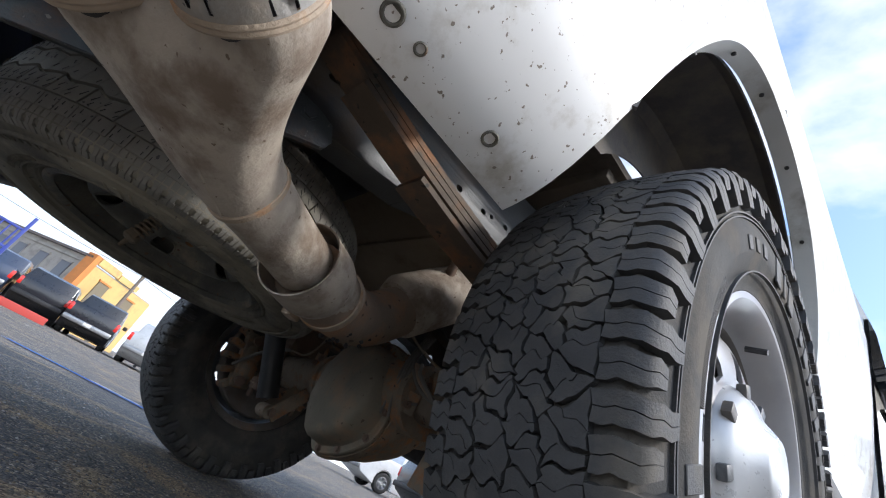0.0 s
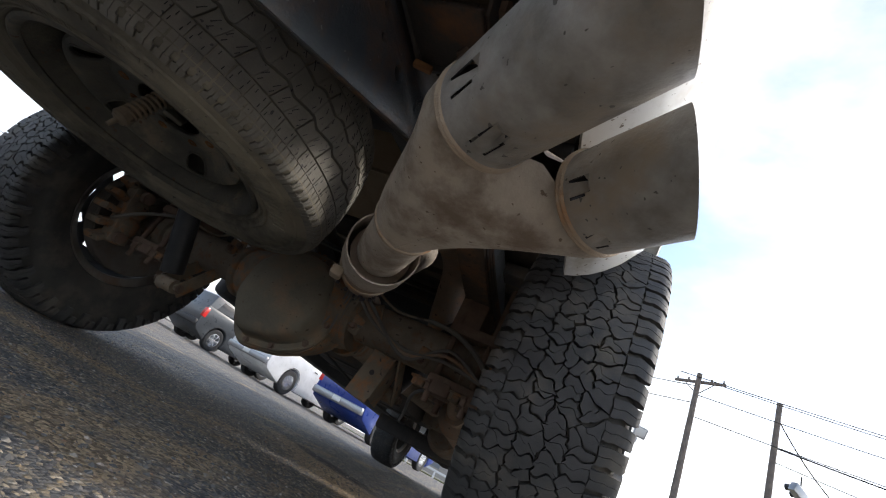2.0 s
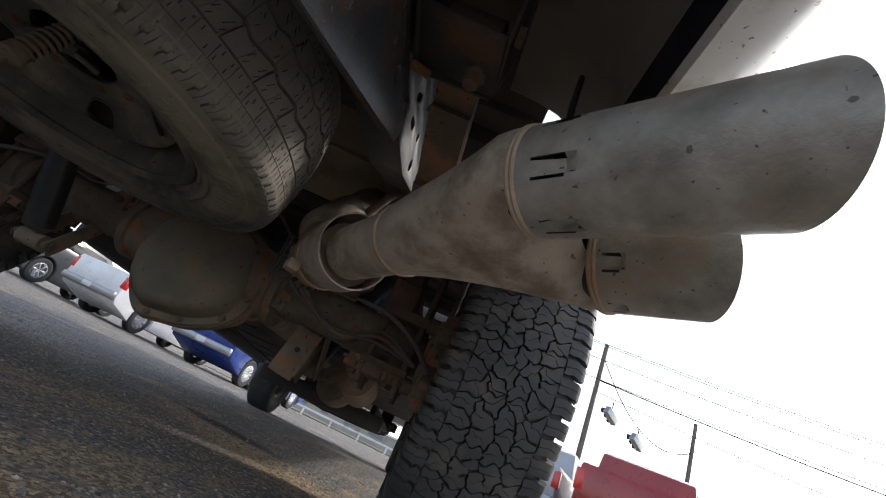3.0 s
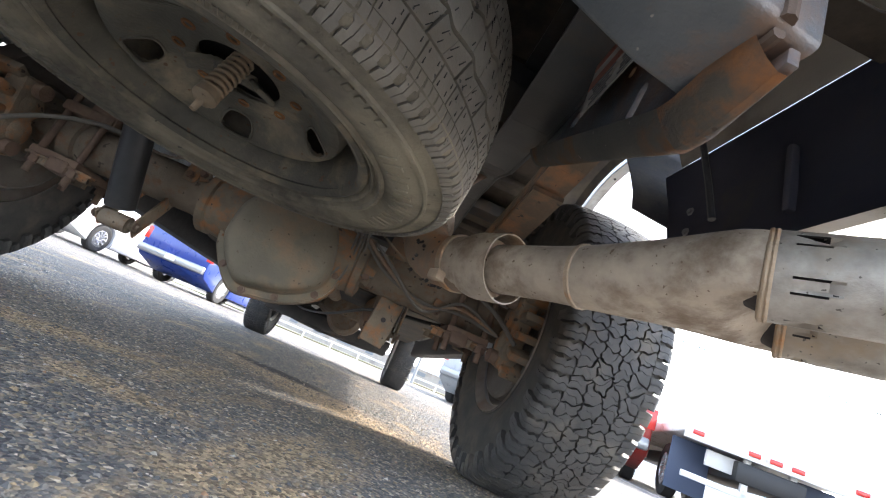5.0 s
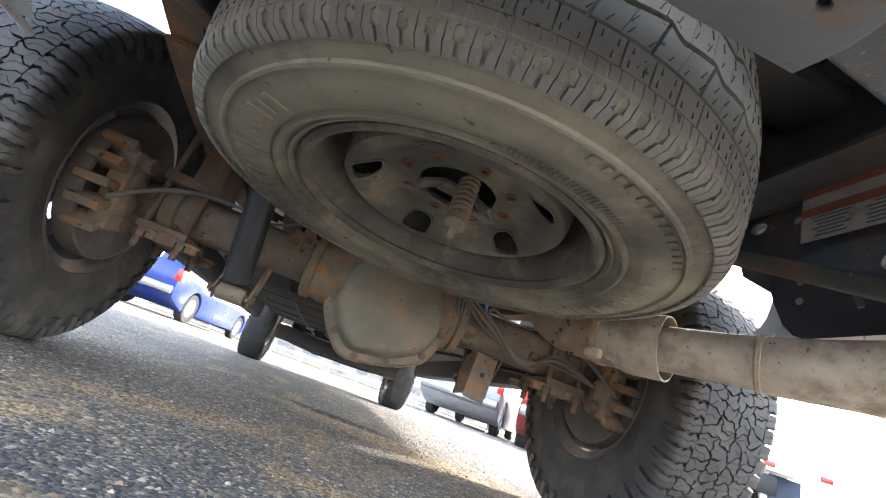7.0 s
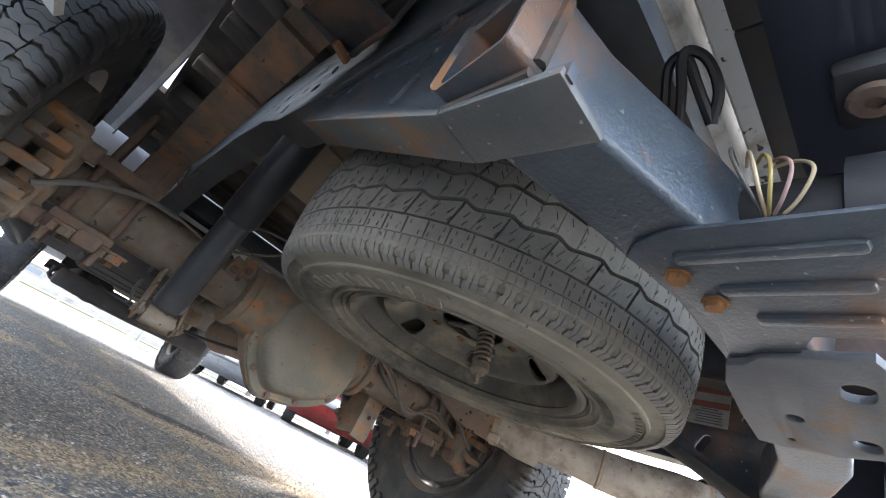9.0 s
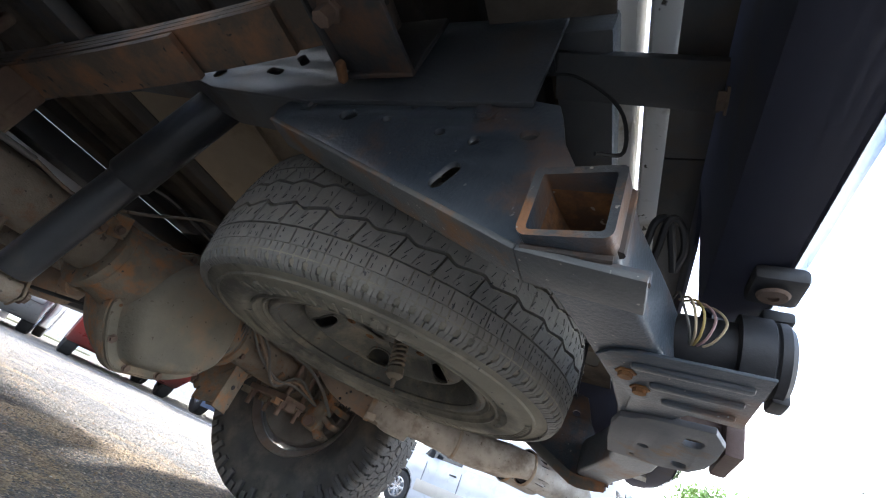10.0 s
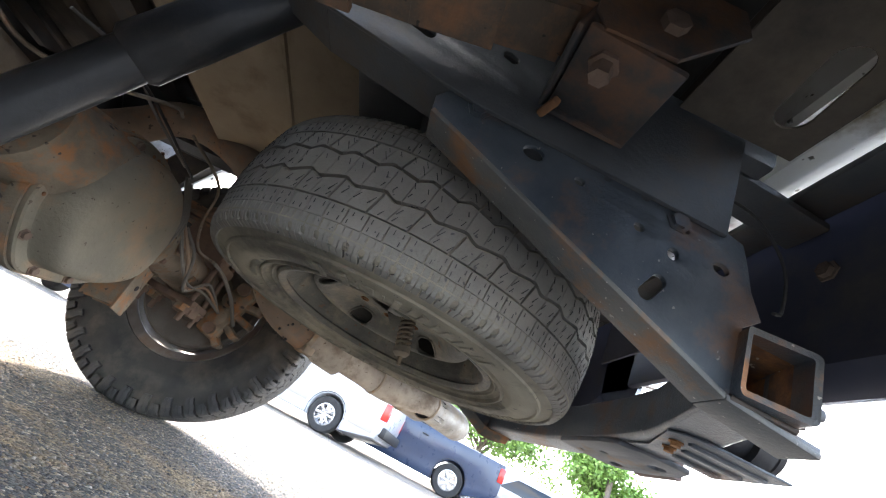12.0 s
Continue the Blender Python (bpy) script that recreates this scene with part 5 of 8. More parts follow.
for k in range(46):
    a = rng.uniform(0, 6.28)
    h = rng.uniform(-0.07, -0.015)
    p = m @ Vector((h, 0.0505 * math.cos(a), 0.0505 * math.sin(a)))
    r = bmesh.ops.create_icosphere(bm, subdivisions=1, radius=rng.uniform(0.002, 0.005))
    bmesh.ops.translate(bm, verts=r["verts"], vec=p)
tagged(part("tar_spots", bm, SOOT_AND_HOLE, exhaust), "black tar spots", kind="stuff")
# inlet of the splitter
JN = Vector((0.567, -0.857, 0.40))
bm = pipe([(0.478, -0.725, 0.4), (0.54, -0.817, 0.4), JN], [0.042, 0.043, 0.0455], 32)
part("splitter_inlet", bm, EXHAUST, exhaust)
bm = bmesh.new()
lathe(bm, [(0.0455, -0.005), (0.0482, -0.003), (0.0482, 0.003), (0.0455, 0.005)], 36, along(JN, JN + d))
part("weld_bead", bm, WELD, exhaust, "orange rusty weld")
TA, TB, TD = Vector((0.6833, -1.0433, 0.418)), Vector((0.7880, -0.9630, 0.42)), Vector((0.712, -0.702, 0.0)).normalized()
TIP_R = 0.05
# the Y: one skin that widens from the round inlet to a pinched oval across both tips
bm = bmesh.new()
mid = (TA + TB) / 2
side_way = Vector((0.702, 0.712, 0)).normalized()
half_gap = (TB - TA).dot(side_way) / 2
lead = (TB - TA).dot(TD) / 2
prev, n = None, 56
for i in range(17):
    t = i / 16
    L = (mid - JN).length * 0.35
    q = [JN, JN + d * L, mid - TD * L, mid]
    c = q[0] * (1 - t) ** 3 + q[1] * 3 * t * (1 - t) ** 2 + q[2] * 3 * t * t * (1 - t) + q[3] * t ** 3
    w = d.lerp(TD, t).normalized().cross(Vector((0, 0, -1))).normalized()
    ease = min(1.0, t * 1.12)
    gap, r = half_gap * ease * (0.45 + 0.55 * ease), 0.0458 + (TIP_R - 0.0458) * min(1.0, t * 1.3)
    pinch = 0.9 * max(0.0, (t - 0.74) / 0.26) ** 2
    ring_ = []
    for k in range(n):
        a = 2 * math.pi * k / n
        s_ = max(-1.0, min(1.0, math.cos(a) * 1.5))
        ring_.append(bm.verts.new(c + TD * (lead * s_ * t * t) + w * (gap * s_ + r * math.cos(a)) + Vector((0, 0, r * math.sin(a) * (1 - pinch * (1 - abs(s_)) ** 0.8)))))
    if prev:
        for k in range(n):
            bm.faces.new((prev[k], prev[(k + 1) % n], ring_[(k + 1) % n], ring_[k]))
    prev = ring_
splitter = part("exhaust_splitter", bm, EXHAUST, exhaust, "dusty Y-shaped exhaust splitter")
seam = bmesh.new()
tube(seam, [JN + Vector((0, 0, -0.0455)), JN.lerp(mid, 0.3) + Vector((0, 0, -0.0485)), JN.lerp(mid, 0.62) + Vector((0, 0, -0.046))], 0.0022, 6)
part("pressed_seam", seam, EXHAUST, splitter)
for T, LENGTH in ((TA, 0.18), (TB, 0.088)):
    bm = bmesh.new()
    lathe(bm, [(TIP_R - 0.002, -0.006), (TIP_R + 0.0016, -0.004), (TIP_R + 0.0022, -0.002), (TIP_R + 0.0008, 0.0), (TIP_R + 0.002, 0.002), (TIP_R + 0.0012, 0.004), (TIP_R - 0.002, 0.006)], 44, along(T, T + TD))
    part("weld_bead", bm, WELD, exhaust, "orange rusty weld")
    # slash-cut tip: faces left out for the slots, pressed flaps behind them, a sooty skin inside
    fr = along(T, T + TD)
    n, rows = 120, 22

    def tip_ring(bm, rr, i):
        out = []
        for k in range(n):
            a = 2 * math.pi * k / n
            press = {3: 0.002, 4: 0.0045, 5: 0.0065}.get(i, 0) if 23 < (k * 3) % 60 < 39 else 0
            base = fr @ Vector((0, (rr - press) * math.cos(a), (rr - press) * math.sin(a)))
            reach = LENGTH - 0.6 * (base - T).dot(side_way) - 0.3 * (base.z - T.z)
            out.append(bm.verts.new(base + TD * (reach * i / rows if i > 7 else min(0.0105, reach / rows) * i)))
        return out

    def tip_skin(rr, flip):
        bm = bmesh.new()
        grid = [tip_ring(bm, rr, i) for i in range(rows + 1)]
        for i in range(rows):
            for k in range(n):
                if 2 <= i < 5 and (k * 3) % 60 in (21, 39):
                    continue
                q = (k + 1) % n
                f = (grid[i][k], grid[i][q], grid[i + 1][q], grid[i + 1][k])
                bm.faces.new(f[::-1] if flip else f)
        return bm, grid[-1]

    tip, rim_out = tip_skin(TIP_R, False)
    rim_in = tip_ring(tip, TIP_R - 0.002, rows)
    for k in range(n):
        q = (k + 1) % n
        tip.faces.new((rim_out[k], rim_out[q], rim_in[q], rim_in[k]))
    tp = part("exhaust_tip", tip, EXHAUST_TIP, exhaust, "slash-cut steel exhaust tip with pressed air slots")
    part("tip_inside", tip_skin(TIP_R - 0.002, True)[0], SOOT_AND_HOLE, tp, "sooty inside of the tip")
    bm = lathe(bmesh.new(), [(TIP_R - 0.006, 0.004), (TIP_R - 0.014, -0.02), (0, -0.021)], 36, along(T, T + TD))
    part("tip_throat", bm, SOOT_AND_HOLE, tp)
bm = pipe(smooth_path([(0.33, -0.36, 0.52), (0.36, -0.40, 0.60), (0.40, -0.42, 0.68), (0.43, -0.42, 0.72)], 5), 0.011, 10)
part("exhaust_hanger", bm, RUST, exhaust, "rusty bent hanger rod")

# bed: ribbed floor, wheel houses, white sides, rear sill, tailgate
bm = box((0, -0.1125, 0.925), (1.34, 2.225, 0.02))
floor_panel = part("bed_floor", bm, BED_UNDER, truck, "dusty underside of the cargo bed")
for sx in (1, -1):
    for y, length in ((-0.96, 0.53), (0.66, 0.68)):
        part("floor_wing", box((sx * 0.77, y, 0.925), (0.2, length, 0.02)), BED_UNDER, floor_panel)
for k in range(8):
    part("floor_rib", box((0, -1.1 + 0.26 * k, 0.905), (1.3, 0.07, 0.03), None, 0.006), BED_UNDER, floor_panel)
for y in (-1.05, -0.5, 0.15, 0.75):
    part("bed_crossrail", box((0, y, 0.872), (1.3, 0.09, 0.05), None, 0.008), DARK_UNDER, truck)
bm = box((0.0, -0.36, 0.80), (0.76, 0.46, 0.006), pose(0, 0, 0, -14, 0, 0), 0.002)
beam(bm, (-0.3, -0.42, 0.785), (0.36, -0.36, 0.787), 0.008, 0.01)
part("heat_shield", bm, surface("heat_shield_steel", (0.42, 0.34, 0.24), (0.33, 0.265, 0.185), 0.8, 0.05, 5, 0.12, dirt=(0.24, 0.185, 0.13), dirt_amount=0.36), truck, "brown dusty heat shield over the axle")
ARCH_Y, ARCH_L, ARCH_Z, ARCH_H, ARCH_P = -0.20, 0.458, 0.42, 0.688, 2.26


def arch_half(z, grow=0.0):
    """Half the length of the wheel opening at height z."""
    t = (z - ARCH_Z) / (ARCH_H + grow)
    return (ARCH_L + grow) * (1 - max(0.0, t) ** ARCH_P) ** (1 / ARCH_P) if t < 1 else 0.0


def arch_point(a, grow=0.0):
    """A point of the opening's edge; a runs from 0 at the front foot to pi at the rear foot."""
    c, s_ = math.cos(a), math.sin(a)
    e = 2 / ARCH_P
    return ARCH_Y + (ARCH_L + grow) * math.copysign(abs(c) ** e, c), ARCH_Z + (ARCH_H + grow) * max(0.0, s_) ** e


BODY_SECTION = ((0.743, 0.512), (0.748, 0.501), (0.765, 0.507), (0.784, 0.517), (0.803, 0.532), (0.824, 0.555), (0.849, 0.595), (0.868, 0.64), (0.883, 0.69), (0.893, 0.74), (0.8985, 0.78), (0.903, 0.81), (0.906, 0.84), (0.909, 0.87), (0.9115, 0.9), (0.9145, 0.95),
                (0.917, 1.0), (0.918, 1.03), (0.9185, 1.055), (0.919, 1.075), (0.919, 1.09), (0.9192, 1.1), (0.9193, 1.1065), (0.92, 1.15), (0.918, 1.3), (0.905, 1.35), (0.87, 1.365), (0.84, 1.35))


def body_inset(z):
    """How far the skin has rolled in from the arch's top at height z."""
    for (x0, z0), (x1, z1) in zip(BODY_SECTION[2:], BODY_SECTION[3:]):
        if z0 <= z <= z1:
            return 0.9115 - (x0 + (x1 - x0) * (z - z0) / (z1 - z0))
    return 0.0 if z > 0.6 else 0.14


LINER_EDGE = ((0.50, -0.804), (0.53, -0.765), (0.56, -0.727), (0.60, -0.697), (0.64, -0.677), (0.70, -0.657), (0.78, -0.61), (0.86, -0.555))


def liner_edge(z):
    """How far back the inner edge of the liner's rear wall stands at height z."""
    for (z0, y0), (z1, y1) in zip(LINER_EDGE, LINER_EDGE[1:]):
        if z <= z1:
            return y0 + (y1 - y0) * (z - z0) / (z1 - z0)
    return LINER_EDGE[-1][1]


for sx in (1, -1):
    # wheel house: arched roof over the tyre with a lip inside; its rear wall leans back to a rounded inner edge
    bm = bmesh.new()
    n = 36
    rows = []
    for x, g in ((0.871, -0.004), (0.85, 0.016), (0.70, 0.02), (0.68, 0.0), (0.67, -0.12)):
        row = []
        for k in range(n + 1):
            y, z = arch_point(math.pi * (0.11 + 0.80 * k / n), g)
            if y < ARCH_Y and z < 0.86 and x < 0.75:
                y = liner_edge(z)
            row.append(bm.verts.new((sx * x, y, z)))
        rows.append(row)
    for j, (a, b) in enumerate(zip(rows, rows[1:])):
        for k in range(n):
            if j < 2 or not (a[k + 1].co.y < ARCH_Y and a[k + 1].co.z < 0.86):
                bm.faces.new((a[k], a[k + 1], b[k + 1], b[k]))
    bmesh.ops.delete(bm, geom=[v for v in bm.verts if not v.link_faces], context="VERTS")
    bmesh.ops.solidify(bm, geom=bm.faces[:], thickness=0.004)
    part("wheel_house", bm, LINER, truck, "dark plastic wheel-arch liner")
    # bed side: a section swept along the bed, open at the wheel arch; the lower rear part rolls under
    section = BODY_SECTION
    bm = bmesh.new()
    for y_far, sign in ((-1.36, -1), (1.0, 1)):
        cols = 24
        grid = []
        for x, z in section:
            inner = ARCH_Y + sign * max(arch_half(z), 0.0)
            grid.append([bm.verts.new((sx * x, y_far + (inner - y_far) * (k / cols), z)) for k in range(cols + 1)])
        for a, b in zip(grid, grid[1:]):
            for k in range(cols):
                bm.faces.new((a[k], a[k + 1], b[k + 1], b[k]))
    bmesh.ops.remove_doubles(bm, verts=bm.verts, dist=1e-4)
    bmesh.ops.recalc_face_normals(bm, faces=bm.faces)
    bmesh.ops.solidify(bm, geom=bm.faces[:], thickness=0.003)
    side = part("bed_side", bm, WHITE_CHIPPED, truck, "white bed side, stone-chipped along its rolled-under lower edge")
    # grey arch lip
    bm = bmesh.new()
    n = 64
    prev = None
    for k in range(n + 1):
        a = math.pi * (0.1 + 0.86 * k / n)
        inset, thin = body_inset(arch_point(a)[1]), min(1.0, (n - k) / 14, k / 6 + 0.2)
        ring_ = [bm.verts.new((sx * (x - inset - 0.008 * (1 - thin)), *arch_point(a, r * max(0.05, thin)))) for x, r in ((0.898, 0.024), (0.9125, 0.018), (0.9155, 0.006), (0.9105, -0.010), (0.8745, -0.013), (0.8725, -0.008), (0.8925, 0.004))]
        if prev:
            for j in range(7):
                bm.faces.new((prev[j], prev[(j + 1) % 7], ring_[(j + 1) % 7], ring_[j]))
        else:
            bm.faces.new(ring_)
        prev = ring_
    bm.faces.new(prev[::-1])
    part("arch_lip", bm, LIP, side, "grey wheel-arch lip with small screws")
    for k in range(6):
        y, z = arch_point(math.pi * (0.2 + 0.12 * k), -0.0135)
        x = 0.8935 - body_inset(z)
        inward = Vector((0, ARCH_Y - y, 0.55 - z)).normalized()
        c = Vector((sx * x, y, z))
        part("lip_screw", lathe(bmesh.new(), [(0.0045, -0.001), (0.004, 0.002), (0, 0.0025)], 10, along(c, c + inward)), BLACK_PLASTIC, side)
    for yy, zz, r in ((-0.887, 0.5165, 0.0085), (-0.85, 0.5165, 0.005), (-0.74, 0.5165, 0.007)):
        bm = bmesh.new()
        lathe(bm, [(r * 1.4, 0.0), (r * 1.2, 0.0015), (r, 0.0015), (r * 0.8, -0.002), (0, -0.002)], 16, along((sx * 0.785, yy, zz), (sx * (0.785 + 0.4), yy, zz - 0.85)))
        part("drain_plug", bm, SPARE_RIM, side, "rust-edged drain plug")
    # inner skin of the bed side, dark coated
    def cove(line, y0, y1, foot=0.0):
        bm = bmesh.new()
        prev = None
        for k in range(13):
            y = y0 + (y1 - y0) * k / 12
            row = [bm.verts.new((sx * x, y + foot * (1 - i / (len(line) - 1)) ** 2 * (k / 12), z)) for i, (x, z) in enumerate(line)]
            if prev:
                for i in range(len(row) - 1):
                    bm.faces.new((prev[i], prev[i + 1], row[i + 1], row[i]))
            prev = row
        bmesh.ops.solidify(bm, geom=bm.faces[:], thickness=0.004)
        return bm

    part("inner_panel", cove([(0.752, 0.516), (0.775, 0.535), (0.788, 0.565), (0.79, 0.62), (0.789, 0.68), (0.784, 0.735), (0.774, 0.775)], -1.34, -0.64, -0.135), BLUE_BLACK, side, "dark coated inner panel behind the wheel arch")
    part("inner_cove", cove([(0.774, 0.777), (0.758, 0.812), (0.73, 0.845), (0.69, 0.868), (0.64, 0.88), (0.58, 0.884)], -1.2, -0.69), BED_DUST, side, "dusty beige cove under the bed side")
    part("panel_rod", pipe([(sx * 0.70, -0.80, 0.86), (sx * 0.70, -0.84, 0.74), (sx * 0.705, -0.885, 0.61), (sx * 0.71, -0.9, 0.55)], 0.0055, 8), BLACK_FRAME, side, "thin dark rod")
    part("panel_rib", beam(bmesh.new(), (sx * 0.786, -0.95, 0.58), (sx * 0.786, -0.94, 0.7), 0.012, 0.02, 0.004, up=(1, 0, 0)), BLUE_BLACK, side)
    for zz in (0.615, 0.66):
        part("liner_bolt", hexagon_bolt(bmesh.new(), (sx * 0.786, -0.735, zz), (-sx, 0, 0), 0.006, 0.005), SILVER, side)
bm = plate([(-1.205, 0.79), (-1.211, 0.785), (-1.235, 0.797), (-1.235, 0.905), (-1.205, 0.905)], [], 1.5, SIDE, 0.003)
sill = part("bed_rear_sill", bm, SILL, truck, "white bed rear sill with brown stains")
bm = plate([(-1.256, 0.802), (-1.26, 0.795), (-1.285, 0.793), (-1.322, 0.815), (-1.322, 1.36), (-1.262, 1.36), (-1.258, 0.85)], [], 1.5, SIDE, 0.003)
gate = part("tailgate", bm, SILL, truck, "white tailgate with a stained lower edge")
for k in range(9):
    x = rng.uniform(-0.7, 0.4)
    part("edge_stain", box((x, -1.274, 0.7938), (rng.uniform(0.012, 0.04), 0.006, 0.001), pose(0, 0, 0, 0, 0, rng.uniform(-60, 60))), RUST_PAINT, gate)
bm = beam(bmesh.new(), (-0.445, -1.184, 0.764), (0.445, -1.184, 0.764), 0.076, 0.052, 0.008)
part("cross_member", bm, BLACK_FRAME, truck, "black rear frame cross member")

# rear bumper: shell with a hollow inner side, one half each side of the hitch opening
for sx in (1, -1):
    bm = bmesh.new()
    section = [(-1.342, 0.768), (-1.352, 0.66), (-1.358, 0.54), (-1.372, 0.527), (-1.393, 0.521), (-1.417, 0.525), (-1.434, 0.548), (-1.441, 0.62), (-1.441, 0.74), (-1.432, 0.76), (-1.40, 0.765)]
    xs = [0.17, 0.22, 0.34, 0.45, 0.6, 0.75, 0.88, 0.95, 0.985]
    prev = None
    for i, x in enumerate(xs):
        sweep = 0.0 if x < 0.8 else 0.55 * (x - 0.8) ** 1.3
        lift = 0.03 if i == 0 else 0
        ring_ = [bm.verts.new((sx * x, y + sweep, z + lift * (0.6 if z < 0.6 else 0))) for y, z in section]
        if prev:
            for k in range(len(section) - 1):
                bm.faces.new((prev[k], prev[k + 1], ring_[k + 1], ring_[k]))
        prev = ring_
    bmesh.ops.solidify(bm, geom=bm.faces[:], thickness=0.0035)
    bump = part("rear_bumper", bm, BLUE_BLACK, truck, "dark coated inside of the rear bumper")
    for x in (0.362, 0.549):
        # a closed dark disc whose colour gives the shade of a bumper hole
        bm = bmesh.new()
        lathe(bm, [(0.017, 0.0), (0.019, -0.001), (0.019, -0.004), (0, -0.004)], 24, along((sx * x, -1.3585, 0.575), (sx * x, -1, 0.575)))
        part("painted_bumper_hole", bm, SOOT_AND_HOLE, bump)
    bm = bmesh.new()
    section = [(-1.42, 0.523), (-1.437, 0.543), (-1.445, 0.58), (-1.448, 0.62), (-1.448, 0.745), (-1.438, 0.77), (-1.40, 0.772)]
    prev = None
    for i, x in enumerate(xs):
        sweep = 0.0 if x < 0.8 else 0.55 * (x - 0.8) ** 1.3
        ring_ = [bm.verts.new((sx * (x - (0.006 if i == 0 else 0)), y + sweep, z + (0.018 if i == 0 and z < 0.6 else 0))) for y, z in section]
        if prev:
            for k in range(len(section) - 1):
                bm.faces.new((prev[k], prev[k + 1], ring_[k + 1], ring_[k]))
        prev = ring_
    bmesh.ops.solidify(bm, geom=bm.faces[:], thickness=0.003)
    part("bumper_face", bm, CHROME, bump, "bright bumper face")
    bm = bmesh.new()
    add_box(bm, (sx * 0.30, -1.41, 0.513), (0.05, 0.045, 0.018), None, 0.006)
    mount = part("bumper_foot", bm, BLACK_PLASTIC, bump)
    bm = bmesh.new()
    lathe(bm, [(0, 0), (0.014, 0), (0.012, 0.003), (0.005, 0.004), (0.005, 0.001), (0, 0.001)], 20, along((sx * 0.303, -1.407, 0.5), (sx * 0.303, -1.407, 0)))
    part("rusty_washer", bm, RUST, bump, "rusty washer")
    bm = beam(bmesh.new(), (sx * 0.388, -1.15, 0.738), (sx * 0.362, -1.35, 0.742), 0.07, 0.012, 0.003)
    brace = part("bumper_bracket", bm, BLACK_FRAME, truck, "black bumper bracket from the frame")
    part("bracket_plate", box((sx * 0.42, -1.3185, 0.765), (0.38, 0.058, 0.014), None, 0.003), BLACK_FRAME, brace)
    part("bracket_rivet", hexagon_bolt(bmesh.new(), (sx * 0.40, -1.345, 0.665), (0, 1, 0), 0.011, 0.01), RUST, brace)
    # bed corner pan with an oval hole, ahead of the sill
    bm = plate([(0.462, -1.07), (0.76, -1.07), (0.76, -1.222), (0.462, -1.222)], [slot(0.552, -1.172, 0.115, 0.042, 6), slot(0.68, -1.13, 0.06, 0.03, 0)], 0.005, pose(0, 0, 0.743) @ Matrix.Diagonal((sx, 1, 1, 1)), 0.0015)
    part("corner_pan", bm, BED_UNDER, truck, "dusty bed corner pan with an oval hole")
bm = box((0, -1.425, 0.69), (0.36, 0.02, 0.16), None, 0.008)
part("bumper_centre", bm, BLUE_BLACK, truck)
part("bumper_stiffener", box((0, -1.3185, 0.765), (0.456, 0.058, 0.014), None, 0.003), BLACK_FRAME, truck, "black plate between the bumper brackets")
bm = box((0, -1.347, 0.70), (0.38, 0.006, 0.13), None, 0.002)
part("bumper_backing", bm, BLUE_BLACK, truck, "dark backing panel of the bumper")

# cab and front, seen past the tyre and under the sills
bm = bmesh.new()
prof = [(1.02, 0.52), (3.25, 0.52), (3.36, 0.75), (3.55, 0.93), (4.2, 0.93), (4.34, 0.7), (4.42, 0.5), (4.72, 0.5), (4.76, 0.8), (4.72, 1.18), (4.62, 1.26), (3.2, 1.34), (2.95, 1.42), (2.35, 1.92), (2.1, 1.98), (1.25, 1.97), (1.08, 1.9), (1.02, 1.4)]
rows = []
for x, k in ((-0.912, 0.0), (-0.925, 0.25), (0.925, 0.25), (0.912, 0.0)):
    rows.append([bm.verts.new((x * (0.86 if z > 1.45 else 1.0), y, z)) for y, z in prof])
for a, b in zip(rows, rows[1:]):
    for k in range(len(prof)):
        q = (k + 1) % len(prof)
        bm.faces.new((a[k], a[q], b[q], b[k]))
bm.faces.new(rows[0])
bm.faces.new(rows[-1][::-1])
cab = part("cab", bm, WHITE_PAINT, truck, "white cab and bonnet")
part("cab_floor", box((0, 2.2, 0.508), (1.5, 2.5, 0.016), None, 0.004), DARK_UNDER, truck, "dark underside of the cab floor")
for sx in (1, -1):
    for y0, y1 in ((1.2, 1.62), (1.7, 2.3)):
        bm = bmesh.new()
        add_box(bm, (sx * 0.855, (y0 + y1) / 2, 1.64), (0.02, y1 - y0, 0.42), pose(0, 0, 0, 0, -sx * 16, 0), 0.03)
        part("side_window", bm, plain("dark_glass", (0.01, 0.012, 0.014), 0.05), cab)
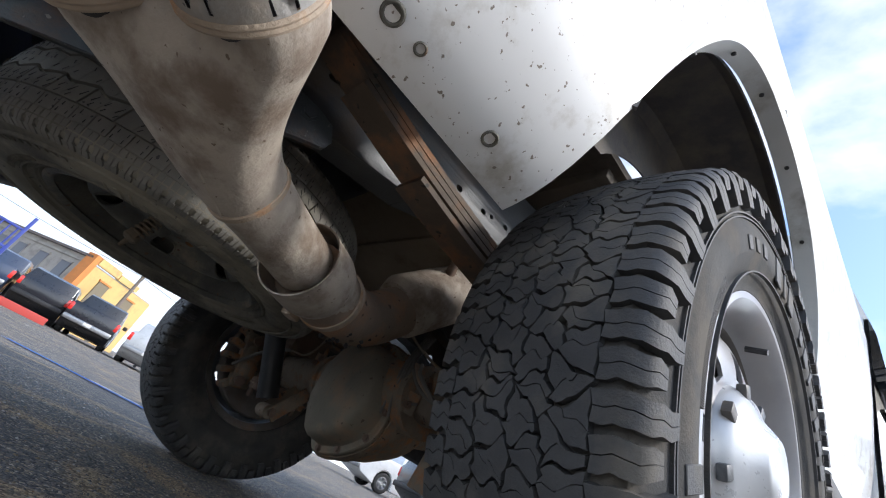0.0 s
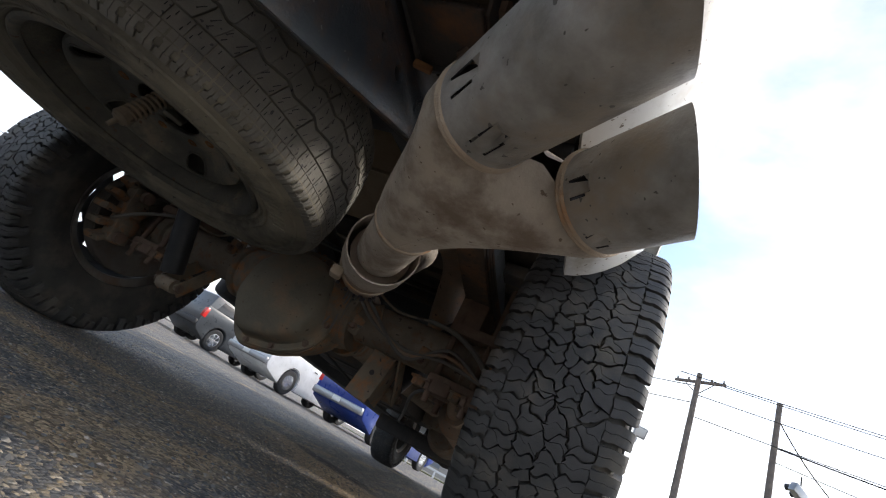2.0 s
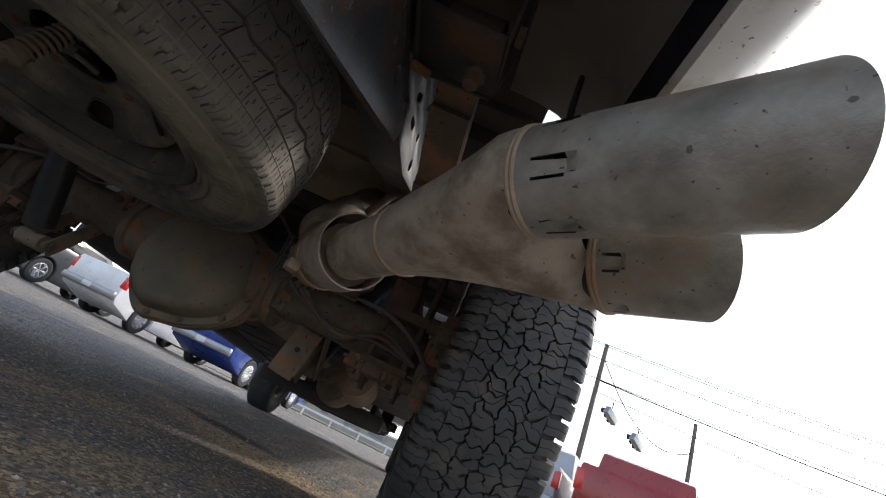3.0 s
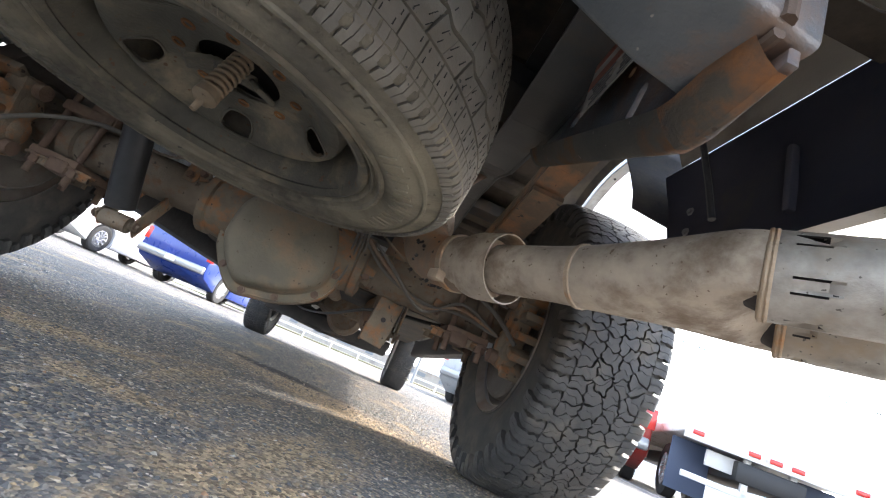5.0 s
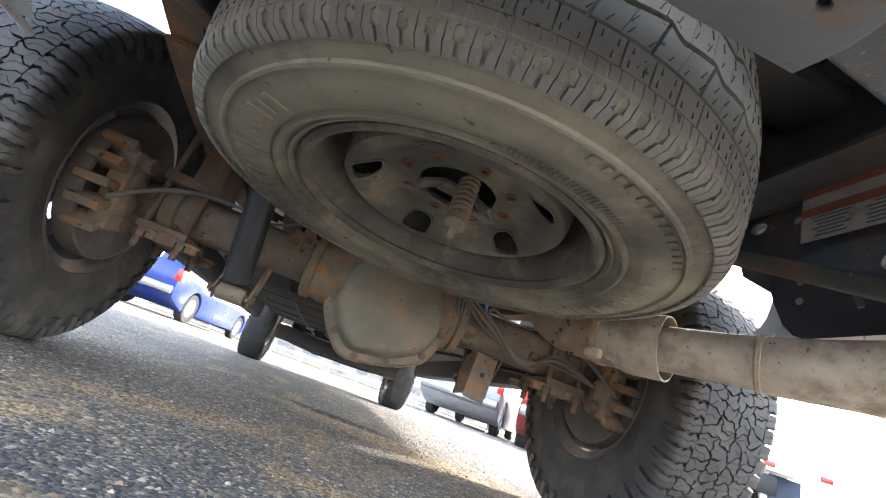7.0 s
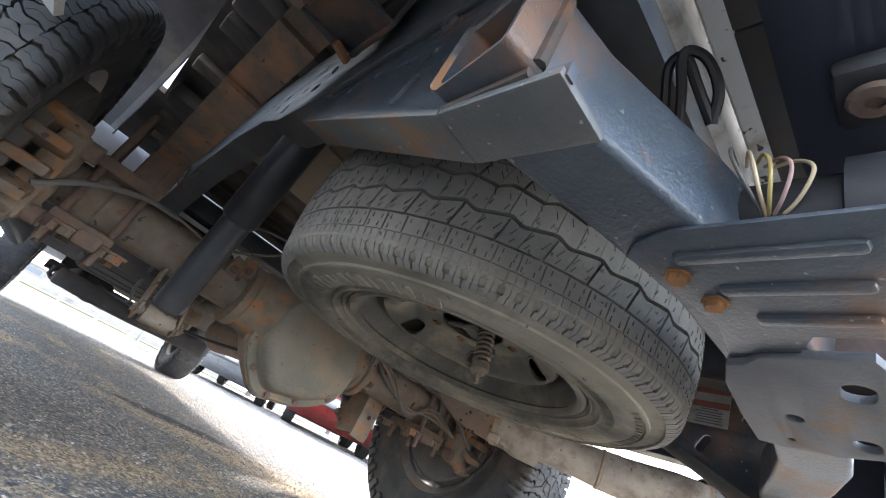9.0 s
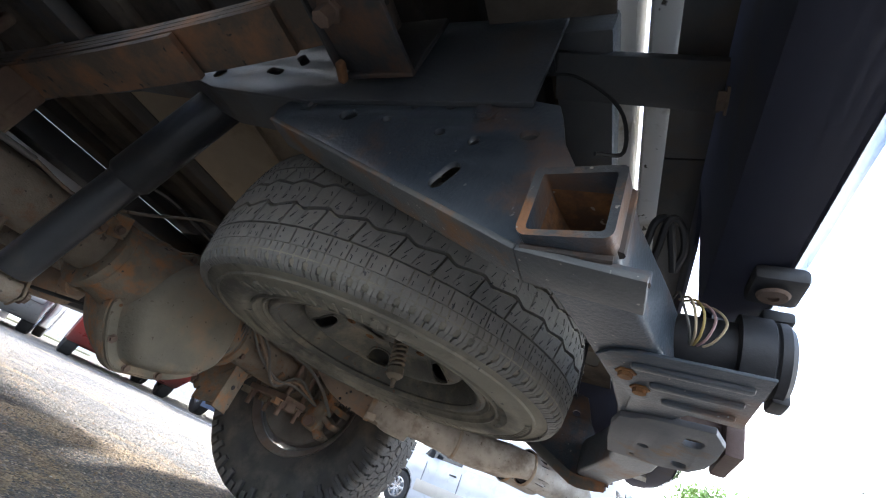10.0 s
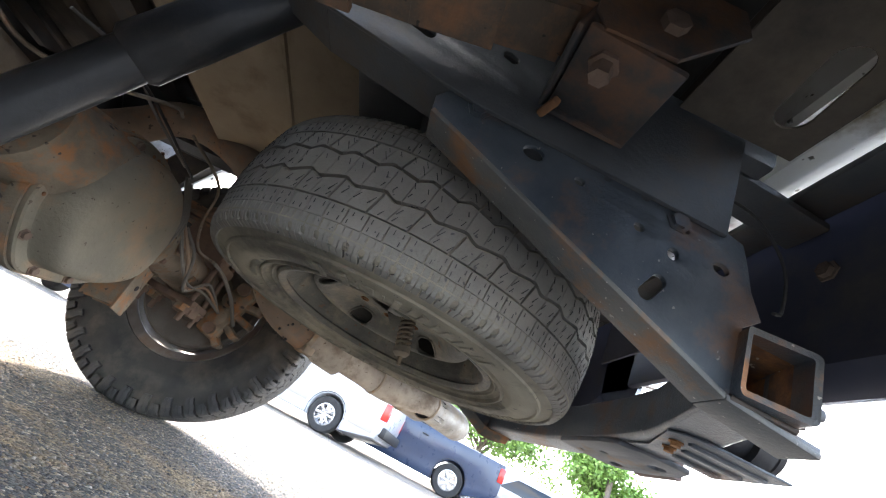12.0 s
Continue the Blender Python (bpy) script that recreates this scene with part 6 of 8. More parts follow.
for sx in (1, -1):
    bm = bmesh.new()
    add_box(bm, (sx * 0.93, 2.16, 0.95), (0.018, 1.12, 0.8), None, 0.012)
    part("cab_door", bm, WHITE_PAINT, cab, "white cab door")
    bm = box((sx * 0.946, 1.72, 1.2), (0.03, 0.16, 0.035), None, 0.01)
    part("door_handle", bm, BLACK_PLASTIC, cab)
    bm = bmesh.new()
    add_box(bm, (sx * 1.13, 2.2, 1.275), (0.15, 0.07, 0.2), None, 0.025, 3)
    mir = part("tow_mirror", bm, BLACK_PLASTIC, truck, "black telescopic towing mirror")
    for z in (1.33, 1.22):
        bm = pipe([(sx * 0.92, 2.2, z), (sx * 1.1, 2.2, z)], 0.016, 12)
        part("mirror_arm", bm, BLACK_PLASTIC, mir)
    bm = bmesh.new()
    add_box(bm, (sx * 1.13, 2.162, 1.31), (0.125, 0.004, 0.105), None, 0.0015)
    add_box(bm, (sx * 1.13, 2.162, 1.222), (0.125, 0.004, 0.05), None, 0.0015)
    part("mirror_glass", bm, plain("mirror_glass", (0.25, 0.27, 0.3), 0.05, 1.0), mir)
    bm = box((sx * 1.203, 2.19, 1.255), (0.006, 0.03, 0.06), None, 0.002)
    part("mirror_lamp", bm, plain("amber_lens", (0.7, 0.14, 0.05), 0.3), mir)
    # unseen rocker box, added to keep the sun off the ground underneath
    bm = box((sx * 0.845, 1.76, 0.505), (0.09, 2.76, 0.25), None, 0.03)
    part("sun_block_rocker", bm, BLACK_PLASTIC, truck)
bm = box((0, 2.6, 0.70), (1.8, 3.2, 0.02))
part("cab_floor", bm, DARK_UNDER, truck, "dark cab underside")

# ---------------------------------------------------------------- the spare wheel, hung under the bed on its winch
SPC = Vector((0.0, -0.845, 0.505))
SP_R, SP_HALF = 0.369, 0.116
spare = thing("spare_wheel", Matrix.Translation(SPC) @ Matrix.Rotation(radians(90), 4, "Y"), "dirty spare wheel hung level under the truck bed", "spare wheel")
# local x points down
bm = casing(bmesh.new(), SP_R, SP_HALF, 0.218, 0.0075)
part("tyre", bm, RUBBER_DUSTY, spare, "mud-caked worn highway tyre")
bm = tread_polygons(bmesh.new(), highway_cells(SP_R, 40), SP_R, 0.0075, 0.082)
tread_blocks(bm, SP_R, SP_HALF, highway_shoulder(), 52, 0.0075, 0.082, 0, 0.012)
tagged(part("tread", bm, SPARE_TREAD, spare, "worn grey highway tread with zigzag grooves"), kind="stuff")
for profile in ([(0.311, 0.110), (0.3145, 0.1155), (0.3185, 0.1145), (0.321, 0.108)], [(0.2455, 0.106), (0.248, 0.1125), (0.2515, 0.1125), (0.2545, 0.108)], [(0.231, 0.1), (0.233, 0.104), (0.2355, 0.104), (0.2375, 0.1)]):
    part("sidewall_rib", lathe(bmesh.new(), profile, 96), RUBBER_DUSTY, spare)
tagged(part("sipe", sipe_marks(SP_R, 40, 0.082), RUBBER_PLAIN, spare, "short dark cuts in the tread"), kind="stuff")
bm = bmesh.new()
for base in (236, 58):
    for k in range(8):
        a = radians(base + k * 8)
        for off, w, h in ((-1.6, 0.011, rng.uniform(0.022, 0.034)), (2.4, 0.004, rng.uniform(0.016, 0.034))):
            b = a + radians(off)
            add_box(bm, (SP_HALF + 0.0004, 0.284 * math.cos(b), 0.284 * math.sin(b)), (0.0035, h, w), Matrix.Rotation(b, 4, "X"), 0.0008, 1)
for base, count in ((150, 26), (330, 20)):
    for k in range(count):
        a = radians(base + k * 1.3)
        add_box(bm, (SP_HALF * 0.993, 0.268 * math.cos(a), 0.268 * math.sin(a)), (0.0014, 0.02, 0.0012), Matrix.Rotation(a, 4, "X"), 0, 1)
for k in range(14):
    a = radians(128 + k * 3.2)
    add_box(bm, (SP_HALF * 0.985, 0.3055 * math.cos(a), 0.3055 * math.sin(a)), (0.0025, 0.009, rng.uniform(0.004, 0.012)), Matrix.Rotation(a, 4, "X"), 0, 1)
tagged(part("raised_lettering", bm, RUBBER_DUSTY, spare), "raised sidewall marks caked in dust", kind="stuff")
bm = bmesh.new()
lathe(bm, [(0.208, 0.094), (0.213, 0.101), (0.2195, 0.103), (0.225, 0.100), (0.226, 0.094), (0.219, 0.09), (0.21, 0.084), (0.206, 0.03), (0.19, 0.0), (0.19, -0.05), (0.21, -0.09), (0.228, -0.1), (0.22, -0.106), (0.2, -0.09), (0.18, -0.05), (0.183, 0.0), (0.198, 0.035), (0.203, 0.075), (0.212, 0.09)], 72, closed=True)
rim = part("rim", bm, SPARE_RIM, spare, "dirt-streaked steel rim")


def spare_dish(r):
    """The disc: a domed ring with a recessed hub and an outer edge that turns up into the well."""
    rise = max(0.0, min(1.0, (r - 0.104) / 0.052))
    return 0.038 + 0.03 * rise * rise * (3 - 2 * rise) - 1.0 * max(0.0, r - 0.166) - 6.0 * max(0.0, r - 0.171)


HOLE_A = [12 + 72 * k for k in range(5)]
n = 180
radii = [0.06, 0.066, 0.075, 0.085, 0.095, 0.105, 0.111, 0.1155, 0.119, 0.124, 0.13, 0.136, 0.142, 0.148, 0.154, 0.16, 0.166, 0.170, 0.173, 0.176, 0.18, 0.185]
bm = bmesh.new()
grid = [[bm.verts.new((spare_dish(r), r * math.cos(2 * math.pi * k / n), r * math.sin(2 * math.pi * k / n))) for k in range(n)] for r in radii]


def in_window(r, a):
    for w in HOLE_A:
        da = radians((a - w + 180) % 360 - 180) * r
        if abs(da / 0.026) ** 2.6 + abs((r - 0.137) / 0.0205) ** 2.6 < 1:
            return True
    for w in range(8):
        da = radians((a - 45 * w - 10 + 180) % 360 - 180) * r
        if da * da + (r - 0.085) ** 2 < 0.0055 ** 2:
            return True
    return False


for i in range(len(radii) - 1):
    for k in range(n):
        r, a = (radii[i] + radii[i + 1]) / 2, 360 * (k + 0.5) / n
        if not in_window(r, -a):
            q = (k + 1) % n
            bm.faces.new((grid[i][k], grid[i][q], grid[i + 1][q], grid[i + 1][k]))
back = bmesh.ops.duplicate(bm, geom=bm.verts[:] + bm.faces[:])["geom"]
bmesh.ops.translate(bm, verts=[v for v in back if isinstance(v, bmesh.types.BMVert)], vec=(-0.006, 0, 0))
part("rim_disc", bm, SPARE_RIM, rim, "stamped steel disc with five hand holes")
for w in HOLE_A:
    a = radians(-w)
    pts = []
    for t in (2 * math.pi * k / 24 for k in range(25)):
        r = 0.137 + 0.0205 * math.copysign(abs(math.sin(t)) ** 0.77, math.sin(t))
        turn = a + 0.026 * math.copysign(abs(math.cos(t)) ** 0.77, math.cos(t)) / 0.137
        pts.append((spare_dish(r) + 0.0005, r * math.cos(turn), r * math.sin(turn)))
    part("hand_hole_rim", pipe(pts, 0.0022, 6), SPARE_RIM, rim, "dirt-edged hand hole")
for w in range(8):
    a = -radians(45 * w + 10)
    pts = [(spare_dish(0.085) + 0.001, 0.085 * math.cos(a) + 0.0075 * math.cos(t), 0.085 * math.sin(a) + 0.0075 * math.sin(t)) for t in (2 * math.pi * k / 12 for k in range(13))]
    part("bolt_hole_rim", pipe(pts, 0.002, 6), RUST_BRIGHT, rim, "rusty bolt hole")
# winch end: adapter plate through the centre hole, spring, cable end
bm = bmesh.new()
for a, b in (((0.062, -0.02, -0.06), (0.044, -0.012, -0.03)), ((0.044, -0.012, -0.03), (0.042, 0.0, 0.03)), ((0.042, 0.0, 0.03), (0.064, -0.02, 0.058))):
    beam(bm, a, b, 0.034, 0.008, 0.003, up=(1, 0, 0))
part("winch_plate", bm, SPARE_RIM, spare, "bent steel winch plate in the centre hole")
SPRING = along((0.03, -0.028, 0.010), (0.122, -0.052, 0.005))
helix = [SPRING @ Vector((0.075 * t / 80, 0.0135 * math.cos(t * 0.62), 0.0135 * math.sin(t * 0.62))) for t in range(81)]
part("winch_spring", pipe(helix, 0.003, 8), COVER, spare, "dust-caked coil spring on the winch cable")
bm = lathe(bmesh.new(), [(0, -0.03), (0.006, -0.03), (0.006, 0.072), (0.0155, 0.073), (0.0165, 0.085), (0.012, 0.09), (0.005, 0.092), (0.004, 0.108), (0, 0.109)], 14, SPRING)
part("cable_end", bm, COVER, spare)

# near-black disc added close above the rim; its colour stands for the holes' shade
bm = plate(ellipse(0, 0, 0.178, 0.178, 40), [], 0.012, pose(0, SPC.y, 0.53), 0.002)
winch = part("hole_shade_disc", bm, RUBBER_PLAIN, truck, "near-black disc added behind the spare rim's holes to stand for their shade")
part("winch_body", lathe(bmesh.new(), [(0, -0.02), (0.09, -0.02), (0.1, 0.0), (0.1, 0.06), (0, 0.06)], 24, along((0, SPC.y, 0.56), (0, SPC.y, 1))), DARK_UNDER, winch)

# ---------------------------------------------------------------- ground
ASPHALT = bpy.data.materials.new("old_asphalt")
ASPHALT.use_nodes = True


def asphalt_nodes():
    nt = ASPHALT.node_tree
    nd, l = nt.nodes, nt.links
    p = nd["Principled BSDF"]
    tc = nd.new("ShaderNodeTexCoord")

    def noise_node(sc, det=6.0, rg=0.6):
        t = nd.new("ShaderNodeTexNoise")
        t.inputs["Scale"].default_value, t.inputs["Detail"].default_value, t.inputs["Roughness"].default_value = sc, det, rg
        l.new(tc.outputs["Object"], t.inputs["Vector"])
        return t

    vor = nd.new("ShaderNodeTexVoronoi")
    vor.inputs["Scale"].default_value = 165
    l.new(tc.outputs["Object"], vor.inputs["Vector"])
    stone = nd.new("ShaderNodeValToRGB")
    e = stone.color_ramp.elements
    e[0].position, e[0].color = 0.0, (0.06, 0.062, 0.068, 1)
    e[1].position, e[1].color = 1.0, (0.62, 0.56, 0.47, 1)
    for pos, c in ((0.35, (0.115, 0.118, 0.126, 1)), (0.6, (0.17, 0.165, 0.16, 1)), (0.8, (0.26, 0.225, 0.175, 1)), (0.92, (0.4, 0.33, 0.23, 1))):
        x = e.new(pos)
        x.color = c
    sep = nd.new("ShaderNodeSeparateColor")
    l.new(vor.outputs["Color"], sep.inputs[0])
    l.new(sep.outputs[0], stone.inputs[0])
    big = noise_node(1.1, 5)
    mix1 = nd.new("ShaderNodeMix")
    mix1.data_type = "RGBA"
    mix1.blend_type = "MULTIPLY"
    mix1.inputs[0].default_value = 0.8
    r1 = nd.new("ShaderNodeValToRGB")
    r1.color_ramp.elements[0].position, r1.color_ramp.elements[0].color = 0.35, (0.62, 0.63, 0.66, 1)
    r1.color_ramp.elements[1].position, r1.color_ramp.elements[1].color = 0.65, (1.15, 1.1, 1.02, 1)
    l.new(big.outputs[0], r1.inputs[0])
    l.new(stone.outputs[0], mix1.inputs[6])
    l.new(r1.outputs[0], mix1.inputs[7])
    # trails of dry tan silt, drawn out along the slope
    mp = nd.new("ShaderNodeMapping")
    mp.inputs["Rotation"].default_value = (0, 0, radians(28))
    mp.inputs["Scale"].default_value = (1.0, 0.35, 1)
    l.new(tc.outputs["Object"], mp.inputs[0])
    silt = noise_node(4.0, 7, 0.65)
    l.new(mp.outputs[0], silt.inputs["Vector"])
    rs = nd.new("ShaderNodeMapRange")
    rs.inputs["From Min"].default_value, rs.inputs["From Max"].default_value, rs.inputs["To Max"].default_value = 0.53, 0.64, 1.0
    l.new(silt.outputs[0], rs.inputs["Value"])
    tan = nd.new("ShaderNodeValToRGB")
    tan.color_ramp.elements[0].position, tan.color_ramp.elements[0].color = 0.15, (0.15, 0.11, 0.07, 1)
    tan.color_ramp.elements[1].position, tan.color_ramp.elements[1].color = 1.0, (0.6, 0.45, 0.27, 1)
    l.new(sep.outputs[1], tan.inputs[0])
    mix2 = nd.new("ShaderNodeMix")
    mix2.data_type = "RGBA"
    l.new(tan.outputs[0], mix2.inputs[7])
    # places where silt has settled, and one where oil has dripped: (x, y, half length, half width, turn)
    def blot(x, y, a, b, turn):
        mp = nd.new("ShaderNodeMapping")
        mp.vector_type = "TEXTURE"
        mp.inputs["Location"].default_value = (x, y, 0)
        mp.inputs["Rotation"].default_value = (0, 0, radians(turn))
        mp.inputs["Scale"].default_value = (a, b, 1)
        l.new(tc.outputs["Object"], mp.inputs[0])
        ln = nd.new("ShaderNodeVectorMath")
        ln.operation = "LENGTH"
        l.new(mp.outputs[0], ln.inputs[0])
        ad = nd.new("ShaderNodeMath")
        ad.operation = "MULTIPLY_ADD"
        ad.inputs[1].default_value = 2.2
        l.new(ragged.outputs[0], ad.inputs[0])
        l.new(ln.outputs["Value"], ad.inputs[2])
        mr = nd.new("ShaderNodeMapRange")
        mr.inputs["From Min"].default_value, mr.inputs["From Max"].default_value, mr.inputs["To Min"].default_value, mr.inputs["To Max"].default_value = 1.6, 2.2, 1.0, 0.0
        l.new(ad.outputs[0], mr.inputs["Value"])
        return mr.outputs[0]

    ragged = noise_node(22, 6, 0.7)
    silt_all = rs.outputs[0]
    for spot in ((0.0, -0.672, 0.15, 0.05, -4), (-0.3, -0.44, 0.3, 0.09, 25), (-0.42, -0.78, 0.14, 0.06, 60), (0.25, 0.2, 0.6, 0.22, -38), (-0.3, -1.05, 0.12, 0.08, 20), (0.3, -0.85, 0.2, 0.08, 10)):
        mx = nd.new("ShaderNodeMath")
        mx.operation = "MAXIMUM"
        l.new(silt_all, mx.inputs[0])
        l.new(blot(*spot), mx.inputs[1])
        silt_all = mx.outputs[0]
    l.new(silt_all, mix2.inputs[0])
    oil = nd.new("ShaderNodeMix")
    oil.data_type = "RGBA"
    oil.inputs[7].default_value = (0.035, 0.03, 0.026, 1)
    l.new(blot(0.06, 0.5, 0.28, 0.1, -20), oil.inputs[0])
    l.new(mix1.outputs[2], mix2.inputs[6])
    l.new(mix2.outputs[2], oil.inputs[6])
    l.new(oil.outputs[2], p.inputs["Base Color"])
    p.inputs["Roughness"].default_value = 0.85
    b = nd.new("ShaderNodeBump")
    b.inputs["Strength"].default_value, b.inputs["Distance"].default_value = 0.9, 0.006
    fn = noise_node(260, 4)
    add = nd.new("ShaderNodeMath")
    add.operation = "MULTIPLY_ADD"
    add.inputs[1].default_value = -1.2
    l.new(vor.outputs["Distance"], add.inputs[0])
    l.new(fn.outputs[0], add.inputs[2])
    l.new(add.outputs[0], b.inputs["Height"])
    l.new(b.outputs[0], p.inputs["Normal"])


asphalt_nodes()


def ground_height(x, y):
    """Level under the truck, with the fall of a car park further out."""
    return 0.012 * max(0.0, -x - 7) if x < 0 else 0.0


bm = bmesh.new()
gx = sorted({*[-600, -300, -120, -60, -40, -30, -22, -16, -12, -9, -7, -5, -3.5, 3.5, 5, 7, 9, 12, 16, 22, 30, 40, 60, 120, 300, 600], *[round(-2.4 + 0.12 * k, 2) for k in range(41)]})
gy = sorted({*[-600, -300, -120, -60, -40, -30, -20, -14, -10, -7, -5, -3.5, 5, 7, 9, 12, 16, 22, 30, 40, 60, 120, 300, 600], *[round(-2.6 + 0.12 * k, 2) for k in range(51)]})
grid = [[bm.verts.new((x, y, ground_height(x, y) + (0.004 * (noise.noise(Vector((x * 1.7, y * 1.7, 0)))) if abs(x) < 2.5 and -3 < y < 4 else 0))) for y in gy] for x in gx]
for i in range(len(gx) - 1):
    for k in range(len(gy) - 1):
        bm.faces.new((grid[i][k], grid[i + 1][k], grid[i + 1][k + 1], grid[i][k + 1]))
ground = tagged(mesh_object("ground", bm, ASPHALT), "grey worn asphalt with exposed gravel and tan silt trails", "ground", kind="structure")

# gravel worn loose from the surface, lying in it
STONES = bpy.data.materials.new("gravel_stone")
STONES.use_nodes = True
_nt = STONES.node_tree
_geo = _nt.nodes.new("ShaderNodeNewGeometry")
_rp = _nt.nodes.new("ShaderNodeValToRGB")
_e = _rp.color_ramp.elements
_e[0].color, _e[1].color = (0.09, 0.088, 0.086, 1), (0.6, 0.56, 0.5, 1)
for _p, _c in ((0.2, (0.1, 0.1, 0.1, 1)), (0.42, (0.17, 0.16, 0.15, 1)), (0.58, (0.22, 0.18, 0.12, 1)), (0.7, (0.3, 0.22, 0.13, 1)), (0.8, (0.14, 0.14, 0.145, 1)), (0.86, (0.34, 0.3, 0.25, 1)), (0.92, (0.5, 0.46, 0.4, 1)), (0.96, (0.28, 0.14, 0.06, 1))):
    _x = _e.new(_p)
    _x.color = _c
_nt.links.new(_geo.outputs["Random Per Island"], _rp.inputs[0])
_nt.links.new(_rp.outputs[0], _nt.nodes["Principled BSDF"].inputs["Base Color"])
_nt.nodes["Principled BSDF"].inputs["Roughness"].default_value = 0.8


def gravel(count, x0, x1, y0, y1, lo, hi, seed):
    """Many low stones, each a squashed octahedron with jittered corners."""
    r = np.random.RandomState(seed)
    base = np.array([(1, 0, 0), (0.3, 0.95, 0), (-0.8, 0.6, 0), (-0.8, -0.6, 0), (0.3, -0.95, 0), (0.25, 0.1, 0.75), (-0.3, -0.1, 0.7), (0, 0, -0.3)])
    tris = [(0, 1, 5), (1, 2, 5), (2, 6, 5), (2, 3, 6), (3, 4, 6), (4, 5, 6), (4, 0, 5), (1, 0, 7), (2, 1, 7), (3, 2, 7), (4, 3, 7), (0, 4, 7)]
    verts, faces = [], []
    for i in range(count):
        x, y = r.uniform(x0, x1), r.uniform(y0, y1)
        s = lo + (hi - lo) * r.rand() ** 2.6
        a = r.uniform(0, 6.28)
        v = base * r.uniform(0.75, 1.2, (8, 1)) * (s, s * r.uniform(0.6, 1.0), s * r.uniform(0.45, 0.8))
        z = 0.004 * noise.noise(Vector((x * 1.7, y * 1.7, 0)))
        k = len(verts)
        verts += [(x + p[0] * math.cos(a) - p[1] * math.sin(a), y + p[0] * math.sin(a) + p[1] * math.cos(a), z + p[2]) for p in v]
        faces += [(k + a_, k + b_, k + c_) for a_, b_, c_ in tris]
    me = bpy.data.meshes.new("gravel")
    me.from_pydata(verts, [], faces)
    me.materials.append(STONES)
    return tagged(new("gravel", me), "loose grey and tan gravel embedded in the asphalt", "gravel", kind="stuff")


gravel(30000, -1.5, 1.5, -1.65, 0.3, 0.0015, 0.0056, 3)
gravel(12000, -1.8, 1.8, 0.3, 3.2, 0.0025, 0.007, 4)

# ---------------------------------------------------------------- things further off
GLASS_DARK = plain("tinted_glass", (0.012, 0.014, 0.017), 0.06)
RED_LENS = plain("red_lens", (0.55, 0.02, 0.015), 0.2, 0, 0.5)
ALLOY = plain("alloy", (0.55, 0.56, 0.58), 0.25, 0.8)
BUMPER_GREY = plain("bumper_grey", (0.3, 0.31, 0.32), 0.3, 0.7)
TRIM_BLACK = plain("trim_black", (0.015, 0.015, 0.016), 0.5)
PLATE_WHITE = plain("plate_white", (0.6, 0.6, 0.58), 0.5)


def car_paint(name, c):
    return surface(name, c, tuple(v * 0.85 for v in c), 0.3, 0, 2, 0.0, coat=0.4)


def arc(cy, cz, r, a0, a1, n=10):
    return [(cy + r * math.cos(radians(a0 + (a1 - a0) * k / n)), cz + r * math.sin(radians(a0 + (a1 - a0) * k / n))) for k in range(n + 1)]


def taper(bm, z0, amount):
    """Draws the sides in towards the top."""
    for v in bm.verts:
        if v.co.z > z0:
            v.co.x *= 1 - amount * (v.co.z - z0)
    return bm


def road_wheel(parent, x, y, r, spokes):
    sx = 1 if x > 0 else -1
    bm = bmesh.new()
    lathe(bm, [(r * 0.62, -0.1), (r * 0.75, -0.115), (r * 0.93, -0.11), (r, -0.085), (r, 0.085), (r * 0.93, 0.11), (r * 0.75, 0.115), (r * 0.62, 0.1)], 32)
    tyre = part("wheel", bm, RUBBER_PLAIN, parent)
    tyre.matrix_local = pose(x, y, r) @ Matrix.Diagonal((sx, 1, 1, 1))
    bm = bmesh.new()
    lathe(bm, [(r * 0.62, -0.09), (r * 0.62, 0.1), (r * 0.56, 0.104), (r * 0.54, 0.06), (r * 0.54, -0.05), (0, -0.05)], 32)
    for k in range(spokes):
        a = 2 * math.pi * k / spokes
        beam(bm, (0.075, 0, 0), (0.09, r * 0.56 * math.cos(a), r * 0.56 * math.sin(a)), 0.055, 0.03, 0.008, up=(1, 0, 0))
    lathe(bm, [(0, 0.095), (r * 0.16, 0.09), (r * 0.18, 0.06)], 16)
    part("alloy_rim", bm, ALLOY, tyre)


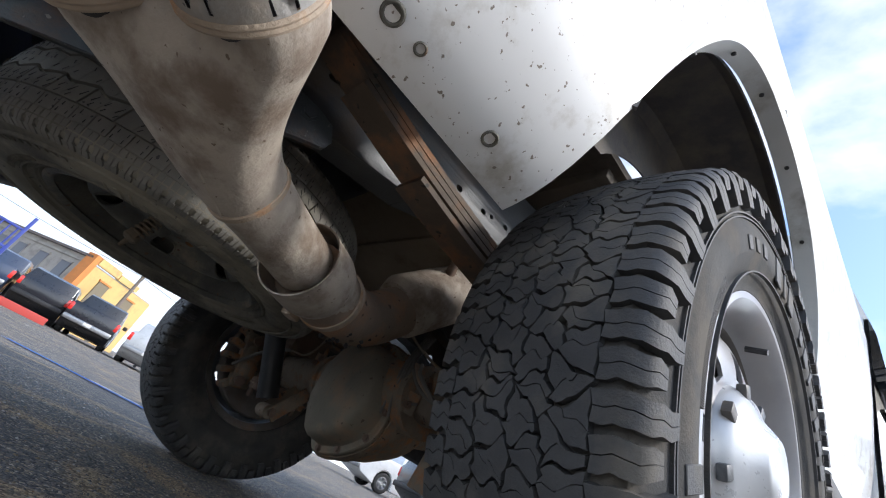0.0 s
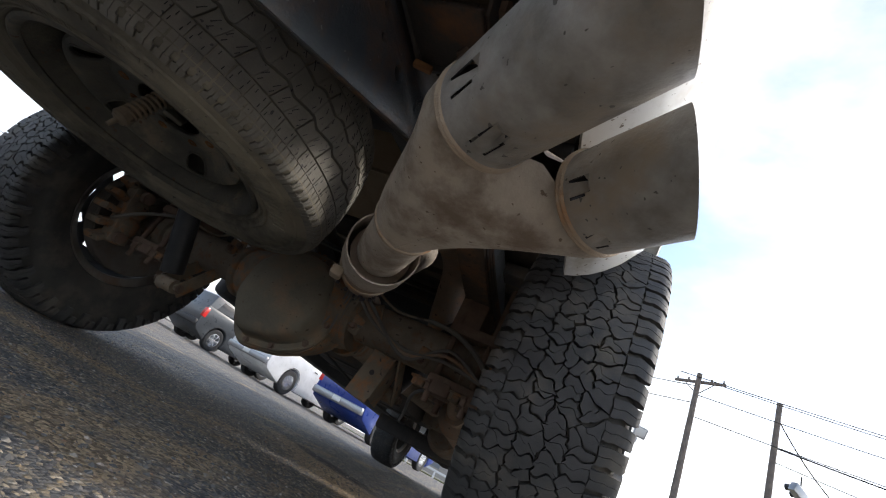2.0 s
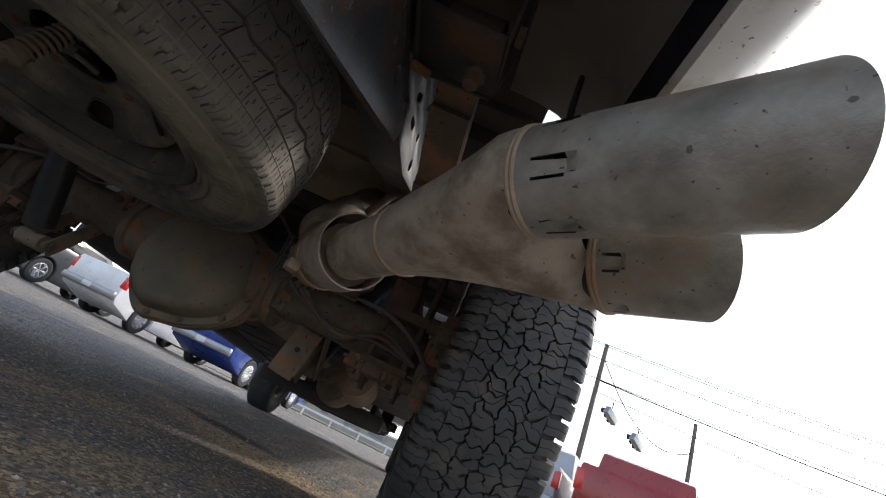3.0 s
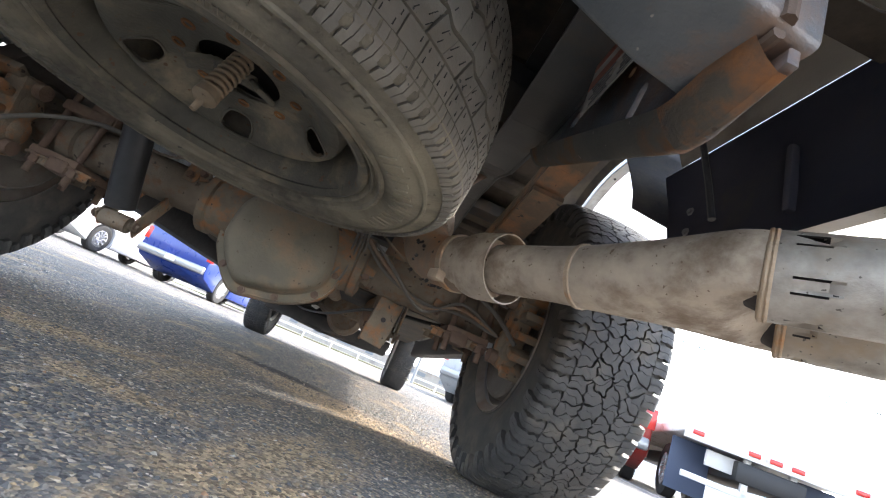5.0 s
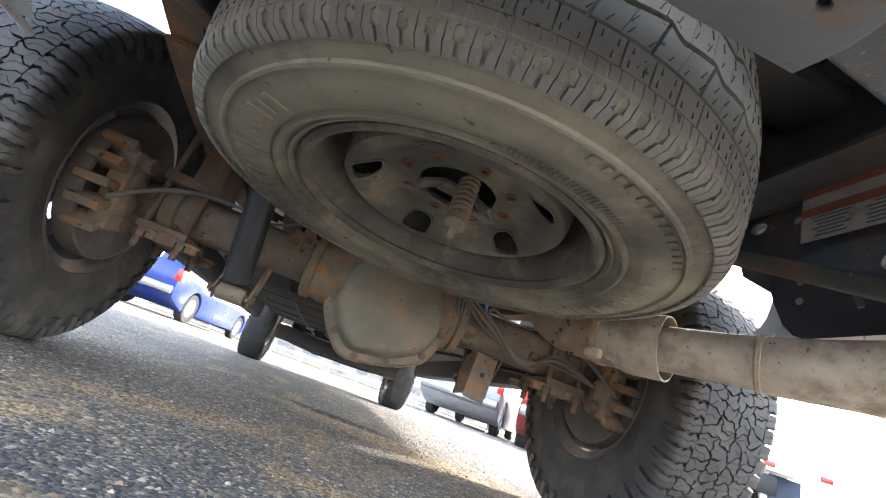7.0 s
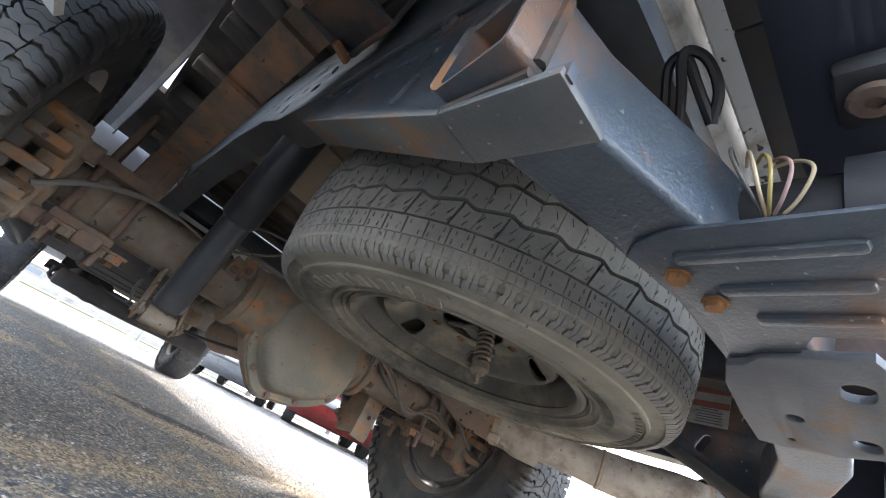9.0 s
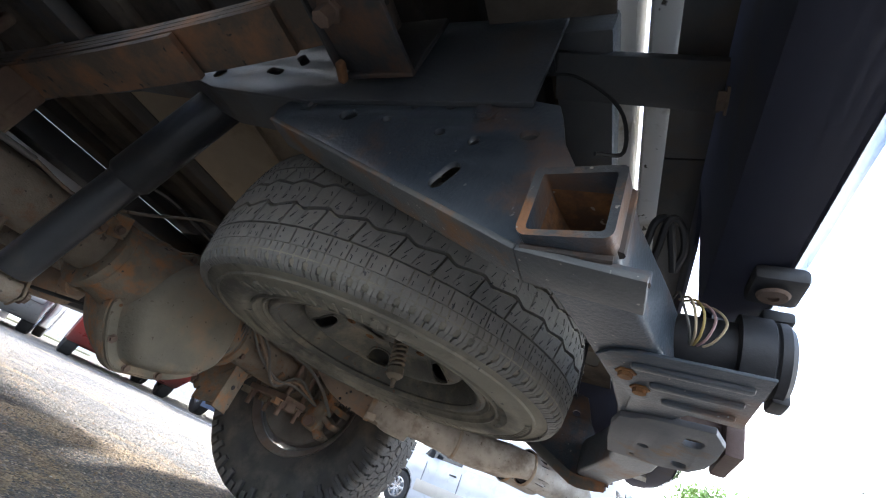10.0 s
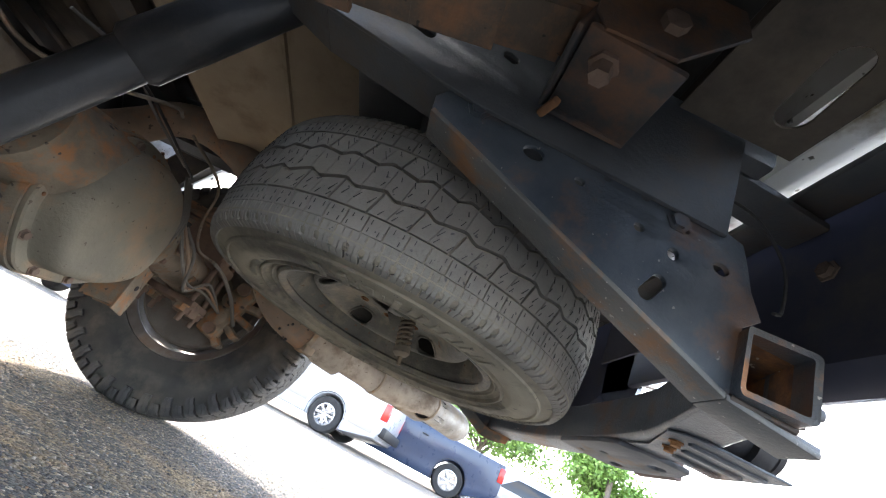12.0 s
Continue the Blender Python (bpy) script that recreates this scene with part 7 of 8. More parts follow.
def vehicle(kind, x, y, heading, paint, label, spokes=6, big=1.0):
    """A parked vehicle. x, y: the middle of its rear axle; heading: degrees right of the world's y."""
    root = thing(kind, pose(x, y, ground_height(x, y), 0, 0, -heading) @ Matrix.Scale(big, 4), label, {"pickup": "truck", "van": "van", "suv": "suv", "sedan": "car"}[kind.split("_")[-1]], "parked vehicles")
    style = kind.split("_")[-1]
    r = 0.39 if style in ("pickup", "suv") else 0.36
    wb = {"pickup": 3.65, "van": 3.5, "suv": 2.95, "sedan": 2.8}[style]
    over = {"pickup": 1.22, "van": 1.2, "suv": 0.98, "sedan": 0.95}[style]
    nose = wb + (0.95 if style != "van" else 0.8)
    w = 0.98 if style != "sedan" else 0.9
    low, belt = (0.5, 1.28) if style in ("pickup", "suv") else ((0.42, 1.15) if style == "van" else (0.3, 0.92))
    hood = belt if style != "van" else 1.2
    arch = r + 0.085
    body = [(-over, low + 0.12), (-over + 0.08, low)] + arc(0, r + 0.03, arch, 196, -16)[0:] + arc(wb, r + 0.03, arch, 196, -16) + [(nose - 0.05, low), (nose, low + 0.2), (nose - 0.02, hood - 0.22), (nose - 0.14, hood - 0.06), (wb - 0.25, hood + 0.02), (wb - 0.6, belt + 0.02), (-over + 0.02, belt), (-over - 0.01, belt - 0.06)]
    bm = taper(side_plate(body, [], 2 * w, 0, 0.05), belt - 0.5, 0.06)
    shell = part("body", bm, paint, root)
    # cabin
    if style == "pickup":
        cab_ = [(0.62, belt - 0.05), (wb - 0.55, belt - 0.05), (wb - 1.2, 1.86), (wb - 1.5, 1.92), (0.92, 1.92), (0.74, 1.86)]
        win = [(0.86, belt + 0.06), (wb - 0.86, belt + 0.06), (wb - 1.3, 1.76), (1.0, 1.78)]
        back = (0.66, 1.58, 0.42)
    elif style == "van":
        cab_ = [(-over, belt - 0.05), (wb - 0.1, belt - 0.05), (wb - 0.65, 1.9), (wb - 1.0, 2.04), (-over + 0.25, 2.04), (-over + 0.06, 1.96)]
        win = [(wb - 1.5, belt + 0.08), (wb - 0.45, belt + 0.08), (wb - 0.82, 1.78), (wb - 1.5, 1.8)]
        back = (-over - 0.005, 1.55, 0.5)
    elif style == "suv":
        cab_ = [(-over + 0.04, belt - 0.05), (wb - 0.5, belt - 0.05), (wb - 1.15, 1.72), (wb - 1.4, 1.78), (-over + 0.4, 1.78), (-over + 0.16, 1.7)]
        win = [(-over + 0.35, belt + 0.05), (wb - 0.85, belt + 0.05), (wb - 1.3, 1.64), (-over + 0.5, 1.66)]
        back = (-over + 0.09, 1.5, 0.4)
    else:
        cab_ = [(-0.55, belt - 0.04), (wb - 0.45, belt - 0.04), (wb - 1.15, 1.38), (wb - 1.5, 1.44), (0.35, 1.44), (0.05, 1.38)]
        win = [(-0.1, belt + 0.04), (wb - 0.8, belt + 0.04), (wb - 1.35, 1.36), (0.35, 1.37)]
        back = (-0.26, 1.16, 0.36)
    part("cabin", taper(side_plate(cab_, [], 2 * w - 0.1, 0, 0.05), belt, 0.16), paint, root)
    part("side_window", taper(side_plate(win, [], 2 * w - 0.085, 0, 0.01), belt, 0.16), GLASS_DARK, root)
    bm = box((0, back[0], back[1]), (1.42, 0.03, back[2]), pose(0, 0, 0, -12 if style != "van" else 0, 0, 0), 0.012)
    part("rear_window", bm, GLASS_DARK, root)
    # ends
    bm = box((0, -over - 0.07, low + 0.14), (2 * w - 0.06, 0.16, 0.2), None, 0.04)
    part("rear_bumper", bm, BUMPER_GREY if style == "pickup" else TRIM_BLACK, root)
    bm = box((0, nose + 0.02, low + 0.1), (2 * w - 0.06, 0.16, 0.24), None, 0.05)
    part("front_bumper", bm, BUMPER_GREY, root)
    for sx in (1, -1):
        bm = box((sx * (w - 0.06), -over + 0.015, belt - 0.22), (0.15, 0.15, 0.34), None, 0.02)
        part("tail_light", bm, RED_LENS, root)
        bm = box((sx * (w - 0.2), nose - 0.02, hood - 0.32), (0.3, 0.06, 0.16), None, 0.02)
        part("headlight", bm, plain("headlight_lens", (0.5, 0.52, 0.54), 0.1, 0.4), root)
        bm = box((sx * (w + 0.12), wb - 0.75, belt + 0.12), (0.2, 0.07, 0.18), None, 0.02)
        part("door_mirror", bm, TRIM_BLACK, root)
        for yy in ((0.95, wb - 1.35) if style != "van" else (wb - 1.4,)):
            bm = box((sx * (w + 0.005), yy, belt - 0.16), (0.03, 0.18, 0.035), None, 0.01)
            part("door_handle", bm, TRIM_BLACK, root)
        for yy in (wb - 0.62, wb - 1.6):
            bm = box((sx * (w - 0.001), yy, (low + belt) / 2), (0.006, 0.012, belt - low - 0.12))
            part("door_gap", bm, TRIM_BLACK, root)
    if style == "pickup":
        bm = box((0, -over - 0.012, belt - 0.24), (2 * w - 0.3, 0.03, 0.46), None, 0.01)
        part("tailgate", bm, paint, root)
        bm = box((0, -over - 0.032, belt - 0.15), (0.24, 0.02, 0.06), None, 0.01)
        part("tailgate_handle", bm, TRIM_BLACK, root)
        bm = box((0, -0.2, belt - 0.012), (2 * w - 0.3, 1.7, 0.04))
        part("bed_liner", bm, TRIM_BLACK, root)
    bm = box((0, -over - 0.155 if style == "pickup" else -over - 0.03, low + 0.15 if style == "pickup" else belt - 0.3), (0.3, 0.012, 0.14), None, 0.004)
    part("plate_blank", bm, PLATE_WHITE, root)
    bm = box((0, wb / 2 - 0.1, low - 0.06), (1.3, wb + 0.9, 0.14), None, 0.03)
    add_box(bm, (0, -over + 0.3, low - 0.02), (0.9, 0.3, 0.12), None, 0.03)
    tube(bm, [(-0.7, 0, r), (0.7, 0, r)], 0.07, 12)
    part("underbody", bm, TRIM_BLACK, root)
    for yy in (0, wb):
        part("wheel_liner", side_plate(arc(yy, r + 0.03, arch - 0.002, 200, -20) + arc(yy, r + 0.03, arch - 0.016, -20, 200), [], 2 * w - 0.006, 0), TRIM_BLACK, root)
        for sx in (1, -1):
            road_wheel(root, sx * (w - 0.13), yy, r, spokes)
    return root


P_WHITE = car_paint("paint_white", (0.72, 0.73, 0.74))
P_BLUE = car_paint("paint_blue", (0.006, 0.035, 0.23))
P_NAVY = car_paint("paint_navy", (0.022, 0.04, 0.085))
P_BLACK = car_paint("paint_black", (0.012, 0.014, 0.02))
P_SILVER = car_paint("paint_silver", (0.42, 0.44, 0.46))
P_RED = car_paint("paint_maroon", (0.3, 0.03, 0.025))
P_GREY = car_paint("paint_dark_grey", (0.06, 0.065, 0.07))

vehicle("parked_pickup", -4.84, 12.05, 10, P_BLUE, "bright blue pickup with bright multi-spoke wheels and a chrome bumper", 12)
vehicle("parked_pickup", -8.45, 12.15, 10, P_WHITE, "white pickup parked nose out, dark under its tail", 10)
vehicle("parked_suv", -12.1, 12.3, 10, P_GREY, "dark grey off-road car with a round red lamp", 6)
vehicle("parked_pickup", -15.8, 12.4, 10, P_WHITE, "white pickup at the far end of the row", 6)
vehicle("parked_pickup", 4.09, 11.1, 30, P_SILVER, "silver-blue pickup with bright rear bumper in the facing row", 6, 1.1)
vehicle("parked_pickup", 5.5, 8.0, 28, P_RED, "maroon pickup with a silver rear bumper", 6, 1.1)
P_VAN = car_paint("paint_silver_white", (0.5, 0.52, 0.55))
passenger_van = vehicle("parked_van", 10.1, -0.2, 14, P_VAN, "white passenger van with red tail lights", 8)
for sx in (1, -1):
    part("lower_panel", box((sx * 0.984, 1.75, 0.56), (0.008, 2.5, 0.24), None, 0.003), surface("beige_lower_paint", (0.42, 0.39, 0.34), (0.38, 0.35, 0.31), 0.4, 0, 3, 0.0), passenger_van, "beige lower panel")
    part("lower_panel", box((sx * 0.984, -0.8, 0.56), (0.008, 0.56, 0.24), None, 0.003), surface("beige_lower_paint", (0.42, 0.39, 0.34), (0.38, 0.35, 0.31), 0.4, 0, 3, 0.0), passenger_van, "beige lower panel")
    part("rear_door_window", box((sx * 0.42, -1.21, 1.55), (0.6, 0.02, 0.46), None, 0.008), GLASS_DARK, passenger_van)
    part("door_hinge", box((sx * 0.9, -1.215, 0.95), (0.05, 0.03, 0.08), None, 0.005), TRIM_BLACK, passenger_van)
part("door_seam", box((0, -1.205, 1.25), (0.014, 0.012, 1.3)), TRIM_BLACK, passenger_van)
vehicle("parked_pickup", 12.3, -3.4, 8, P_NAVY, "dark navy pickup with six-spoke alloy wheels", 6)
vehicle("parked_sedan", 14.5, -7.2, 0, P_SILVER, "pale silver-blue car behind the navy pickup", 8)
vehicle("parked_pickup", -25.0, -3.3, -86, P_NAVY, "dark blue pickup backed against the street", 6)
vehicle("parked_suv", -24.5, -1.1, -84, P_BLACK, "black car in the street row", 6)
vehicle("parked_pickup", -23.6, 0.9, -82, P_BLACK, "black pickup with a rack in the street row", 6)
vehicle("parked_pickup", -22.6, 3.3, -79, P_SILVER, "silver pickup in the street row", 6)
vehicle("parked_suv", -25.5, 6.2, -75, P_WHITE, "white car at the end of the street row", 6)

# flatbed recovery truck
tow = thing("tow_truck", pose(6.9, 5.2, 0, 0, 0, -25), "white flatbed recovery truck with dark mud flaps and red marker lamps", "truck", "parked vehicles")
P_TOW = surface("tow_white", (0.7, 0.7, 0.69), (0.62, 0.62, 0.6), 0.45, 0, 3, 0.0, dirt=(0.4, 0.36, 0.3), dirt_amount=0.25)
bm = box((0, 2.6, 1.12), (2.45, 6.4, 0.1), None, 0.02)
for sx in (1, -1):
    add_box(bm, (sx * 1.2, 2.6, 1.16), (0.07, 6.4, 0.16), None, 0.02)
add_box(bm, (0, -0.62, 1.08), (2.45, 0.1, 0.2), None, 0.02)
part("flatbed_deck", bm, P_TOW, tow)
bm = plate([(-1.2, 0), (1.2, 0), (1.2, 0.85), (-1.2, 0.85)], [[(-0.7, 0.42), (0.7, 0.42), (0.7, 0.55), (-0.7, 0.55)]], 0.06, pose(0, 5.75, 1.16, 90, 0, 0), 0.01)
part("headboard", bm, P_TOW, tow)
for sx in (1, -1):
    part("headboard_post", box((sx * 1.17, 5.75, 2.1), (0.05, 0.05, 0.4), None, 0.01), P_TOW, tow)
    part("mud_flap", box((sx * 0.88, 0.25, 0.6), (0.62, 0.03, 0.85), None, 0.005), plain("mud_flap", (0.05, 0.07, 0.12), 0.6), tow)
    road_wheel(tow, sx * 0.98, 0.95, 0.46, 8)
    road_wheel(tow, sx * 0.98, 7.0, 0.46, 8)
    part("frame_post", box((sx * 0.3, -0.5, 0.75), (0.09, 0.09, 0.62), None, 0.01), P_TOW, tow)
    part("cab_mirror", box((sx * 1.32, 6.5, 1.65), (0.2, 0.1, 0.42), None, 0.03), TRIM_BLACK, tow)
for k in range(3):
    part("marker_lamp", box((-0.28 + 0.28 * k, -0.68, 1.08), (0.16, 0.03, 0.07), None, 0.012), RED_LENS, tow)
for sx in (1, -1):
    part("marker_lamp", box((sx * 1.05, -0.68, 1.1), (0.16, 0.03, 0.07), None, 0.012), RED_LENS, tow)
part("plate_box", box((-0.62, -0.4, 0.82), (0.42, 0.06, 0.24), None, 0.01), PLATE_WHITE, tow)
part("underride_bar", box((0, -0.5, 0.46), (2.3, 0.09, 0.09), None, 0.01), P_TOW, tow)
part("chassis", box((0, 3.4, 0.78), (0.9, 8.0, 0.3), None, 0.03), TRIM_BLACK, tow)
bm = side_plate([(6.05, 0.75), (8.6, 0.75), (8.7, 1.3), (8.45, 1.55), (7.5, 1.65), (7.0, 2.35), (6.75, 2.45), (6.1, 2.4)], [], 2.2, 0, 0.06)
part("tow_cab", bm, surface("tow_cab_paint", (0.55, 0.48, 0.38), (0.5, 0.44, 0.35), 0.35, 0, 3, 0.0, coat=0.5), tow)


# poles, wires, signals
WOOD = surface("pole_wood", (0.12, 0.1, 0.085), (0.18, 0.15, 0.125), 0.85, 0, 6, 0.3)


def utility_pole(x, y, h, arm_turn, arms=1, lamp=False):
    z = ground_height(x, y)
    root = thing("utility_pole", pose(x, y, z, 0, 0, arm_turn), "weathered wooden utility pole with a crossarm", "pole", "utility poles")
    part("pole", pipe([(0, 0, 0), (0, 0, h)], [0.16, 0.11], 12), WOOD, root)
    for k in range(arms):
        zz = h - 0.35 - 0.9 * k
        bm = bmesh.new()
        beam(bm, (-1.1, 0.12, zz), (1.1, 0.12, zz), 0.1, 0.12, 0.01)
        part("crossarm", bm, WOOD, root)
        for sx in (1, -1):
            part("arm_brace", pipe([(sx * 0.7, 0.12, zz), (0, 0.1, zz - 0.6)], 0.02, 6), WOOD, root)
        for xx in (-1.0, -0.5, 0.5, 1.0):
            bm = bmesh.new()
            lathe(bm, [(0, 0.05), (0.03, 0.06), (0.05, 0.1), (0.03, 0.13), (0.05, 0.17), (0, 0.2)], 10, pose(xx, 0.12, zz) @ Matrix.Rotation(radians(-90), 4, "Y"))
            part("insulator", bm, plain("insulator", (0.2, 0.19, 0.18), 0.3), root)
    return root


utility_pole(5.5, 20.3, 9.2, -40, 1)
utility_pole(9.0, 21.3, 9.6, -30, 0)
utility_pole(17.3, 26.2, 9.2, -30, 0)
utility_pole(21.6, -12.6, 9.4, 60, 2)
utility_pole(-40.0, 2.6, 6.3, 0, 1)
lamp = thing("flood_light_post", pose(3.0, 18.8, 0), "steel post with two square flood lights", "street lamp")
part("post", pipe([(0, 0, 0), (0, 0, 4.7)], 0.07, 10), BUMPER_GREY, lamp)
part("bracket", pipe(smooth_path([(-0.5, 0, 5.0), (-0.4, 0, 4.75), (0, 0, 4.65), (0.4, 0, 4.75), (0.5, 0, 5.0)], 4), 0.04, 8), BUMPER_GREY, lamp)
for sx in (1, -1):
    hd = part("lamp_head", box((sx * 0.55, -0.05, 5.25), (0.5, 0.2, 0.45), pose(0, 0, 0, 25, 0, sx * 12), 0.04), BUMPER_GREY, lamp)
    part("lamp_glass", box((sx * 0.55, -0.16, 5.22), (0.4, 0.02, 0.34), pose(0, 0, 0, 25, 0, sx * 12), 0.006), PLATE_WHITE, lamp)


def wire(a, b, sag, r=0.018):
    a, b = Vector(a), Vector(b)
    pts = [a.lerp(b, k / 16) - Vector((0, 0, sag * (1 - (2 * k / 16 - 1) ** 2))) for k in range(17)]
    return tagged(mesh_object("overhead_wire", pipe(pts, r, 6), WIRE_BLACK), "black overhead wire between the utility poles", "wire", "overhead wires")


for dz, dx in ((9.0, -0.8), (9.0, 0.8), (8.2, 0.0), (7.2, 0.0)):
    wire((5.5 + dx, 20.3, dz), (42.0 + dx, 13.0, dz + 1.5), 0.7)
for dz in (8.6, 7.8):
    wire((5.5, 20.3, dz), (-30, 34, dz + 1), 1.0)
wire((9.0, 21.3, 8.9), (17.3, 26.2, 7.4), 1.6, 0.03)
wire((9.0, 21.3, 7.6), (40.0, 16.0, 8.6), 0.5, 0.03)
wire((9.0, 21.3, 7.0), (40.0, 18.0, 7.6), 0.6)
for dz in (8.9, 8.0):
    wire((21.6, -12.6, dz), (60.0, 10.0, dz + 1), 1.2)
    wire((21.6, -12.6, dz), (2.0, -44.0, dz + 1), 1.2)
wire((13.0, 2.0, 2.4), (60.0, -16.0, 9.0), 0.8)
wire((-40.0, 2.6, 6.1), (-30.0, 14.0, 4.6), 0.4)
wire((-40.0, 2.6, 6.1), (-40.0, -14.0, 6.2), 0.3)
for (x, y, z) in ((10.4, 22.1, 6.35), (12.6, 23.4, 5.95)):
    sig = thing("traffic_signal", pose(x, y, z, 0, 0, 30), "grey traffic signal seen from behind, hung on a wire", "traffic signal", "traffic signals")
    part("housing", box((0, 0, 0), (0.95, 0.3, 0.42), pose(0, 0, 0, 0, 25, 0), 0.04), BUMPER_GREY, sig)
    for k in range(3):
        bm = bmesh.new()
        lathe(bm, [(0.13, 0.0), (0.14, 0.2), (0.12, 0.2), (0.11, 0.0)], 14, pose(-0.3 + 0.3 * k, 0.15, 0.14 - 0.14 * k) @ Matrix.Rotation(radians(90), 4, "Z"))
        part("visor", bm, TRIM_BLACK, sig)
    part("hanger", pipe([(0, 0, 0.2), (0, 0, 0.75)], 0.03, 8), TRIM_BLACK, sig)

# street lamp with a banner on the far left
post = thing("street_lamp", pose(-30.0, 4.5, ground_height(-30, 4.5)), "dark street lamp with a globe and a purple banner", "street lamp")
part("post", pipe([(0, 0, 0), (0, 0, 3.5)], [0.08, 0.05], 10), TRIM_BLACK, post)
bm = bmesh.new()
bmesh.ops.create_uvsphere(bm, u_segments=16, v_segments=10, radius=0.26)
bmesh.ops.translate(bm, verts=bm.verts, vec=(0, 0, 3.8))
part("globe", bm, PLATE_WHITE, post)
part("banner", box((0, 0.5, 2.7), (0.02, 0.8, 1.1), None, 0.004), surface("banner_cloth", (0.3, 0.12, 0.28), (0.6, 0.5, 0.6), 0.7, 0, 1.5, 0), post)

# buildings
PLASTER_YELLOW = surface("yellow_plaster", (0.62, 0.42, 0.16), (0.55, 0.37, 0.15), 0.85, 0, 1.2, 0.1, dirt=(0.4, 0.28, 0.14), dirt_scale=0.8, dirt_amount=0.3)
PLASTER_GREY = surface("grey_plaster", (0.36, 0.33, 0.29), (0.3, 0.28, 0.25), 0.85, 0, 1.2, 0.1, dirt=(0.22, 0.2, 0.18), dirt_scale=0.6, dirt_amount=0.3)
PLASTER_ORANGE = surface("orange_plaster", (0.6, 0.22, 0.06), (0.5, 0.2, 0.06), 0.85, 0, 2, 0.1)
shop = thing("shop_building", pose(-43.5, -0.6, ground_height(-43.5, 0), 0, 0, 38), "two-storey shop with a yellow front and a grey side", "building")
part("front_wall", box((0.15, 3.6, 2.5), (0.3, 7.2, 5.0)), PLASTER_YELLOW, shop, "yellow plaster wall")
part("side_wall", box((-9.0, 0.15, 2.7), (18.0, 0.3, 5.4)), PLASTER_GREY, shop, "grey plaster wall")
part("corner_pier", box((-0.1, -0.05, 2.9), (1.0, 0.5, 5.8)), PLASTER_ORANGE, shop)
part("back_wall", box((-18, 3.6, 2.5), (0.3, 7.2, 5.0)), PLASTER_GREY, shop)
part("end_wall", box((-9, 7.2, 2.5), (18, 0.3, 5.0)), PLASTER_GREY, shop)
part("roof", box((-9, 3.6, 5.0), (18.2, 7.4, 0.2)), PLASTER_GREY, shop)
part("parapet_cap", box((-9.0, -0.05, 5.5), (18.2, 0.5, 0.2)), plain("cap", (0.14, 0.12, 0.11), 0.8), shop)
for k in range(2):
    part("parapet_step", box((0.2, 1.4 + 2.4 * k, 5.5 - 0.12 * k), (0.45, 2.3, 0.6 - 0.1 * k)), PLASTER_YELLOW, shop)
for k in range(6):
    wd = part("window", box((-2.0 - 2.6 * k, -0.03, 3.6), (1.0, 0.14, 1.7)), plain("shutter_grey", (0.16, 0.17, 0.19), 0.7), shop)
    part("window_frame", box((-2.0 - 2.6 * k, -0.06, 4.5), (1.2, 0.2, 0.14)), PLASTER_GREY, wd)
for k in range(2):
    wd = part("window", box((0.33, 2.0 + 3.0 * k, 3.3), (0.14, 1.1, 1.9)), plain("shutter_brown", (0.18, 0.15, 0.1), 0.7), shop)
    part("window_frame", box((0.36, 2.0 + 3.0 * k, 4.35), (0.2, 1.3, 0.14)), PLASTER_ORANGE, wd)
far = thing("low_white_building", pose(0, 62, 0), "long low white building with dark windows far ahead", "building")
part("wall", box((0, 0, 0.95), (46, 0.4, 1.9)), PLASTER_GREY, far)
part("roof", box((0, 1.5, 2.0), (47, 4, 0.25)), plain("white_roof", (0.7, 0.71, 0.72), 0.6), far)
for k in range(12):
    part("window", box((-20.5 + 3.7 * k, -0.24, 1.3), (1.1 + 0.5 * (k % 3), 0.12, 0.5)), plain("far_glass", (0.16, 0.18, 0.2), 0.3), far)
guard = thing("guard_rail", pose(0.4, 24.0, 0, 0, 0, 6), "low white painted guard rail along the lot's edge", "guard rail")
for k in range(9):
    part("post", box((-6.4 + 1.6 * k, 0, 0.21), (0.1, 0.1, 0.42), None, 0.01), P_TOW, guard)
part("rail", box((0, -0.07, 0.36), (14.4, 0.04, 0.11), None, 0.01), P_TOW, guard)
verge = mesh_object("verge", box((0, 26.5, 0.03), (30, 3.5, 0.1), None, 0.03), surface("dry_grass_verge", (0.2, 0.18, 0.1), (0.3, 0.27, 0.18), 0.95, 0, 3, 0.4, dirt=(0.1, 0.14, 0.05), dirt_scale=1.5, dirt_amount=0.4))
tagged(verge, "dry grassy verge behind the guard rail", "verge", kind="structure")
shed = thing("white_warehouse", pose(34, 40, 0, 0, 0, -35), "plain white warehouse beyond the lot", "building")
part("wall", box((0, 0, 1.6), (26, 8, 3.2)), P_TOW, shed)
part("roof", box((0, 0, 3.3), (26.6, 8.6, 0.2)), BUMPER_GREY, shed)

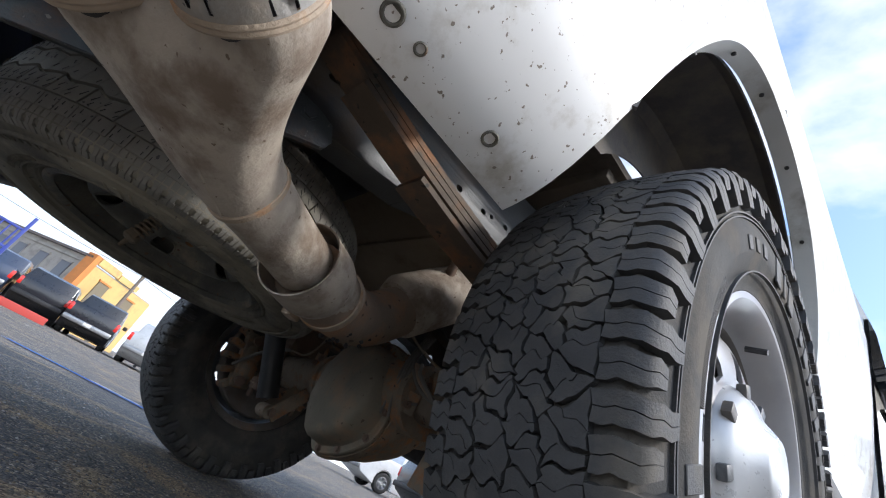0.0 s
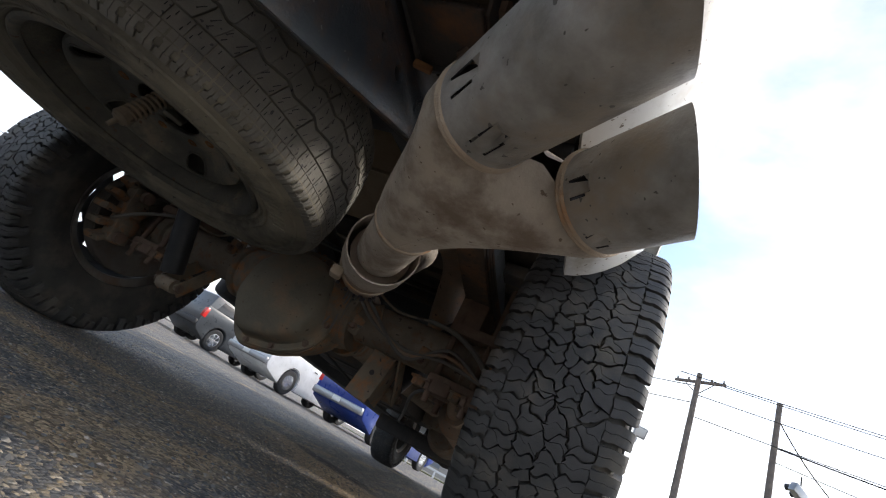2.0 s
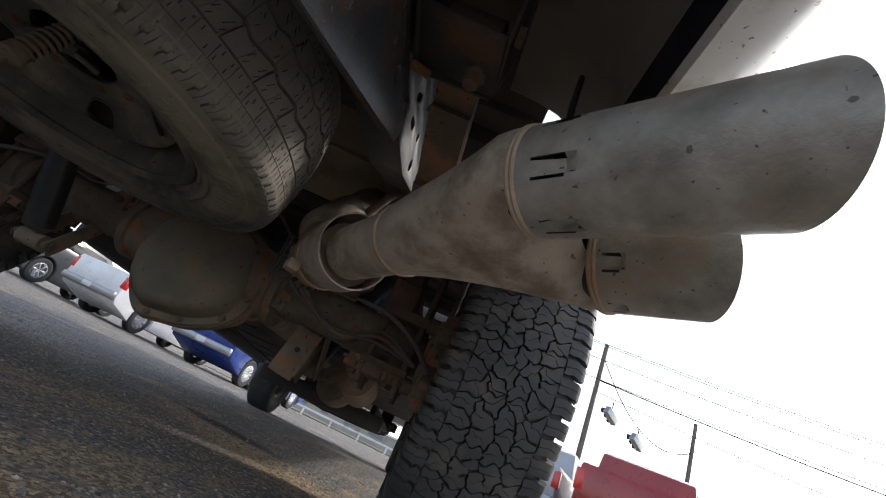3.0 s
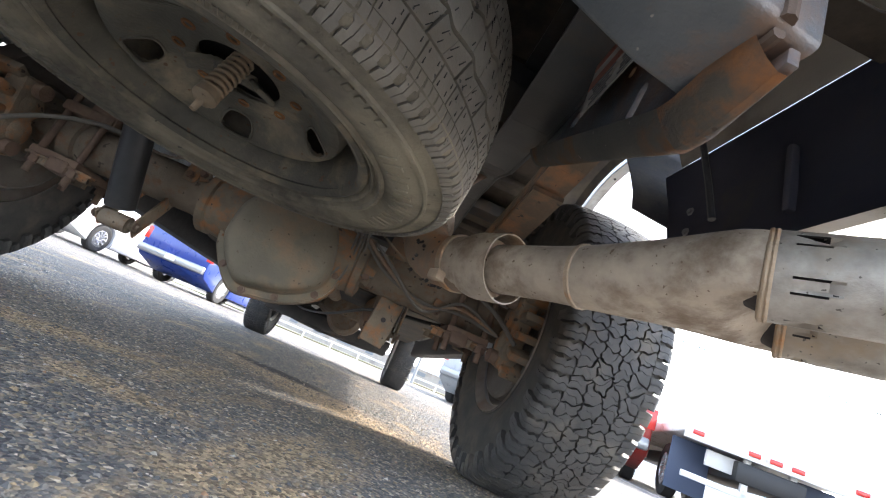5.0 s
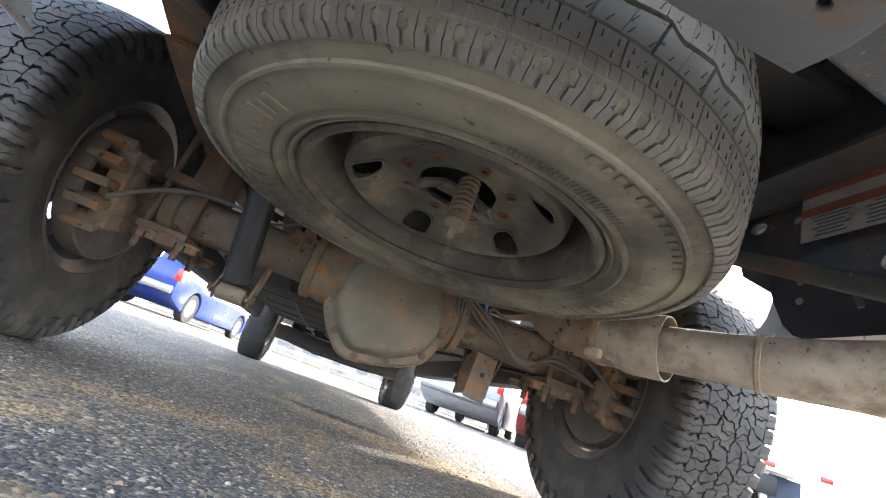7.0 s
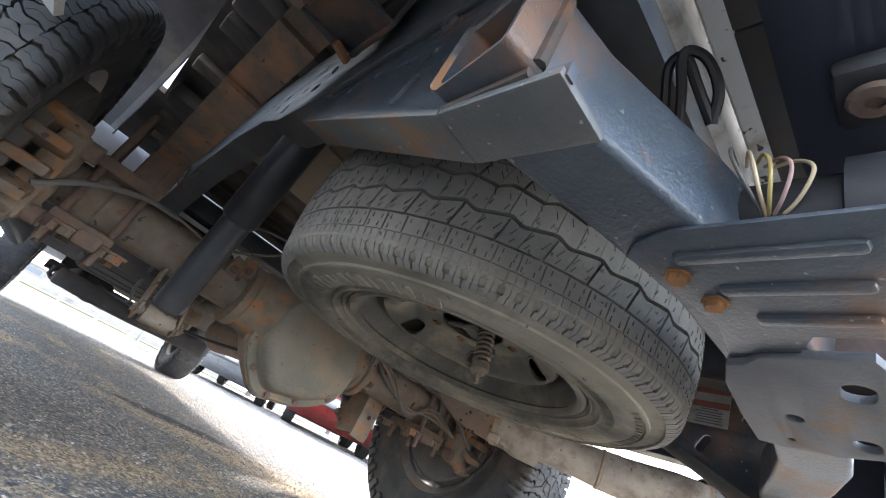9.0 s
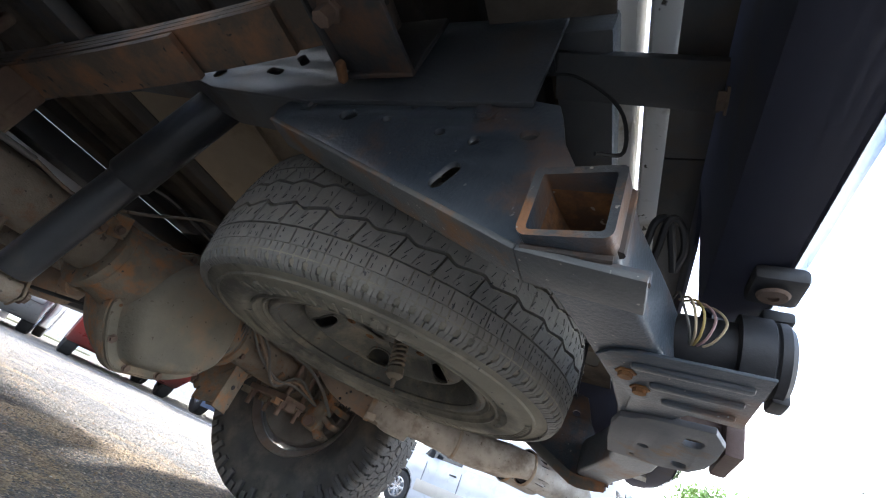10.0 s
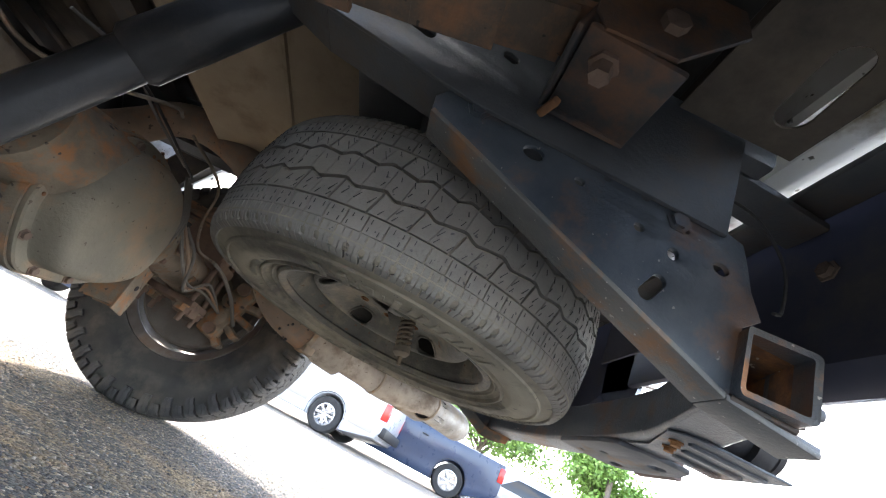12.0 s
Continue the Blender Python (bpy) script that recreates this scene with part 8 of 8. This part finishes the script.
# blue railing and painted kerb on the far left
BLUE_STEEL = surface("blue_rail_paint", (0.02, 0.04, 0.3), (0.03, 0.05, 0.22), 0.5, 0, 6, 0.05)
rail = thing("blue_railing", pose(-16.0, -2.6, ground_height(-16, 0), 0, 0, 0), "blue painted steel railing panel", "railing")
for k in range(9):
    part("bar", pipe([(0, -1.6 + 0.19 * k, 0.75), (0, -1.6 + 0.19 * k, 1.95)], 0.025, 8), BLUE_STEEL, rail)
for z in (0.75, 1.35, 1.95):
    part("rail", box((0, -0.8, z), (0.06, 1.7, 0.07), None, 0.01), BLUE_STEEL, rail)
for y in (-1.65, 0.05):
    part("post", box((0, y, 1.2), (0.09, 0.09, 2.4), None, 0.01), BLUE_STEEL, rail)
kerb = tagged(mesh_object("kerb", box((-19.0, -3.0, ground_height(-19, 0) + 0.09), (0.4, 5.0, 0.3), None, 0.03), surface("red_kerb_paint", (0.42, 0.04, 0.03), (0.36, 0.05, 0.04), 0.7, 0, 5, 0.1)), "red painted kerb by the street", "kerb", kind="structure")


def painted_line(a, b, width, material, label):
    a, b = Vector(a), Vector(b)
    d = (b - a).to_2d().normalized()
    nrm = Vector((-d.y, d.x, 0)) * width / 2
    bm = bmesh.new()
    steps = 24
    prev = None
    for k in range(steps + 1):
        p = a.lerp(b, k / steps)
        z = ground_height(p.x, p.y) + 0.006
        row = [bm.verts.new((p.x + s * nrm.x, p.y + s * nrm.y, z)) for s in (1, -1)]
        if prev:
            bm.faces.new((prev[0], row[0], row[1], prev[1]))
        prev = row
    return tagged(mesh_object("painted_line", bm, material), label, "road marking", kind="structure")


LINE_BLUE = surface("blue_line_paint", (0.02, 0.13, 0.5), (0.03, 0.16, 0.45), 0.75, 0, 4, 0.1, dirt=(0.12, 0.13, 0.15), dirt_scale=12, dirt_amount=0.3)
LINE_WHITE = surface("white_line_paint", (0.62, 0.63, 0.64), (0.5, 0.5, 0.5), 0.75, 0, 4, 0.1, dirt=(0.2, 0.2, 0.2), dirt_scale=12, dirt_amount=0.3)
painted_line((-3.6, -0.95, 0), (-2.45, 0.2, 0), 0.11, LINE_BLUE, "worn blue painted bay line")
painted_line((-3.15, -0.35, 0), (-2.85, -0.05, 0), 0.06, LINE_WHITE, "worn white bay line beside the blue one")
painted_line((-11.5, -2.5, 0), (-9.6, 4.5, 0), 0.1, LINE_WHITE, "thin white line along the lane")
painted_line((1.2, 8.0, 0), (3.2, 11.5, 0), 0.1, LINE_WHITE, "white bay line")
painted_line((5.0, -6, 0), (5.0, 8, 0), 0.1, LINE_WHITE, "white line along the lane")


# trees
BARK = surface("bark", (0.1, 0.08, 0.06), (0.16, 0.13, 0.1), 0.9, 0, 8, 0.5)
LEAF = surface("tree_leaf", (0.1, 0.2, 0.035), (0.17, 0.29, 0.06), 0.6, 0, 1.5, 0.0, island=0.45)


def tree(x, y, h, spread, seed):
    r = random.Random(seed)
    root = thing("tree", pose(x, y, 0), "leafy green tree beyond the parked cars", "tree", "trees")
    bm = bmesh.new()
    tube(bm, [(0, 0, 0), (0.1, 0, h * 0.25), (0, 0.1, h * 0.5)], [0.24, 0.18, 0.12], 10)
    tips = []
    for k in range(11):
        a, e = r.uniform(0, 6.28), r.uniform(0.2, 1.2)
        L = spread * r.uniform(0.6, 1.0)
        p0 = Vector((0, 0.05, h * r.uniform(0.28, 0.5)))
        p2 = p0 + Vector((math.cos(a) * math.cos(e), math.sin(a) * math.cos(e), math.sin(e) * 0.9)) * L
        p1 = p0.lerp(p2, 0.5) + Vector((0, 0, 0.15 * L))
        tube(bm, [p0, p1, p2], [0.08, 0.05, 0.02], 7)
        tips += [p1, p2, p0.lerp(p2, 0.8) + Vector((r.uniform(-0.4, 0.4), r.uniform(-0.4, 0.4), 0.3))]
    part("trunk", bm, BARK, root)
    verts, faces = [], []
    for t in tips:
        for c in range(3):
            cc = t + Vector((r.gauss(0, 0.35), r.gauss(0, 0.35), r.gauss(0, 0.28))) * spread * 0.32
            for k in range(90):
                p = cc + Vector((r.gauss(0, 1), r.gauss(0, 1), r.gauss(0, 0.7))) * spread * 0.11
                u = Vector((r.gauss(0, 1), r.gauss(0, 1), r.gauss(0, 1))).normalized() * 0.115
                w = u.orthogonal().normalized() * 0.065
                i = len(verts)
                verts += [p - u, p + w, p + u, p - w]
                faces.append((i, i + 1, i + 2, i + 3))
    me = bpy.data.meshes.new("crown")
    me.from_pydata(verts, [], faces)
    me.materials.append(LEAF)
    crown = new("crown", me)
    crown.parent = root
    return root


tree(25.3, -7.0, 7.2, 4.4, 1)
tree(23.4, -13.0, 6.2, 3.3, 2)
tree(25.0, -19.5, 4.6, 1.8, 3)
tree(30.0, -18.0, 5.2, 2.4, 6)
tree(30.0, 6.0, 4.5, 2.2, 4)
tree(-34.0, 34.0, 4.5, 2.2, 5)
